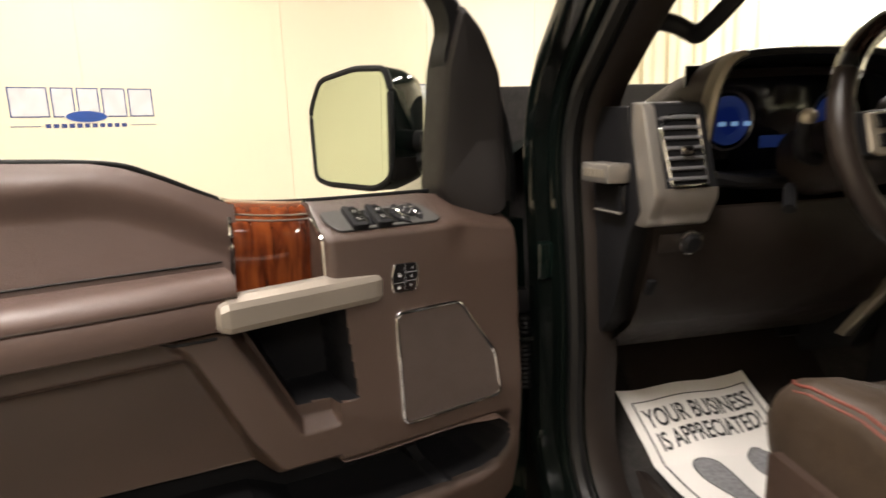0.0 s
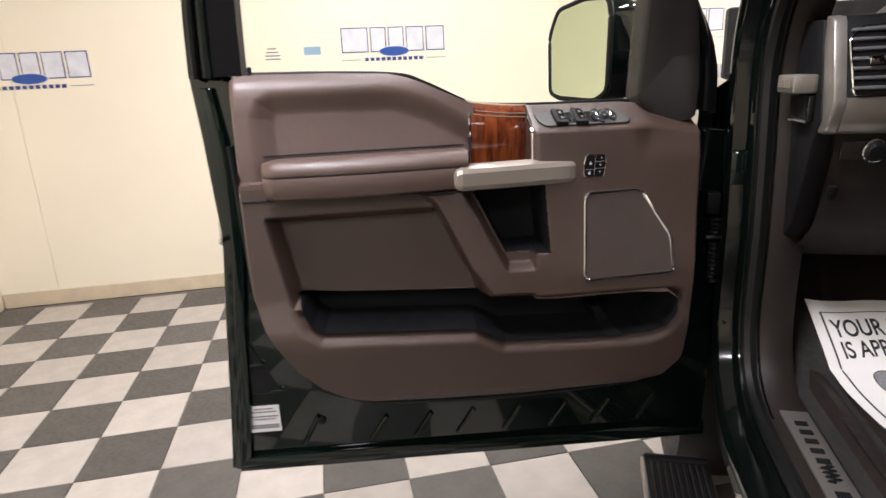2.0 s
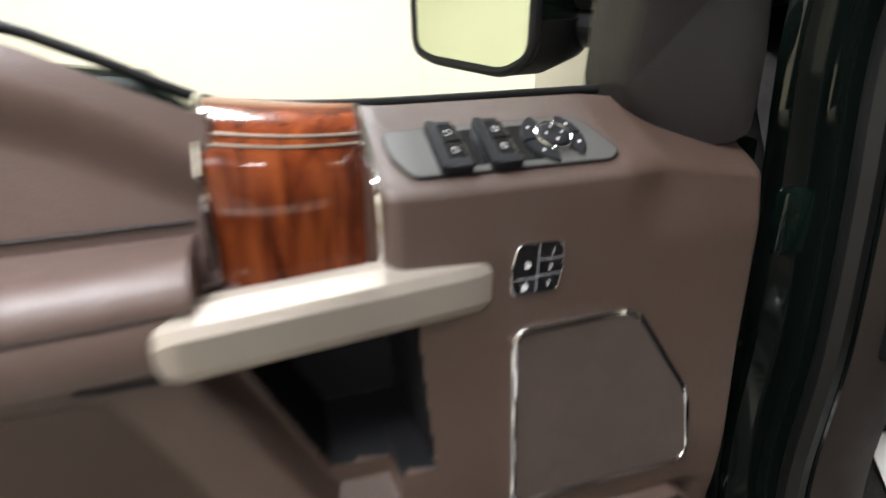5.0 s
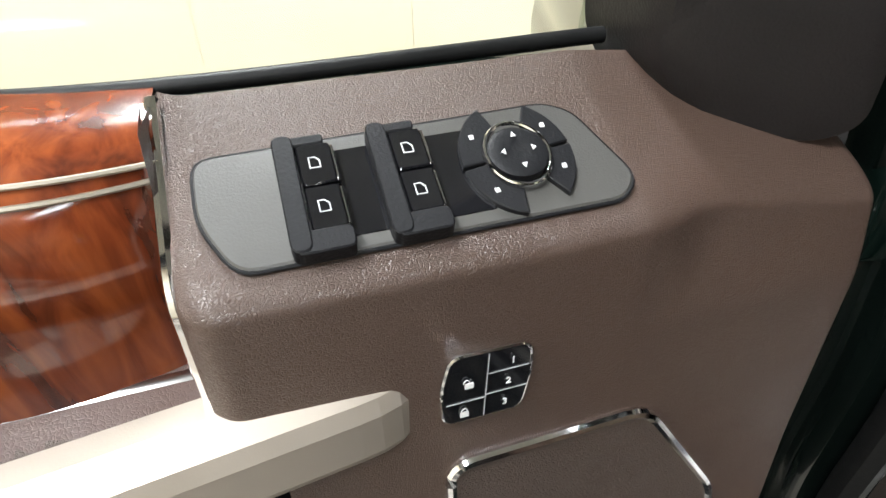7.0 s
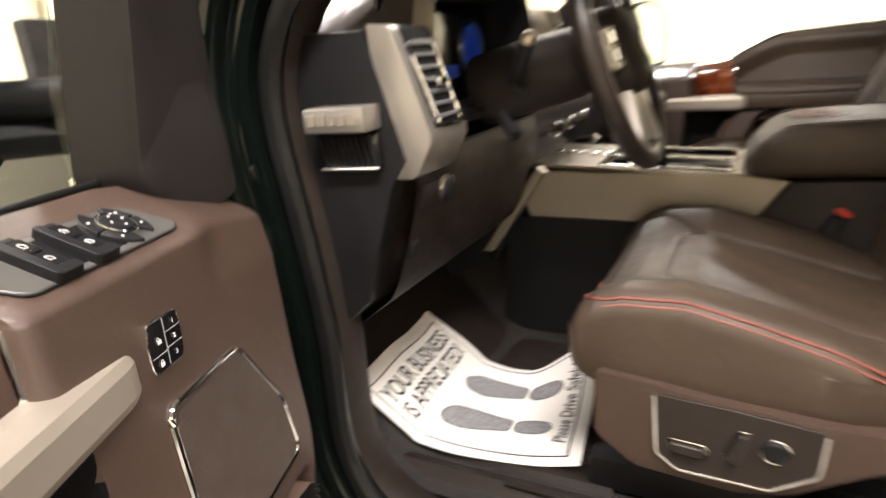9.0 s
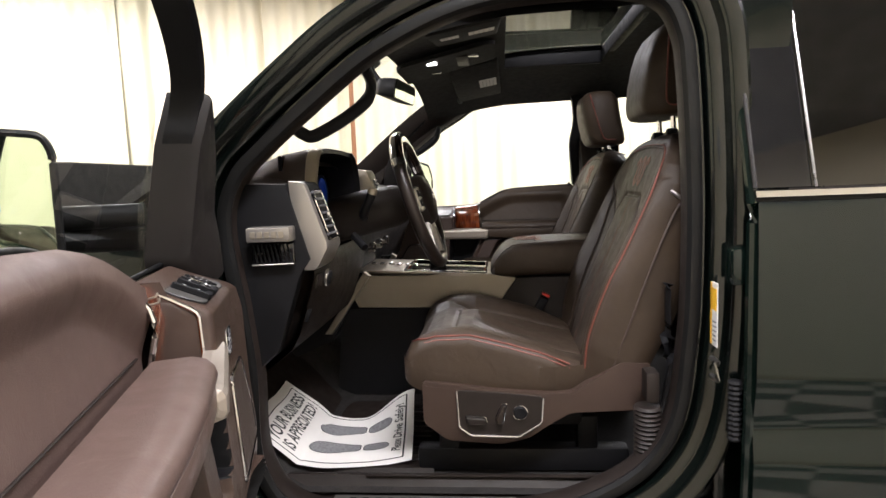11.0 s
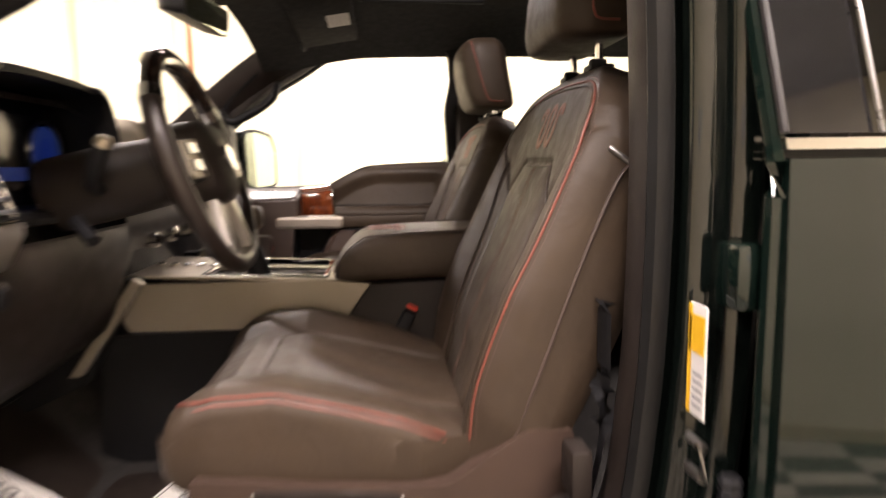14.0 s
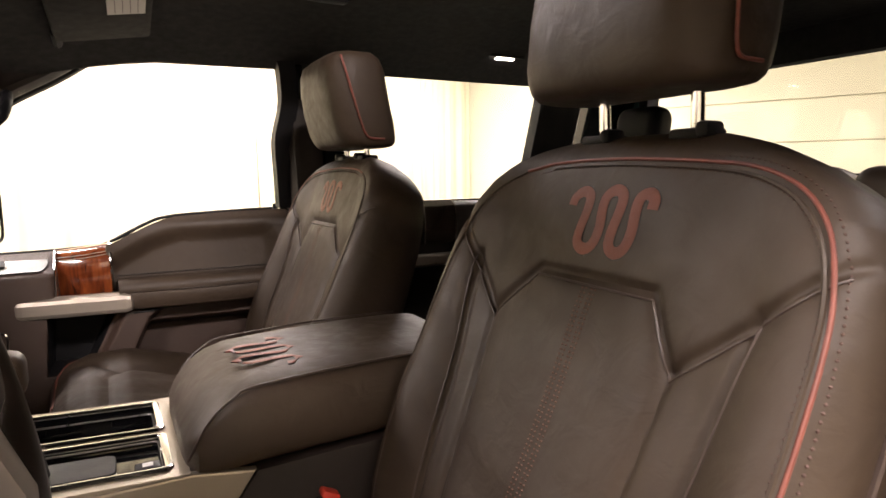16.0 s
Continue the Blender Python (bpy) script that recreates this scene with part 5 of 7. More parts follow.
bmesh.ops.delete(bm, geom=[f for f in bm.faces if 0.26 < f.calc_center_median().y < 0.68 and f.calc_center_median().z > 1.30], context="FACES")
part("dash_face", bm, DARK_TRIM, dash, "dark brown dash face")
arch = smooth_path([(0.690, 1.365), (0.688, 1.42), (0.676, 1.49), (0.650, 1.54), (0.60, 1.556), (0.47, 1.560), (0.34, 1.556), (0.285, 1.535), (0.258, 1.48), (0.250, 1.42), (0.250, 1.365)], 60)
mid_a = arch.mean(0)


def arch_ring(x, f, dz=0.0, zk=1.0):
    return [(x, mid_a[0] + (a - mid_a[0]) * f, 1.365 + (b - 1.365) * zk * f + dz) for a, b in arch]


part("cluster_hood", grid([arch_ring(1.14, 0.98, 0.0, 0.42), arch_ring(1.04, 1.0, 0.0, 0.78), arch_ring(0.96, 1.0, 0, 0.94), arch_ring(0.90, 1.0, 0, 0.99), arch_ring(0.868, 1.0), arch_ring(0.858, 0.985)]), DASH_LEATHER, dash, "leather cluster hood")
part("hood_inside", grid([arch_ring(0.858, 0.985), arch_ring(0.860, 0.93), arch_ring(0.95, 0.90)]), BLACK, dash, "black hood lining")
left = [k for k, (a, b) in enumerate(arch) if a > 0.615]
part("hood_trim", grid([[(x + (1.54 - arch[k][1]) * 0.02, mid_a[0] + (arch[k][0] - mid_a[0]) * f, 1.365 + (arch[k][1] - 1.365) * f) for k in left] for x, f in ((0.884, 1.004), (0.872, 1.010), (0.858, 1.0), (0.854, 0.965), (0.862, 0.94))]), SATIN_PAINT, dash, "satin metal cluster trim")
right_ = [k for k, (a, b) in enumerate(arch) if a < 0.33]
part("hood_trim", grid([[(x, mid_a[0] + (arch[k][0] - mid_a[0]) * f, 1.365 + (arch[k][1] - 1.365) * f) for k in right_] for x, f in ((0.900, 1.004), (0.866, 1.014), (0.852, 1.0), (0.848, 0.955), (0.862, 0.925))]), BLACK, dash)
scr = part("instrument_screen", box((0.012, 0.40, 0.20), (0.948, 0.47, 1.438), 0.003), SCREEN, dash, "dark instrument screen with a lit blue strip")
for y_ in (0.585, 0.355):
    part("gauge_ring", tube([(0.9405, y_ + 0.052 * math.cos(t), 1.440 + 0.052 * math.sin(t)) for t in np.linspace(0, 2 * math.pi, 41)[:-1]], 0.0022, 6, closed=True), STEEL, scr, "thin steel gauge ring")
    part("lit_gauge", lathe([(0.044, 0.0), (0.044, 0.0015), (0.026, 0.0018), (0.026, 0.0)], (0.9415, y_, 1.440), (-1, 0, 0), 36), SCREEN_BLUE, scr, "lit blue gauge face")
part("lit_strip", box((0.003, 0.090, 0.022), (0.941, 0.47, 1.400), 0.001), SCREEN_BLUE, scr, smooth=False)
for k in range(4):
    part("gauge_mark", box((0.002, 0.014, 0.008), (0.9385, 0.546 + 0.026 * k, 1.434)), emission("gauge_light", (0.25, 0.5, 0.9), 0.3), scr, smooth=False)
part("cluster_floor", box((0.09, 0.41, 0.02), (0.905, 0.47, 1.338), 0.006), BLACK, dash)
part("cluster_brow", tube(smooth_path([(0.87, 0.66, 1.345), (0.86, 0.60, 1.335), (0.86, 0.47, 1.332), (0.86, 0.34, 1.335), (0.87, 0.28, 1.345)], 30), 0.012, 8), BLACK, dash)


def vent(name, y0, y1, profile, slat_z, x0=0.7967, strip=0.0):
    """A satin frame round an air vent with slats. profile: its side view, (x, z)."""
    if strip:
        v = part(name, prism(profile, y1 - strip, y1, lambda a, b, c: (a, c, b), 0.004, 2), SATIN, dash, "satin metal vent frame")
        part("vent_box", prism([(0.880, 1.474), (0.853, 1.470), (0.845, 1.462), (0.804, 1.338), (0.871, 1.338)], y0, y1 - strip - 0.0005, lambda a, b, c: (a, c, b), 0.004, 2), BLACK, v, "black vent box")
        part("frame_foot", prism([(0.801, 1.3375), (0.8005, 1.322), (0.822, 1.282), (0.834, 1.274), (0.862, 1.274), (0.872, 1.30), (0.871, 1.3375)], y0, y1 - strip - 0.0005, lambda a, b, c: (a, c, b), 0.003, 2), SATIN, v)
        y1 = y1 - strip + 0.022
    else:
        v = part(name, prism(profile, y0, y1, lambda a, b, c: (a, c, b), 0.005, 2), SATIN_PAINT, dash, "satin metal vent frame")
    za, zb = slat_z
    yc, w = (y0 + y1) / 2 - 0.004, (y1 - y0) - 0.044
    part("vent_recess", prism(rounded([(yc - w / 2, za), (yc + w / 2 - 0.006, za), (yc + w / 2, zb - 0.02), (yc + w / 2 - 0.02, zb), (yc - w / 2, zb)], 0.004, 3), 0.0, 1.0, lambda a, b, c: (x0 + 0.006 + (b - 1.325) * 0.33 - 0.0075 * c, a, b)), BLACK, v, smooth=False)
    n = 7
    for k in range(n):
        zz = za + (k + 0.6) * (zb - za) / n
        part("slat", box((0.016, w - 0.006, 0.0055), (x0 + 0.0015 + (zz - 1.325) * 0.33, yc, zz), 0.0018, 2, turn=(0, 18, 0)), SLAT, v, "grey vent slat")
    ring = rounded([(yc - w / 2, za), (yc + w / 2 - 0.006, za), (yc + w / 2, zb - 0.02), (yc + w / 2 - 0.02, zb), (yc - w / 2, zb)], 0.004, 3)
    part("vent_rim", tube([(x0 - 0.003 + (b - 1.325) * 0.33, a, b) for a, b in ring], 0.0022, 6, closed=True), CHROME, v, "thin chrome rim")
    part("vent_tab", box((0.012, 0.022, 0.014), (x0 - 0.012 + ((za + zb) / 2 - 1.325) * 0.33, yc, (za + zb) / 2), 0.004), CHROME, v)
    return v


vp = [(0.880, 1.474), (0.850, 1.470), (0.842, 1.462), (0.800, 1.335), (0.800, 1.322), (0.822, 1.282), (0.834, 1.274), (0.862, 1.274), (0.872, 1.30)]
v1 = vent("driver_vent", 0.703, 0.814, vp, (1.342, 1.452), strip=0.020)
part("dimmer_panel", box((0.004, 0.060, 0.022), (0.8165, 0.742, 1.302), 0.0015, turn=(0, -30, 0)), GLOSS_BLACK, v1)
vent("centre_vent", 0.150, 0.240, [(a - 0.015, b + 0.035) for a, b in vp if b > 1.33] + [(0.82, 1.37), (0.86, 1.37)], (1.40, 1.475), 0.7702)
# end cap with its satin bar and grille
cap = part("end_cap", prism([(1.045, 1.475), (0.885, 1.468), (0.838, 1.30), (0.865, 1.262), (0.925, 1.09), (1.03, 1.0), (1.06, 1.0)], 0.785, 0.818, lambda a, b, c: (a, c, b), 0.006, 2), BLACK, dash, "black dash end cap")
part("end_bar", box((0.098, 0.042, 0.033), (0.917, 0.838, 1.360), 0.004, 2), SATIN, dash, "satin metal end bar")
for k in range(5):
    part("raised_mark", box((0.011, 0.0015, 0.014), (0.950 - 0.016 * k, 0.8598, 1.360), 0.0005), SATIN_PAINT, dash, smooth=False)
gr = part("end_grille", box((0.098, 0.012, 0.048), (0.919, 0.824, 1.316), 0.003), GLOSS_BLACK, dash)
for k in range(9):
    part("grille_slit", box((0.004, 0.003, 0.042), (0.880 + 0.0098 * k, 0.8315, 1.317), 0.001, turn=(0, 12, 0)), BLACK, gr, smooth=False)
part("grille_edge", tube([(0.872, 0.832, 1.293), (0.966, 0.832, 1.291)], 0.0022, 6), SATIN, gr)
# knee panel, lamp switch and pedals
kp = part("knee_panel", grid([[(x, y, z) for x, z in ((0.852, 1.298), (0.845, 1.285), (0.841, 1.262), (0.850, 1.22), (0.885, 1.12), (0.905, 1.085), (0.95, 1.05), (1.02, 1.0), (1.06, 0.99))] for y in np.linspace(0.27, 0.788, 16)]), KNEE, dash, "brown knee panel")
part("lamp_dial", lathe([(0.0, 0.016), (0.012, 0.016), (0.017, 0.012), (0.018, 0.0)], (0.833, 0.729, 1.246), (-0.97, 0, -0.22), 28), BLACK, kp, "black lamp switch dial")
part("dial_ring", lathe([(0.0195, 0.0), (0.0215, 0.004), (0.0205, 0.009), (0.018, 0.010), (0.0175, 0.002)], (0.834, 0.729, 1.246), (-0.97, 0, -0.22), 32), CHROME, kp, "chrome dial ring")
part("dial_plate", box((0.004, 0.085, 0.034), (0.8405, 0.735, 1.244), 0.0015, turn=(0, -13, 0)), DARK_TRIM, kp)
part("pedal_switch", box((0.01, 0.016, 0.030), (0.866, 0.775, 1.163), 0.003, turn=(0, -20, 0)), BLACK, kp)
part("steering_column", tube([(0.665, 0.47, 1.405), (0.70, 0.47, 1.400), (0.78, 0.47, 1.385), (0.87, 0.47, 1.365)], [0.050, 0.066, 0.072, 0.072], 20, flat=0.85), DARK_TRIM, dash, "brown column shroud")
part("turn_stalk", tube(smooth_path([(0.775, 0.545, 1.375), (0.768, 0.58, 1.385), (0.752, 0.60, 1.410), (0.738, 0.605, 1.438)], 20), 0.0115, 10), BLACK, dash, "black turn stalk")
part("stalk_tip", lathe([(0.0125, 0), (0.013, 0.010), (0.009, 0.016), (0.001, 0.018)], (0.739, 0.605, 1.436), (-0.4, 0.1, 0.9), 16), SATIN_PAINT, dash, "pale stalk tip")
part("tilt_lever", tube([(0.80, 0.57, 1.33), (0.765, 0.60, 1.30)], 0.010, 8), BLACK, dash)
part("radio_panel", prism([(0.862, 1.44), (0.855, 1.30), (0.88, 1.19), (0.90, 1.165), (1.05, 1.165), (1.05, 1.44)], -0.20, 0.20, lambda a, b, c: (a, c, b), 0.01, 2), BLACK, dash, "black centre stack")
part("stack_screen", box((0.006, 0.22, 0.13), (0.853, 0.0, 1.385), 0.003), SCREEN, dash)
for k in range(3):
    part("stack_knob", lathe([(0.018, 0), (0.017, 0.018), (0.012, 0.022)], (0.862, -0.12 + 0.12 * k, 1.25), (-1, 0, 0), 20), CHROME, dash)
for s in (1, -1):
    part("stack_trim", prism([(0.835, 1.172), (0.853, 1.185), (0.992, 0.985), (0.968, 0.984)], s * 0.245 - 0.012, s * 0.245 + 0.012, lambda a, b, c: (a, c, b), 0.003, 1), SATIN_PAINT, dash, "satin stack side trim", smooth=False)
    part("stack_cheek", prism([(0.85, 1.18), (1.05, 1.18), (1.20, 0.86), (0.97, 0.96)], s * 0.20, s * 0.235, lambda a, b, c: (a, c, b)), BLACK, dash, smooth=False)
for y, w, z in ((0.42, 0.075, 0.93), (0.27, 0.05, 0.90)):
    part("pedal", box((0.018, w, 0.065 if w > 0.06 else 0.13), (1.13, y, z + 0.10), 0.006, turn=(0, 30, 0)), RUBBER, dash, "black rubber pedal")
    part("pedal_arm", tube([(1.14, y, z + 0.12), (1.20, y, z + 0.33)], 0.009, 8), BLACK, dash)
part("foot_rest", box((0.02, 0.09, 0.18), (1.165, 0.70, 1.06), 0.008, turn=(0, 45, 0)), RUBBER, dash)
for k in range(6):
    part("foot_rest_rib", box((0.006, 0.08, 0.008), (1.108 + 0.0195 * k, 0.70, 1.018 + 0.0195 * k), 0.002, turn=(0, 45, 0)), RUBBER, dash)

# ---- steering wheel ----
wheel = thing("steering_wheel", pose(0.635, 0.47, 1.412), "dark leather steering wheel with satin spokes", "steering wheel")
WC = Vector((0.635, 0.47, 1.412))
W_UP, W_AX, W_SD = Vector((0.291, 0, 0.957)), Vector((-0.957, 0, 0.291)), Vector((0, 1, 0))


def wv(a, b, c=0.0):
    return WC + W_SD * a + W_UP * b + W_AX * c


ring = [wv(0.176 * math.cos(t), 0.176 * math.sin(t)) for t in np.linspace(0, 2 * math.pi, 97)[:-1]]
top_i = [k for k in range(96) if 8 < k < 40]
part("rim", tube([tuple(p_) for p_ in ring], 0.0165, 14, closed=True, up=tuple(W_AX)), RIM_LEATHER, wheel, "stitched leather rim")
part("rim_upper", tube([tuple(ring[k]) for k in top_i], 0.0175, 14, up=tuple(W_AX)), DARK_WOOD, wheel, "glossy dark wood rim section")
for k in (top_i[0], top_i[-1]):
    part("rim_ring", tube([tuple(ring[k - 1]), tuple(ring[k + 1])], 0.0182, 14, up=tuple(W_AX)), CHROME, wheel)
hub = []
for f, c in ((1.0, -0.03), (1.0, 0.0), (0.93, 0.022), (0.75, 0.032), (0.4, 0.038), (0.02, 0.040)):
    hub.append([wv(a * f, b * f, c) for a, b in rounded([(-0.085, 0.045), (-0.06, 0.068), (0.06, 0.068), (0.085, 0.045), (0.075, -0.045), (0.04, -0.075), (-0.04, -0.075), (-0.075, -0.045)], 0.02, 4)])
part("airbag_cover", grid(hub, loop_v=True, caps=True), DARK_TRIM, wheel, "dark brown airbag cover")
part("hub_oval", lathe([(0.020, 0), (0.020, 0.003), (0.016, 0.004)], wv(0, 0.0, 0.040), W_AX, 28), CHROME, wheel)
for s in (1, -1):
    part("spoke", prism([(s * 0.065, 0.038), (s * 0.168, 0.030), (s * 0.170, -0.028), (s * 0.065, -0.032)], -0.008, 0.014, wv, 0.004, 2), BLACK, wheel, "black spoke with buttons")
    part("spoke_bezel", prism([(s * 0.078, 0.034), (s * 0.150, 0.028), (s * 0.152, -0.024), (s * 0.140, -0.030), (s * 0.078, -0.028)], 0.0142, 0.018, wv, 0.002, 1), SATIN_PAINT, wheel, "satin spoke bezel")
    for b in (0.016, -0.010):
        part("button", prism(rounded([(s * 0.088, b - 0.009), (s * 0.138, b - 0.009), (s * 0.138, b + 0.009), (s * 0.088, b + 0.009)], 0.003, 3), 0.0178, 0.022, wv, 0.001, 1), GLOSS_BLACK, wheel)
    part("lower_spoke", prism([(s * 0.020, -0.070), (s * 0.058, -0.062), (s * 0.082, -0.150), (s * 0.050, -0.166)], -0.006, 0.012, wv, 0.004, 2), SATIN, wheel, "satin lower spoke")

# ---- centre console ----
console = thing("centre_console", pose(0.5, 0.05, 0.75), "centre console with champagne panels and chrome cup holders", "console")
CY0, CY1 = -0.105, 0.195
part("console_body", prism([(0.10, 0.76), (0.98, 0.76), (0.95, 1.05), (0.42, 1.05), (0.36, 1.14), (0.10, 1.14)], CY0 + 0.012, CY1 - 0.012, lambda a, b, c: (a, c, b)), BLACK, console, "black console base", smooth=False)
for y0, y1 in ((CY1 - 0.012, CY1), (CY0, CY0 + 0.012)):
    part("side_panel", prism([(0.945, 1.165), (0.89, 1.058), (0.44, 1.050), (0.372, 1.145), (0.45, 1.158)], y0, y1, lambda a, b, c: (a, c, b), 0.003, 2), SATIN_PAINT, console, "champagne side panel", smooth=False)
part("console_back", prism([(0.44, 1.05), (0.372, 1.145), (0.05, 1.15), (0.02, 0.80), (0.40, 0.80)], CY0 - 0.002, CY1 + 0.002, lambda a, b, c: (a, c, b), 0.006, 2), DARK_TRIM, console, "dark brown console bin")


def top(x, y, c):
    return (x, y, 1.1585 + (x - 0.45) * 0.054 + c)


def plate(x0, x1, y0, y1):
    return prism([(x0, y0), (x1, y0), (x1, y1), (x0, y1)], -0.006, 0.0, top)


TRAYS = ((CY0 + 0.026, 0.034, 0.472, 0.735), (0.056, CY1 - 0.026, 0.472, 0.735))
part("top_plate", join(plate(0.45, 0.472, CY0 + 0.004, CY1 - 0.004), plate(0.735, 0.95, CY0 + 0.004, CY1 - 0.004), plate(0.472, 0.735, CY0 + 0.004, CY0 + 0.026), plate(0.472, 0.735, 0.034, 0.056), plate(0.472, 0.735, CY1 - 0.026, CY1 - 0.004)), SATIN_PAINT, console, "champagne top plate", smooth=False)
for k, (y0, y1, x0, x1) in enumerate(TRAYS):
    fr = rounded([(x0, y0), (x1, y0), (x1, y1), (x0, y1)], 0.008, 4)
    mid_ = ((x0 + x1) / 2, (y0 + y1) / 2)
    deep = -0.034 if k == 0 else -0.012
    rings = [[top(mid_[0] + (a - mid_[0]) * f, mid_[1] + (b - mid_[1]) * f, c) for a, b in fr] for f, c in ((1.0, 0.0), (0.97, deep * 0.8), (0.95, deep), (0.5, deep), (0.02, deep))]
    tray = part("tray", grid(rings, loop_v=True), GLOSS_BLACK, console, "black console tray", smooth=False)
    part("tray_rim", tube([top(a, b, 0.001) for a, b in fr], 0.0062, 8, closed=True, flat=0.6), CHROME, tray, "chrome tray rim")
    part("inner_rim", tube([top(mid_[0] + (a - mid_[0]) * 0.955, mid_[1] + (b - mid_[1]) * 0.91, deep * 0.4) for a, b in fr], 0.0016, 6, closed=True), STEEL, tray)
for x in (0.525, 0.615):
    part("cup_holder", lathe([(0.040, 0.0), (0.0385, 0.0012), (0.036, -0.004), (0.0345, -0.040), (0.002, -0.041)], top(x, (CY0 + 0.060) / 2, -0.0335), (0, 0, 1), 32), BLACK, console, "black cup holder")
part("shift_gate", prism(rounded([(0.53, 0.085), (0.69, 0.085), (0.69, 0.145), (0.53, 0.145)], 0.012, 4), -0.012, -0.004, top, 0.001, 1), BLACK, console, "black shift gate")
part("shift_boot", lathe([(0.030, -0.006), (0.026, 0.02), (0.016, 0.045), (0.010, 0.06)], top(0.63, 0.115, 0.0), (0, 0, 1), 20), BLACK, console)
part("shift_lever", tube([top(0.63, 0.115, 0.05), top(0.635, 0.115, 0.10)], 0.009, 10), CHROME, console)
part("shift_knob", box((0.045, 0.05, 0.055), top(0.635, 0.115, 0.125), 0.016, 3), SEAT_LEATHER, console, "leather shift knob")
part("brake_switch", box((0.030, 0.024, 0.008), top(0.495, 0.135, -0.008), 0.003), BLACK, console, "parking brake switch")
part("brake_mark", box((0.012, 0.010, 0.0008), top(0.495, 0.135, -0.0034)), WHITE_INK, console, smooth=False)
for k in range(5):
    part("drive_switch", box((0.018, 0.014, 0.008), top(0.74 + 0.03 * k, 0.06, 0.006), 0.003), CHROME, console)
# padded lid
lid_sec = rounded([(-0.145, 0.0), (0.145, 0.0), (0.150, 0.05), (0.138, 0.098), (0.10, 0.106), (-0.10, 0.106), (-0.138, 0.098), (-0.150, 0.05)], 0.022, 4)
rows = []
for x, k, z0, zt in ((0.455, 0.55, 1.150, 0.25), (0.452, 0.80, 1.147, 0.36), (0.440, 0.96, 1.145, 0.55), (0.420, 1.0, 1.145, 0.78), (0.395, 1.0, 1.146, 0.93), (0.365, 1.0, 1.148, 1.0), (0.28, 1.0, 1.150, 1.03), (0.15, 1.0, 1.152, 1.03), (0.07, 1.0, 1.154, 1.0), (0.03, 0.99, 1.156, 0.95), (0.015, 0.93, 1.16, 0.8)):
    rows.append([(x, 0.048 + a * k, z0 + b * zt) for a, b in lid_sec])
lid = part("console_lid", grid(rows, loop_v=True, caps=True), SEAT_LEATHER, console, "padded leather console lid")
for y in (0.182, -0.086):
    part("lid_seam", tube(smooth_path([(0.452, y, 1.170), (0.425, y + 0.001, 1.215), (0.395, y + 0.001, 1.240), (0.36, y, 1.2515), (0.20, y, 1.258), (0.05, y, 1.256)], 30), 0.0018, 6), PIPING, lid)


SQ = smooth_path([(-0.52, 0.22), (-0.50, 0.36), (-0.40, 0.46), (-0.30, 0.40), (-0.28, 0.20), (-0.31, -0.15), (-0.30, -0.38), (-0.20, -0.48), (-0.09, -0.40), (-0.05, -0.15), (-0.08, 0.20), (-0.06, 0.40), (0.04, 0.50), (0.14, 0.42), (0.15, 0.20), (0.12, -0.15), (0.13, -0.38), (0.22, -0.48), (0.32, -0.40), (0.36, -0.15), (0.34, 0.20), (0.36, 0.40), (0.46, 0.46), (0.52, 0.36), (0.52, 0.22)], 110)


def ribbon(place, w, h, thick, mat, parent, name="embossed_mark"):
    """A flat winding ribbon. place(a, b, c): where (a, b) lies, c above it."""
    t = np.gradient(SQ, axis=0)
    t /= np.linalg.norm(t, axis=1)[:, None]
    rows_ = []
    for k in range(len(SQ)):
        na, nb = -t[k, 1], t[k, 0]
        a, b = SQ[k]
        rows_.append([place(a * w + na * thick * f, b * h + nb * thick * f, c) for f, c in ((-1, -0.001), (-1, 0.0006), (-0.5, 0.0012), (0.5, 0.0012), (1, 0.0006), (1, -0.001))])
    edge_ = []
    for k in range(len(SQ)):
        na, nb = -t[k, 1], t[k, 0]
        a, b = SQ[k]
        edge_.append([place(a * w + na * thick * f, b * h + nb * thick * f, c) for f, c in ((-1.2, -0.001), (-1.2, 0.0003), (1.2, 0.0003), (1.2, -0.001))])
    mark = part(name, grid(rows_), mat, parent, "dark red embossed leather mark")
    part("mark_edge", grid(edge_), RIM_LEATHER, mark)
    return mark


ribbon(lambda a, b, c: (0.330 - b, 0.060 + a, 1.2585 + c), -0.135, 0.088, 0.0062, RUST, lid)

# ---- seats ----
K_, F_ = Vector((-0.355, 0, 0.935)), Vector((0.935, 0, 0.355))
PIV = (0.20, 1.0)
HALF = lambda h: np.interp(h, [-0.05, 0.05, 0.25, 0.41, 0.465, 0.505, 0.535, 0.560, 0.580, 0.595, 0.604], [0.252, 0.274, 0.286, 0.291, 0.287, 0.273, 0.250, 0.213, 0.170, 0.120, 0.07])
YOKE = [(-0.268, 0.485), (-0.148, 0.363), (-0.078, 0.428), (0.094, 0.426), (0.132, 0.358), (0.268, 0.475)]
BACK_SEAMS = [YOKE, [(-0.148, 0.363), (-0.132, 0.20), (-0.118, 0.0)], [(0.132, 0.358), (0.118, 0.20), (0.108, 0.0)], [(-0.205, 0.43), (-0.180, 0.25), (-0.165, 0.0)], [(0.203, 0.425), (0.178, 0.25), (0.165, 0.0)]]


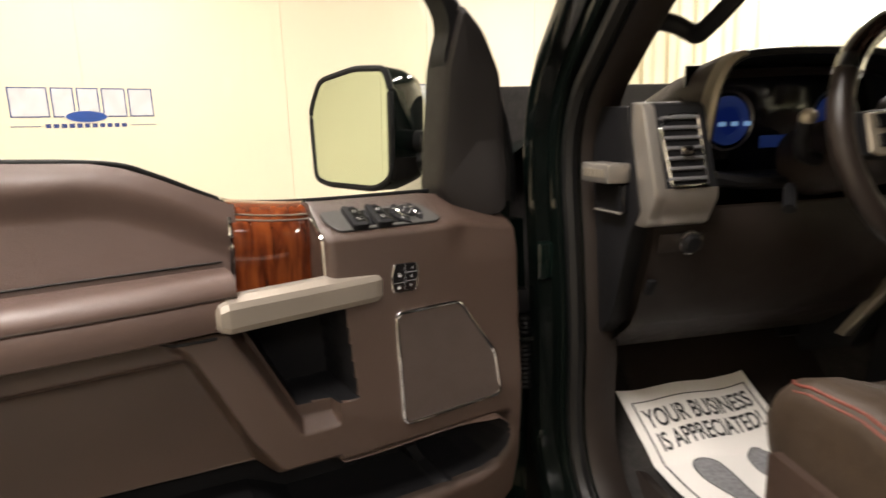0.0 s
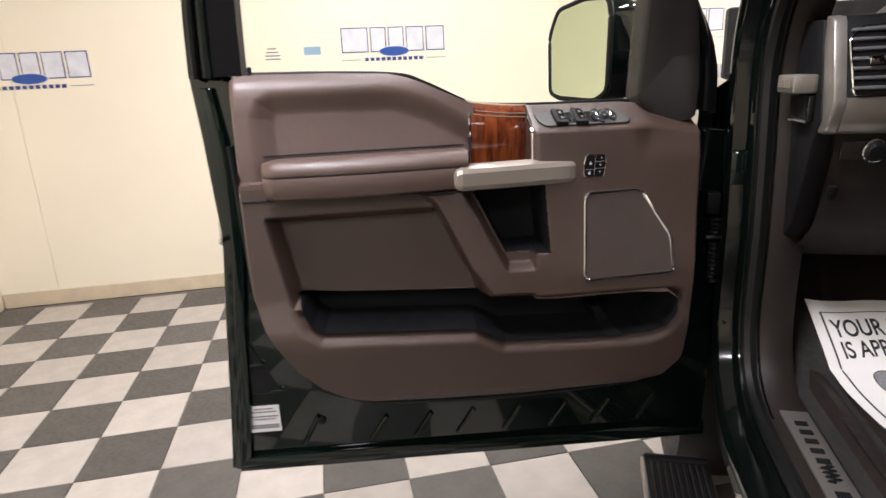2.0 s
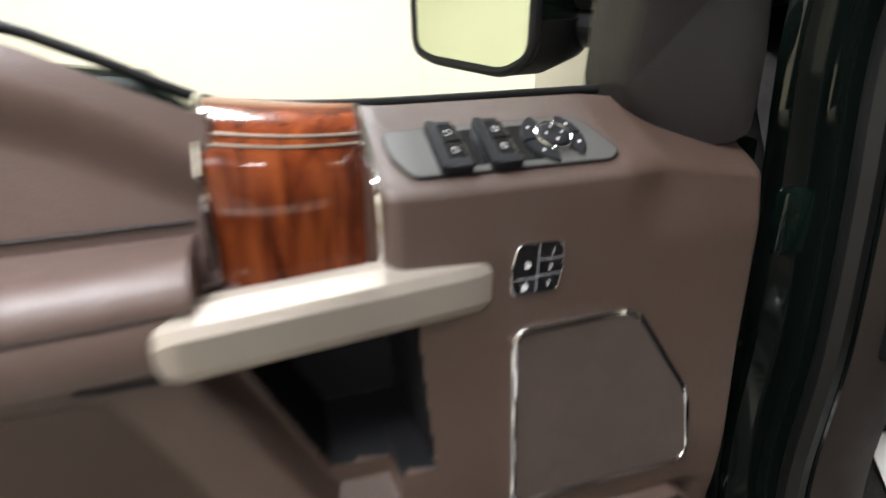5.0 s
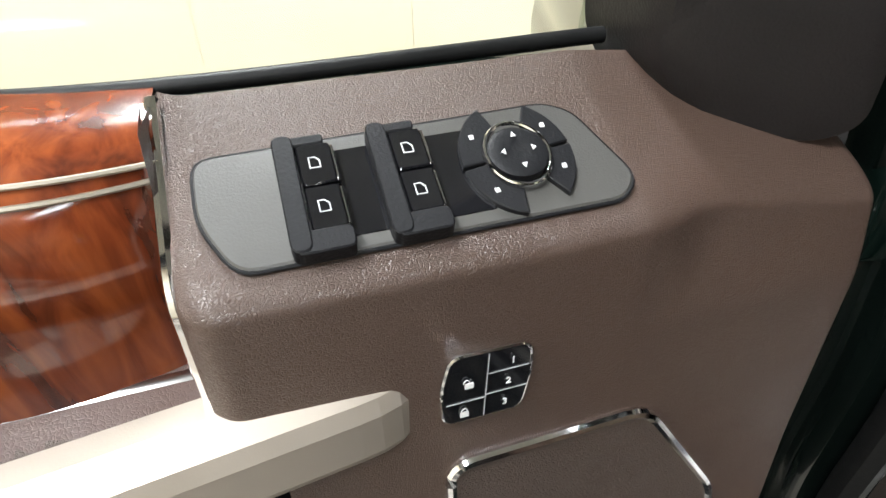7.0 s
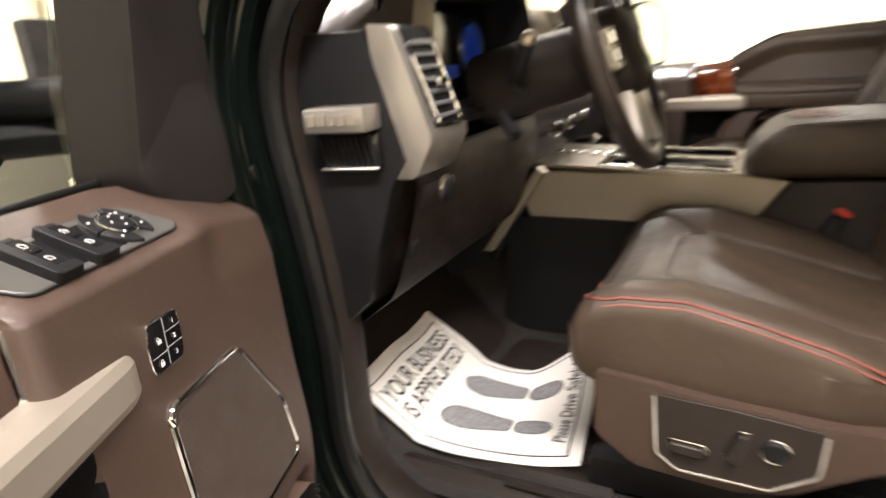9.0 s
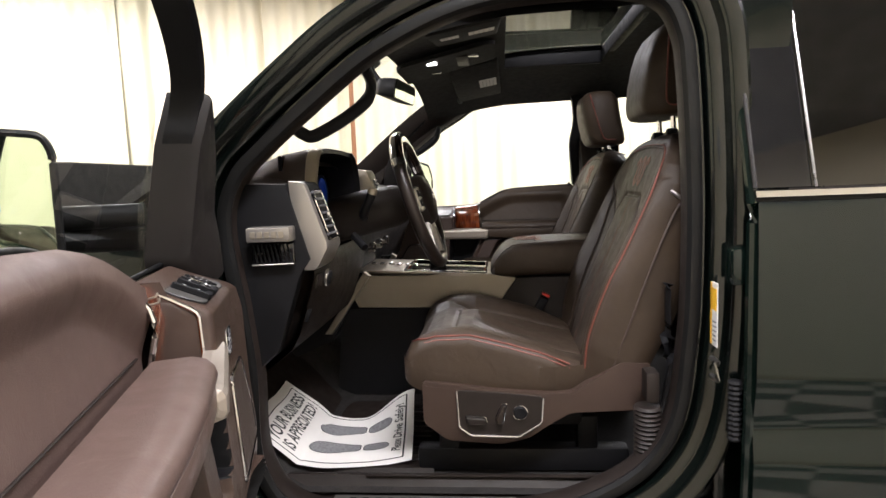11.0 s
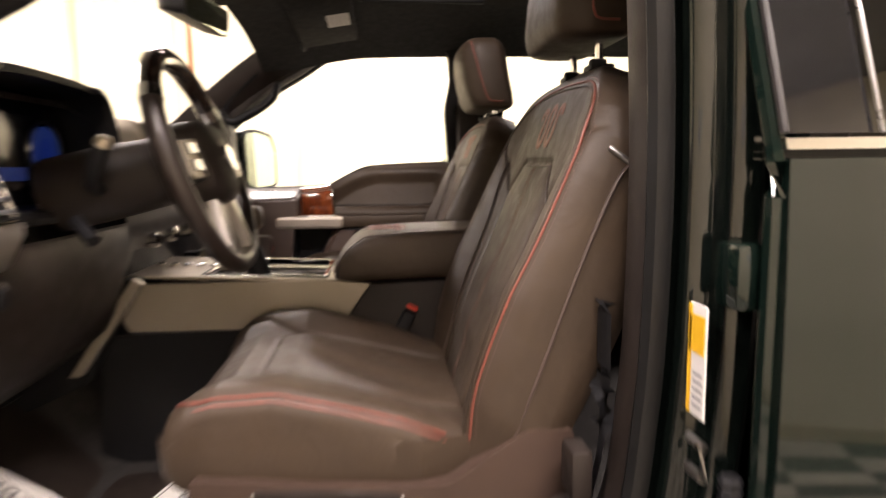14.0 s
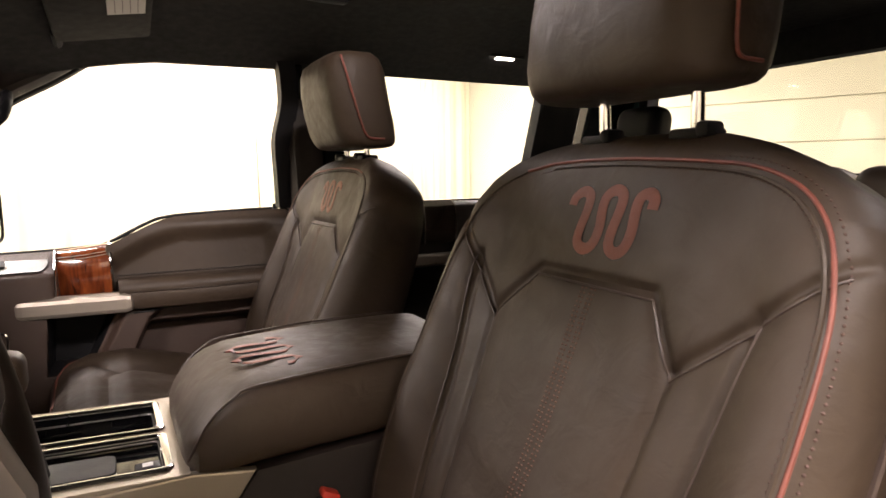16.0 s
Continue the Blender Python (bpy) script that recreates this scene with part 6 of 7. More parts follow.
def back_front(a, h, deep=True):
    """Depth of the backrest's front at lateral a and height h."""
    a, h = np.asarray(a, float), np.asarray(h, float)
    w = HALF(h)
    q = np.clip(np.abs(a) / w, 0, 1)
    bol = np.interp(h, [0, 0.08, 0.22, 0.36, 0.48, 0.54, 0.6], [0.020, 0.030, 0.034, 0.027, 0.017, 0.008, 0.0])
    d = 0.012 + 0.012 * np.cos(np.clip(a / w, -1, 1) * 1.2) + bol * step(q, 0.55, 0.86) + 0.010 * np.exp(-((h - 0.14) / 0.12) ** 2)
    d = d - 0.055 * (1 - np.sqrt(np.clip(1 - np.clip((q - 0.86) / 0.14, 0, 1) ** 2, 0, 1)))
    d = d - 0.05 * (1 - np.sqrt(np.clip(1 - np.clip((h - 0.545) / 0.060, 0, 1) ** 2, 0, 1)))
    if deep:
        for line in BACK_SEAMS:
            dist = line_dist(line, a, h)
            d = d - 0.0045 * np.exp(-(dist / 0.0056) ** 2) - 0.0028 * np.exp(-(dist / 0.020) ** 2)
        d = d + 0.0016 * np.exp(-((a - 0.0) / 0.11) ** 2) * np.sin(h * 70 + 8 * a) * np.exp(-((h - 0.10) / 0.10) ** 2)
    return d


def build_seat(yc, s, label, res):
    seat = thing("front_seat", pose(0.30, yc, 0.735), label, "car seat", "front seats")

    def bp(a, h, d):
        return (PIV[0] + K_.x * h + F_.x * d, yc + s * a, PIV[1] + K_.z * h + F_.z * d)

    def on_back(a, h, c):
        return bp(a, h, float(back_front(np.array([a]), np.array([h]))[0]) + c)
    # backrest: front skin, then round the edge to the back
    hs = np.concatenate([np.linspace(-0.04, 0.54, int(res * 0.85)), 0.54 + 0.064 * np.sin(np.linspace(0.05, 1, int(res * 0.15)) * math.pi / 2)])
    q = np.sin(np.linspace(-1, 1, res) * math.pi / 2 * 0.92) / math.sin(math.pi / 2 * 0.92)
    rows_ = []
    for h in hs:
        w = float(HALF(h))
        a = q * w
        d = back_front(a, np.full_like(a, h))
        row = [bp(x, h, y) for x, y in zip(a, d)]
        thick = -0.10 - 0.02 * math.sin(min(1, max(0, h / 0.5)) * math.pi) + 0.075 * max(0, (h - 0.52) / 0.10) ** 2
        row += [bp(w * f, h, thick * g - 0.03 * (1 - g)) for f, g in ((1.01, 0.35), (1.0, 0.65), (0.95, 0.9), (0.8, 1.0), (0.4, 1.05), (0, 1.07), (-0.4, 1.05), (-0.8, 1.0), (-0.95, 0.9), (-1.0, 0.65), (-1.01, 0.35))]
        rows_.append(row)
    back = part("backrest", grid(rows_, loop_v=True, caps=True), SEAT_LEATHER, seat, "dark brown leather backrest with stitched panels")
    pipe = [(0.246, 0.0), (0.258, 0.15), (0.264, 0.30), (0.264, 0.40), (0.257, 0.455), (0.241, 0.498), (0.212, 0.529), (0.170, 0.548), (0.12, 0.556), (0.0, 0.561), (-0.10, 0.558), (-0.155, 0.548)]
    path_ = smooth_path(pipe, 130)
    def pipe_q(a, h, c):
        return bp(a, h, float(back_front(np.array([a]), np.array([h]), False)[0]) + c)
    part("orange_piping", tube([pipe_q(a, h, 0.0008) for a, h in path_], 0.0020, 8), ORANGE, back, "orange piping")
    part("piping_welt", tube([pipe_q(a * 0.978, h - 0.007 * float(step(np.array(h), 0.42, 0.53)), 0.0) for a, h in path_ if a > -0.11], 0.0022, 6), SEAT_LEATHER, back)
    inb = smooth_path([(-0.240, 0.0), (-0.250, 0.15), (-0.252, 0.30), (-0.249, 0.40), (-0.241, 0.452), (-0.226, 0.494), (-0.198, 0.526), (-0.155, 0.548)], 80)
    part("piping_welt", tube([pipe_q(a, h, 0.0002) for a, h in inb], 0.0018, 6), SEAT_LEATHER, back)
    # stitches: small threads along the welt and down the centre
    def stitches(line, gap, size, mat, off=0.0, name="stitching"):
        line = np.asarray(line)
        seg = np.linalg.norm(np.diff(line, axis=0), axis=1)
        cum = np.concatenate([[0], np.cumsum(seg)])
        vs, fs = [], []
        for sft in np.arange(gap, cum[-1] - gap, gap):
            p0 = np.array([np.interp(sft, cum, line[:, 0]), np.interp(sft, cum, line[:, 1])])
            p1 = np.array([np.interp(sft + gap * 0.62, cum, line[:, 0]), np.interp(sft + gap * 0.62, cum, line[:, 1])])
            t_ = (p1 - p0) / (np.linalg.norm(p1 - p0) + 1e-9)
            n_ = np.array([-t_[1], t_[0]])
            p0, p1 = p0 + n_ * off, p1 + n_ * off
            base = len(vs)
            pa, pb = (p0 + p1) / 2 + n_ * size, (p0 + p1) / 2 - n_ * size
            vs += [on_back(*p0, 0.0003), on_back(*pa, 0.0006), on_back(*p1, 0.0003), on_back(*pb, 0.0006), on_back(*((p0 + p1) / 2), 0.0016)]
            fs += [(base, base + 1, base + 4), (base + 1, base + 2, base + 4), (base + 2, base + 3, base + 4), (base + 3, base, base + 4)]
        ob = part(name, raw(vs, fs), mat, back, smooth=False)
        tagged(ob, kind="stuff")
        return ob
    wl = np.array([(a * 0.972 if h > 0.2 else a - 0.0075, h - 0.009 * float(step(np.array(h), 0.42, 0.53))) for a, h in path_])
    stitches(wl, 0.0062, 0.0013, WELT)
    stitches(np.array([(a * 1.026, h + 0.006 * float(step(np.array(h), 0.42, 0.53))) for a, h in path_ if a > 0.10]), 0.0062, 0.0011, WELT)
    for off in (-0.0095, -0.0040, 0.0040, 0.0095):
        stitches(np.array([(0.012 + off, 0.422), (0.004 + off, 0.20), (-0.002 + off, 0.0)]), 0.0054, 0.0018, STITCH)
    stitches(np.array([(a * 0.96, h) for a, h in inb]), 0.0062, 0.0012, WELT)
    # pale piping where panels meet
    for line in [BACK_SEAMS[0]] + BACK_SEAMS[3:]:
        part("panel_piping", tube([on_back(a + (0.007 if a > 0 else -0.007), h - 0.003, 0.0006) for a, h in smooth_path(line, 12 * len(line))] if len(line) == 3 else [on_back(a, h - 0.0085, 0.0006) for k in range(len(line) - 1) for a, h in [(line[k][0] + (line[k + 1][0] - line[k][0]) * t, line[k][1] + (line[k + 1][1] - line[k][1]) * t) for t in np.linspace(0, 0.97, 16)]], 0.0014, 6), PIPING, back)
    ribbon(lambda a, b, c: on_back(a + 0.008, b + 0.490, c), 0.112, 0.070, 0.0068, RUST, back)
    # release loop and lever on the outer shoulder
    part("shoulder_lever", tube([bp(0.284, 0.448, 0.004), bp(0.294, 0.440, -0.016), bp(0.295, 0.436, -0.040)], 0.0042, 8), STEEL, seat, "bright shoulder lever")
    part("side_seam", tube(smooth_path([bp(float(HALF(h)) * 1.006, h, d) for h, d in ((0.02, -0.022), (0.15, -0.018), (0.30, -0.015), (0.40, -0.018), (0.435, -0.028), (0.445, -0.045))], 40), 0.003, 6), PIPING, back)
    # headrest and posts
    drop, lean_back, squat = (0.0, 0.10, 1.0) if s > 0 else (0.026, -0.24, 0.92)
    hr = []
    for zf, fx, fy, xo in ((-0.024, 0.30, 0.60, 0.0), (-0.023, 0.62, 0.84, 0.0), (-0.020, 0.78, 0.92, 0.0), (-0.013, 0.88, 0.96, 0.0), (-0.002, 0.945, 0.982, 0.0), (0.017, 0.985, 0.996, 0.001), (0.045, 1.0, 1.0, 0.0), (0.07, 1.0, 1.0, 0.0), (0.12, 0.99, 0.995, -0.004), (0.16, 0.95, 0.985, -0.010), (0.185, 0.84, 0.95, -0.014), (0.200, 0.62, 0.85, -0.018), (0.206, 0.25, 0.60, -0.02)):
        zf = zf * squat
        sec_ = rounded([(0.074, -0.075), (0.068, -0.118), (0.030, -0.145), (-0.055, -0.143), (-0.070, -0.11), (-0.072, 0.11), (-0.055, 0.143), (0.030, 0.145), (0.068, 0.118), (0.074, 0.075)], 0.018, 3)
        hr.append([(-0.006 + xo + a * fx - zf * lean_back, yc + s * (b * 0.95 - 0.010) * fy, 1.624 - drop + zf) for a, b in sec_])
    head = part("headrest", grid(hr, loop_v=True, caps=True), SEAT_LEATHER, seat, "dark brown leather headrest")
    hp = smooth_path([(0.006, 0.1225, 1.809), (0.008, 0.1275, 1.782), (0.012, 0.1296, 1.712), (0.014, 0.1298, 1.656), (0.012, 0.1288, 1.632), (0.002, 0.1270, 1.622), (-0.030, 0.1262, 1.6205)], 48)
    hp = [(x - (z - 1.624) * squat * (lean_back - 0.10), b, 1.624 - drop + (z - 1.624) * squat) for x, b, z in hp]
    part("headrest_piping", tube([(x, yc + s * (b + 0.0005), z) for x, b, z in hp], 0.0022, 8), ORANGE, head, "orange piping")
    part("headrest_piping", tube([(x, yc - s * (b + 0.0200), z) for x, b, z in hp], 0.0026, 8), ORANGE, head, "orange piping")
    for a in (-0.066, 0.066):
        part("headrest_post", tube([(-0.016, yc + s * a, 1.672), (-0.022, yc + s * a, 1.53)], 0.007, 12), CHROME, seat, "chrome headrest post")
        part("post_guide", join(box((0.040, 0.042, 0.012), (-0.020, yc + s * a, 1.556), 0.004, 2), box((0.028, 0.016, 0.016), (-0.010, yc + s * (a + 0.022), 1.560), 0.005, 2)), BLACK, seat, "black post guide")
    # cushion
    xs_ = np.concatenate([np.linspace(0.225, 0.58, int(res * 0.6)), 0.58 + 0.078 * np.sin(np.linspace(0.03, 1, int(res * 0.25)) * math.pi / 2)])
    def cush_top(x, a):
        qq = np.clip(np.abs(a) / 0.262, 0, 1)
        z = np.interp(x, [0.22, 0.30, 0.40, 0.50, 0.58, 0.62, 0.645, 0.658], [1.012, 1.030, 1.060, 1.085, 1.082, 1.066, 1.045, 1.02])
        z = z + 0.022 * step(qq, 0.45, 0.80) * step(x, 0.2, 0.34) - 0.012 * np.exp(-(a / 0.12) ** 2) * np.exp(-((x - 0.40) / 0.10) ** 2)
        z = z - 0.040 * (1 - np.sqrt(np.clip(1 - np.clip((qq - 0.86) / 0.14, 0, 1) ** 2, 0, 1)))
        for line in ([(0.24, -0.135), (0.515, -0.130), (0.545, -0.10), (0.545, 0.10), (0.515, 0.130), (0.24, 0.135)], [(0.515, -0.13), (0.58, -0.185), (0.62, -0.20)], [(0.515, 0.13), (0.58, 0.185), (0.62, 0.20)]):
            dist = line_dist(line, x, a)
            z = z - 0.005 * np.exp(-(dist / 0.005) ** 2) - 0.003 * np.exp(-(dist / 0.018) ** 2)
        z = z + 0.0025 * np.sin(a * 60 + x * 25) * np.exp(-((x - 0.42) / 0.12) ** 2) * np.exp(-(a / 0.16) ** 2)
        return z
    rows_ = []
    for x in xs_:
        k = math.sqrt(max(0.0, 1 - (max(0, x - 0.58) / 0.0785) ** 2))
        w = 0.262 * (0.90 + 0.10 * k) - 0.02 * max(0, (0.30 - x) / 0.08)
        a = q * w
        zt = cush_top(np.full_like(a, x), a * 0.262 / w)
        zb = 0.955 + 0.035 * (1 - k)
        row = [(x, yc + s * b, z) for b, z in zip(a, zt)]
        row += [(x, yc + s * w * f, zb + (z_ - 0.955)) for f, z_ in ((1.008, 1.02), (1.008, 0.985), (0.99, 0.960), (0.9, 0.952), (0, 0.95), (-0.9, 0.952), (-0.99, 0.960), (-1.008, 0.985), (-1.008, 1.02))]
        rows_.append(row)
    cush = part("cushion", grid(rows_, loop_v=True, caps=True), SEAT_LEATHER, seat, "dark brown leather cushion with worn creases")
    cp = []
    for x, qq in smooth_path([(0.648, 0.25), (0.647, 0.60), (0.641, 0.80), (0.626, 0.90), (0.60, 0.945), (0.55, 0.955), (0.45, 0.955), (0.35, 0.955), (0.265, 0.95)], 60):
        k = math.sqrt(max(0.0, 1 - (max(0, x - 0.58) / 0.0785) ** 2))
        cp.append((x, qq * 0.262 * (0.90 + 0.10 * k), float(cush_top(np.array([x]), np.array([qq * 0.262]))[0])))
    part("orange_piping", tube([(x, yc + s * (a + 0.001), z + 0.0005) for x, a, z in cp], 0.0022, 8), ORANGE, cush, "orange piping")
    part("piping_welt", tube([(x + 0.004 * (a < 0.2), yc + s * (a + 0.0055), z - 0.008) for x, a, z in cp], 0.0020, 6), ORANGE, cush)
    # base and side shield
    part("seat_frame", box((0.34, 0.44, 0.10), (0.40, yc, 0.905), 0.02), BLACK, seat, "black seat frame")
    for b in (-0.19, 0.19):
        part("seat_rail", box((0.52, 0.05, 0.06), (0.38, yc + b, 0.77), 0.01), BLACK, seat, "black seat rail")
        part("seat_leg", box((0.05, 0.04, 0.10), (0.56, yc + b, 0.83), 0.008), BLACK, seat)
        part("seat_leg", box((0.05, 0.04, 0.10), (0.22, yc + b, 0.83), 0.008), BLACK, seat)
    sh = rounded([(0.612, 0.992), (0.612, 0.892), (0.556, 0.846), (0.428, 0.836), (0.365, 0.852), (0.330, 0.878), (0.268, 0.915), (0.205, 0.918), (0.098, 0.922), (0.085, 1.03), (0.150, 1.035), (0.192, 1.008), (0.262, 0.962), (0.330, 0.962), (0.45, 0.972), (0.53, 0.984)], 0.012, 4)
    shield = part("side_shield", prism(sh, 0.0, 1.0, lambda a, b, c: (a, yc + s * (0.245 + 0.033 * c * (1 - 0.25 * float(step(np.array(0.875 - b), 0.0, 0.05)))), b), 0.010 / 1.0 * 0.9, 3), SEAT_PLASTIC, seat, "brown plastic seat side shield")
    plate_o = rounded([(0.531, 0.972), (0.527, 0.885), (0.500, 0.862), (0.385, 0.858), (0.335, 0.893), (0.330, 0.955), (0.43, 0.966)], 0.010, 4)
    SHY = 0.279
    plate = part("switch_plate", prism([(a, b) for a, b in plate_o], -0.004, 0.002, lambda a, b, c: (a, yc + s * (SHY + c), b), 0.0008, 1), DARK_TRIM, seat, "dark switch plate with chrome edge")
    rim = [(0.531, 0.970), (0.5275, 0.888), (0.5245, 0.880), (0.503, 0.8635), (0.495, 0.861), (0.392, 0.858), (0.384, 0.860), (0.338, 0.890), (0.334, 0.897), (0.330, 0.952)]
    part("chrome_edge", tube([(a, yc + s * (SHY + 0.002), b) for a, b in rim], 0.0028, 8, flat=0.8, up=(0, 1, 0)), CHROME, plate, "chrome edge")
    def pl(a, b, c):
        return (a, yc + s * (SHY + 0.002 + c), b)
    part("seat_slide_switch", prism(rounded([(0.510, 0.908), (0.466, 0.905), (0.463, 0.893), (0.472, 0.890), (0.505, 0.892)], 0.004, 3), 0, 0.010, pl, 0.002, 1), DARK_TRIM, plate)
    part("switch_rim", tube([pl(a, b, 0.002) for a, b in rounded([(0.512, 0.910), (0.464, 0.907), (0.461, 0.892), (0.472, 0.888), (0.506, 0.890)], 0.004, 3)], 0.0011, 6, closed=True), CHROME, plate)
    part("recline_switch", prism(rounded([(0.425, 0.937), (0.416, 0.937), (0.425, 0.893), (0.436, 0.893), (0.440, 0.905)], 0.003, 3), 0, 0.011, pl, 0.002, 1), DARK_TRIM, plate)
    part("switch_rim", tube([pl(a, b, 0.002) for a, b in rounded([(0.427, 0.939), (0.414, 0.939), (0.424, 0.891), (0.437, 0.891), (0.442, 0.905)], 0.003, 3)], 0.0011, 6, closed=True), CHROME, plate)
    part("lumbar_dial", lathe([(0.0155, 0), (0.0155, 0.004), (0.012, 0.007), (0.004, 0.006)], pl(0.384, 0.918, 0), (0, s, 0), 28), BLACK, plate, "round lumbar switch")
    part("dial_rim", tube([pl(0.384 + 0.0168 * math.cos(t), 0.918 + 0.0168 * math.sin(t), 0.002) for t in np.linspace(0, 2 * math.pi, 33)[:-1]], 0.0013, 6, closed=True), CHROME, plate)
    # buckle
    part("belt_buckle", box((0.028, 0.030, 0.085), (0.305, yc - s * 0.262, 1.045), 0.006, 2, turn=(0, -28, 0)), BLACK, seat, "black belt buckle")
    part("buckle_button", box((0.026, 0.022, 0.010), (0.281, yc - s * 0.262, 1.0905), 0.003, 2, turn=(0, -28, 0)), RED, seat, "red buckle button")
    return seat


build_seat(0.465, 1, "dark brown leather driver's seat with orange piping", 230)
build_seat(-0.435, -1, "dark brown leather passenger seat with orange piping", 80)
# rear bench
bench = thing("rear_bench", pose(-0.9, 0, 0.74), "black leather rear bench seat", "car seat")
part("bench_cushion", box((0.55, 1.46, 0.20), (-0.72, 0, 1.00), 0.05, 4), SEAT_LEATHER, bench)
for y, w in ((-0.44, 0.56), (0.0, 0.30), (0.44, 0.56)):
    part("bench_back", box((0.16, w, 0.54), (-1.05, y, 1.25), 0.05, 4, turn=(0, -12, 0)), SEAT_LEATHER, bench)
for y, hz in ((-0.53, 1.655), (0.42, 1.54)):
    part("bench_headrest", box((0.10, 0.19, 0.14), (-1.09, y, hz), 0.04, 4, turn=(0, -8, 0)), BLACK, bench, "black rear headrest")
    for d in (-0.05, 0.05):
        part("headrest_post", tube([(-1.09, y + d, hz - 0.18), (-1.09, y + d, hz - 0.05)], 0.006, 8), CHROME, bench)

# ---- overhead ----
rv = thing("rear_view_mirror", pose(0.78, -0.02, 1.80), "black rear view mirror on a stalk", "mirror")
sec_ = rounded([(-0.125, -0.030), (0.125, -0.030), (0.132, 0.0), (0.120, 0.034), (-0.120, 0.034), (-0.132, 0.0)], 0.014, 4)


def rvp(a, b, c):
    q_ = pose(0.742, -0.02, 1.772, 0, -11, -7) @ Vector((-c, a, b))
    return tuple(q_)


part("housing", grid([[rvp(a * f, b * f, c) for a, b in sec_] for c, f in ((0.004, 0.95), (0.006, 1.0), (-0.015, 1.0), (-0.045, 0.94), (-0.065, 0.80), (-0.075, 0.5), (-0.078, 0.1))], loop_v=True, caps=True), BLACK, rv)
part("mirror_glass", prism([(a * 0.93, b * 0.90) for a, b in sec_], 0.005, 0.0075, rvp), MIRROR, rv, smooth=False)
part("stalk", tube([(0.80, -0.02, 1.785), (0.84, -0.02, 1.835), (0.86, -0.02, 1.87)], 0.012, 10), BLACK, rv)
part("sensor_cover", box((0.07, 0.08, 0.03), (0.855, -0.02, 1.875), 0.012, 3, turn=(0, 35, 0)), BLACK, rv)
oc_ = thing("overhead_console", pose(0.56, 0, 1.87), "black overhead console with lit map lamps", "overhead console")
part("body", prism(rounded([(0.42, -0.13), (0.74, -0.15), (0.74, 0.15), (0.42, 0.13)], 0.03, 4), -1.0, 0.0, lambda a, b, c: (a, b, 1.905 - 0.085 * max(0, (a - 0.25) / 0.5) ** 2 + 0.012 * c + 0.008), 0.0), HEADLINER, oc_, smooth=False)
for y, m_ in ((0.085, LAMP), (-0.085, SCREEN)):
    part("map_lamp", box((0.045, 0.032, 0.008), (0.635, y, 1.846), 0.004), m_, oc_, "lit map lamp" if y > 0 else "unlit map lamp")
part("sunroof_switch", box((0.05, 0.045, 0.012), (0.50, 0.03, 1.878), 0.004), GLOSS_BLACK, oc_)
part("glasses_bin", box((0.10, 0.16, 0.010), (0.56, 0.0, 1.868), 0.004), DARK_TRIM, oc_)
for s in (1, -1):
    vis = thing("sun_visor", pose(0.50, s * 0.42, 1.85), "black folded sun visor with a white label", "sun visor", "sun visors")
    vm = pose(0.50, s * 0.415, 1.862, s * -9, 9, 0)
    part("panel", box((0.19, 0.42, 0.018), bevel=0.008, seg=3, m=vm), HEADLINER, vis)
    for x_, dx_, dy_ in ((-0.045, 0.070, 0.090), (0.042, 0.050, 0.075))[:2 if s > 0 else 1]:
        lb_ = part("warning_label", box((dx_, dy_, 0.0012), m=vm @ pose(x_, s * 0.02, -0.0098)), LABEL_WHITE, vis, "white printed label", smooth=False)
        for k in range(4):
            part("print_bar", box((0.0016, dy_ * 0.8, 0.0005), m=vm @ pose(x_ + dx_ * (0.2 * k - 0.3), s * 0.02, -0.0106)), GREY_INK, lb_, smooth=False)
    part("visor_pivot", tube([(0.585, s * 0.60, 1.825), (0.585, s * 0.66, 1.812)], 0.010, 8), BLACK, vis)
    dl = thing("dome_lamp", pose(-0.585, s * 0.63, 1.86), "small lit dome lamp in the headliner", "dome lamp", "dome lamps")
    part("bezel", box((0.12, 0.06, 0.010), (-0.585, s * 0.63, 1.872), 0.004, turn=(s * 10, 0, 0)), BLACK, dl)
    part("lens", box((0.06, 0.035, 0.008), (-0.585, s * 0.63, 1.864), 0.003, turn=(s * 10, 0, 0)), LAMP, dl, "lit lens")

# ---- mats ----
mat_ = thing("floor_mat", pose(0.9, 0.45, 0.735), "dark brown rubber floor mat under paper", "floor mat")


def floor_z(x):
    return 0.735 + 1.15 * max(0.0, x - 0.945) ** 1.04


mrows = []
for x in np.linspace(0.60, 1.16, 30):
    mrows.append([(x, y, floor_z(x) + dz) for y, dz in ((0.115, 0.001), (0.12, 0.010), (0.13, 0.013), (0.14, 0.009), (0.40, 0.008), (0.655, 0.009), (0.668, 0.014), (0.68, 0.012), (0.688, 0.001))])
part("mat_sheet", grid(mrows), DARK_TRIM, mat_)
for k in range(14):
    part("mat_rib", tube([(0.63, 0.16 + 0.036 * k, 0.745), (0.82, 0.16 + 0.036 * k, 0.745)], 0.003, 6), DARK_TRIM, mat_)
paper = thing("paper_mat", pose(0.95, 0.42, 0.745), "white printed paper floor mat with two shoe prints", "paper mat")
PX0, PX1, PY0, PY1 = 0.660, 1.055, 0.330, 0.648


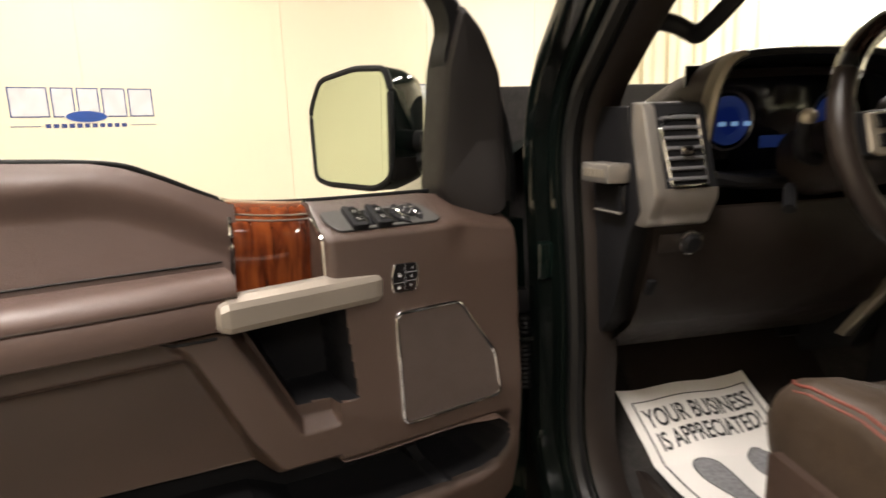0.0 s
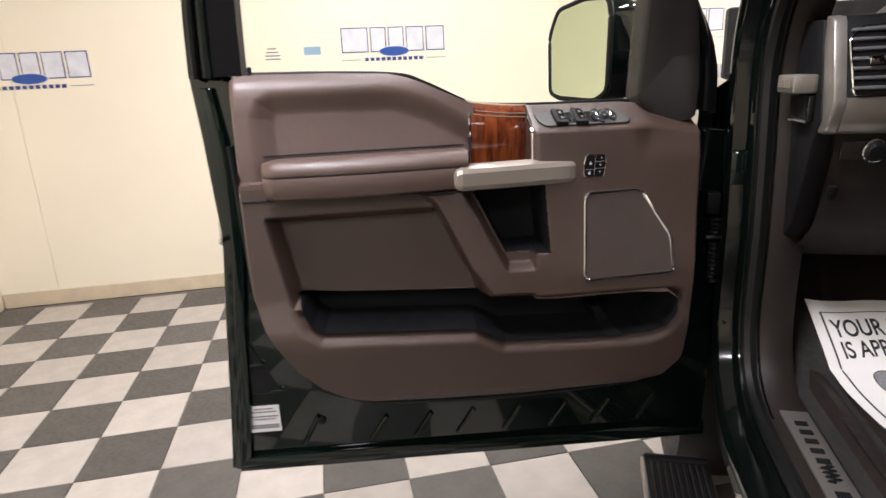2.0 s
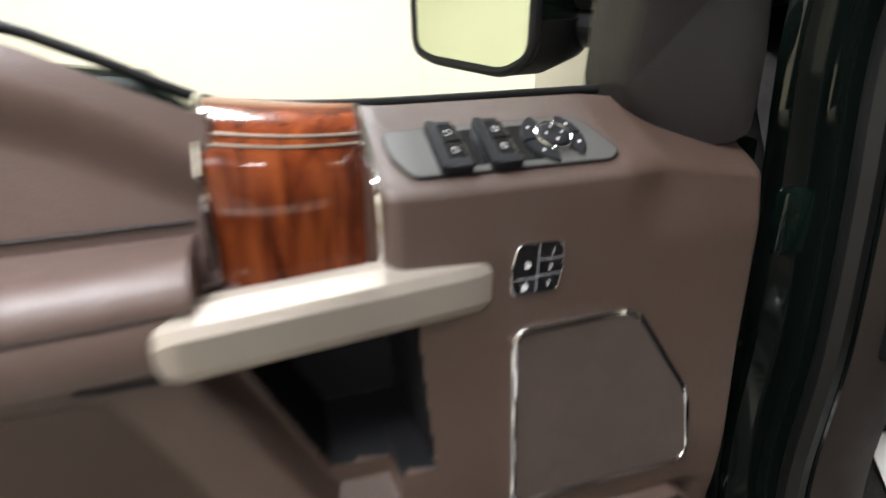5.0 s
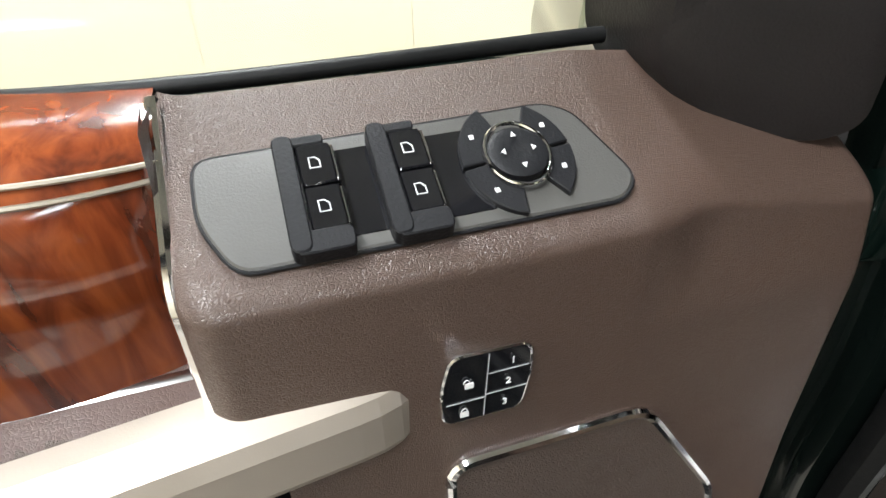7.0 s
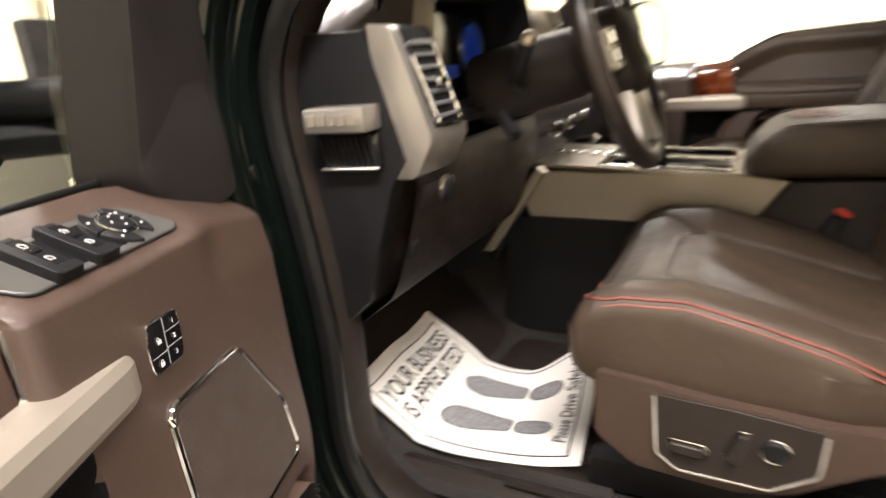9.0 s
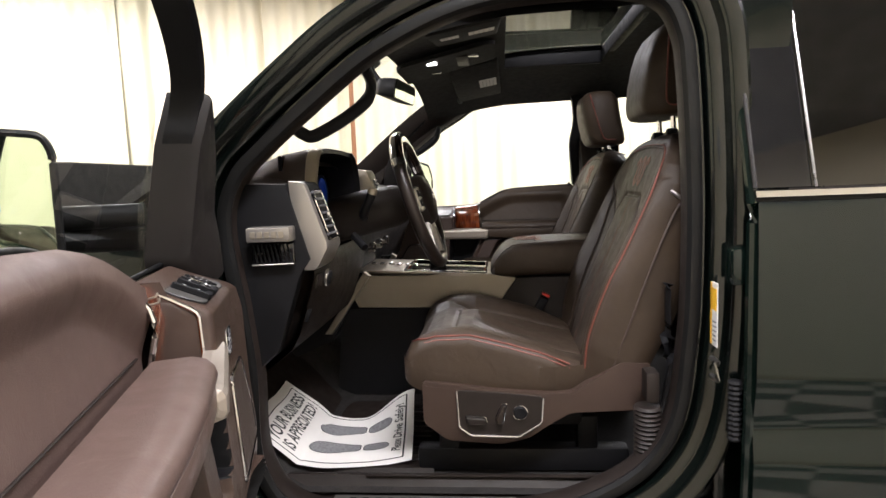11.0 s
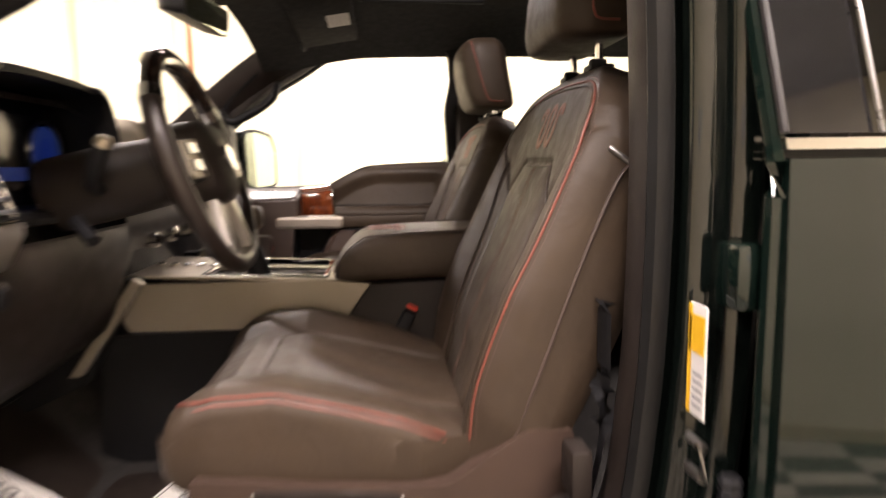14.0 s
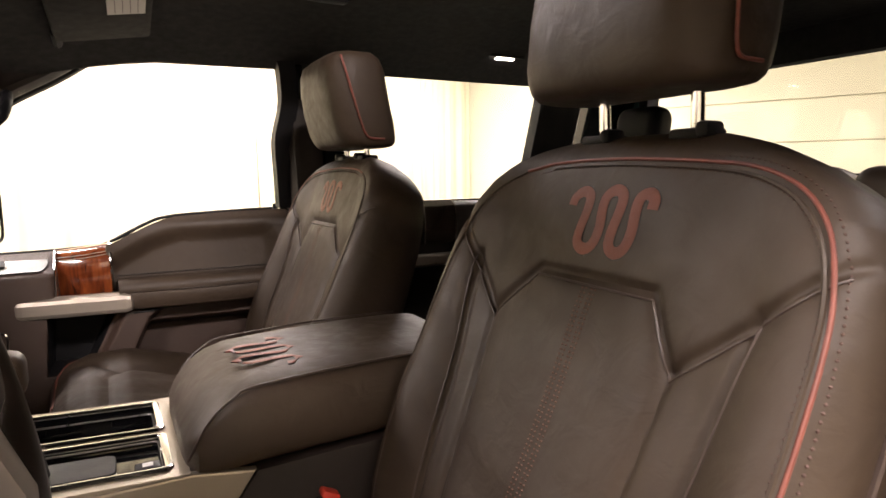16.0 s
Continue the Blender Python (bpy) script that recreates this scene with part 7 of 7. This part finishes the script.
def paper_at(p, q, c=0.0):
    """p: 0 at the rear edge, 1 at the front; q: 0 inboard, 1 outboard."""
    x = PX0 + (PX1 - PX0) * p + 0.015 * (1 - q) * p + 0.035 * (1 - q) * (1 - p)
    y = PY0 + (PY1 - PY0) * q + 0.090 * p + 0.010 * math.sin(p * 5.2 + 0.6)
    lift = 0.072 * (1 - q) ** 2 * (1 - step(np.array(p), 0.0, 0.42)) + 0.020 * q ** 2 * step(np.array(p), 0.6, 1.0) + 0.010 * math.exp(-((p - 0.72) / 0.12) ** 2)
    z = floor_z(x) + 0.018 + float(lift) + 0.006 * math.sin(p * 8.0 + 1.2 + 1.5 * q) * (0.35 + 0.65 * (1 - q)) + 0.004 * math.sin(q * 9 + 3 * p)
    return (x, y, max(z, floor_z(x) + 0.0165) + c)


bm = grid([[paper_at(p, q) for q in np.linspace(0, 1, 46)] for p in np.linspace(0, 1, 56)])
bmesh.ops.solidify(bm, geom=bm.faces[:], thickness=0.0006)
sheet = part("sheet", bm, PAPER, paper)


def on_paper(poly, mat, name, c=0.0016, n=7):
    poly = np.asarray(poly, float)
    ce = poly.mean(0)
    return part(name, grid([[paper_at(ce[0] + (a - ce[0]) * f, ce[1] + (b - ce[1]) * f, c) for a, b in poly] for f in np.linspace(0.001, 1, n)], loop_v=True), mat, sheet)


def frame_line(pts, w=0.0022):
    part("border_line", tube([paper_at(a, b, 0.0012) for k in range(len(pts) - 1) for a, b in [(pts[k][0] + (pts[k + 1][0] - pts[k][0]) * t, pts[k][1] + (pts[k + 1][1] - pts[k][1]) * t) for t in np.linspace(0, 1, 24)]], w, 6, flat=0.3), INK, sheet)


frame_line([(0.06, 0.05), (0.95, 0.05), (0.95, 0.93), (0.06, 0.93), (0.06, 0.05)])


def sole(q0, flip):
    up_ = [(0.70, 0.0), (0.695, 0.06), (0.66, 0.105), (0.58, 0.115), (0.50, 0.095), (0.42, 0.070), (0.355, 0.062), (0.355, -0.068), (0.42, -0.075), (0.50, -0.088), (0.60, -0.092), (0.665, -0.07)]
    heel = [(0.335, 0.062), (0.24, 0.068), (0.19, 0.055), (0.165, 0.02), (0.165, -0.02), (0.19, -0.06), (0.24, -0.072), (0.335, -0.068)]
    for nm, pl_ in (("shoe_print", up_), ("heel_print", heel)):
        pts = rounded([(a, q0 + flip * b) for a, b in pl_], 0.05, 4)
        on_paper(pts, GREY_INK, nm)
        part("print_outline", tube([paper_at(a, b, 0.002) for a, b in pts], 0.0011, 5, closed=True, flat=0.4), INK, sheet)


sole(0.30, -1)
sole(0.68, 1)


def paper_text(text, size, p, q, mat, squeeze=1.0, shear=0.0):
    """Letters laid on the wavy sheet, reading towards the front."""
    cu = bpy.data.curves.new("text", "FONT")
    cu.body, cu.size, cu.align_x, cu.align_y, cu.shear, cu.offset = text, size, "CENTER", "CENTER", shear, size * 0.018
    tmp = bpy.data.objects.new("text", cu)
    scene.collection.objects.link(tmp)
    me = bpy.data.meshes.new_from_object(tmp.evaluated_get(bpy.context.evaluated_depsgraph_get()))
    bpy.data.objects.remove(tmp)
    bm_ = bmesh.new()
    bm_.from_mesh(me)
    bmesh.ops.subdivide_edges(bm_, edges=[e for e in bm_.edges if e.calc_length() > 0.02], cuts=2)
    for v in bm_.verts:
        v.co = paper_at(p + v.co.y / (PX1 - PX0), q - v.co.x * squeeze / (PY1 - PY0), 0.0018)
    part("printed_line", bm_, mat, sheet, smooth=False)


paper_text("YOUR BUSINESS", 0.039, 0.880, 0.49, INK, 0.92)
paper_text("IS APPRECIATED!", 0.039, 0.790, 0.49, INK, 0.86)
paper_text("Please Drive Safely!", 0.034, 0.108, 0.49, INK, 0.80, 0.25)

# ---- floor tiles ----
random.seed(4)
TILE, T0P, T0Q = 0.307, -0.098, 0.133
tile_bm = box((TILE - 0.004, TILE - 0.004, 0.006), (0, 0, -0.003), 0.0012, 1)
tile_mesh = {}
for kind, mat_ in (("d", TILE_DARK), ("l", TILE_LIGHT)):
    me_ = bpy.data.meshes.new("tile")
    tile_bm.to_mesh(me_)
    me_.materials.append(mat_)
    tile_mesh[kind] = me_
tile_bm.free()
floor_ob = bpy.data.objects["floor"]
far_tiles = {"d": bmesh.new(), "l": bmesh.new()}
for i in range(int(P0 / TILE) - 1, int(P1 / TILE) + 1):
    for j in range(int(Q0 / TILE) - 1, int(Q1 / TILE) + 2):
        p_, q_ = T0P + (i + 0.5) * TILE, T0Q + (j + 0.5) * TILE
        if not (P0 < p_ < P1 + 0.1 and Q0 < q_ < Q1 + 0.1):
            continue
        kind = "l" if (i + j) % 2 else "d"
        if p_ > 0.4 and q_ > 0.2:
            ob = new("tile", tile_mesh[kind])
            ob.parent = floor_ob
            ob.matrix_basis = ROOM @ pose(p_, q_, 0.0002 * random.random(), 0, 0, 90 * random.randrange(4))
        else:
            m_ = ROOM @ pose(p_, q_, -0.003)
            bmesh.ops.create_cube(far_tiles[kind], size=1, matrix=m_ @ Matrix.Diagonal((TILE - 0.004, TILE - 0.004, 0.006, 1)))
for kind, mat_ in (("d", TILE_DARK), ("l", TILE_LIGHT)):
    ob = part("far_tiles", far_tiles[kind], mat_, floor_ob, smooth=False)
    tagged(ob, kind="stuff")
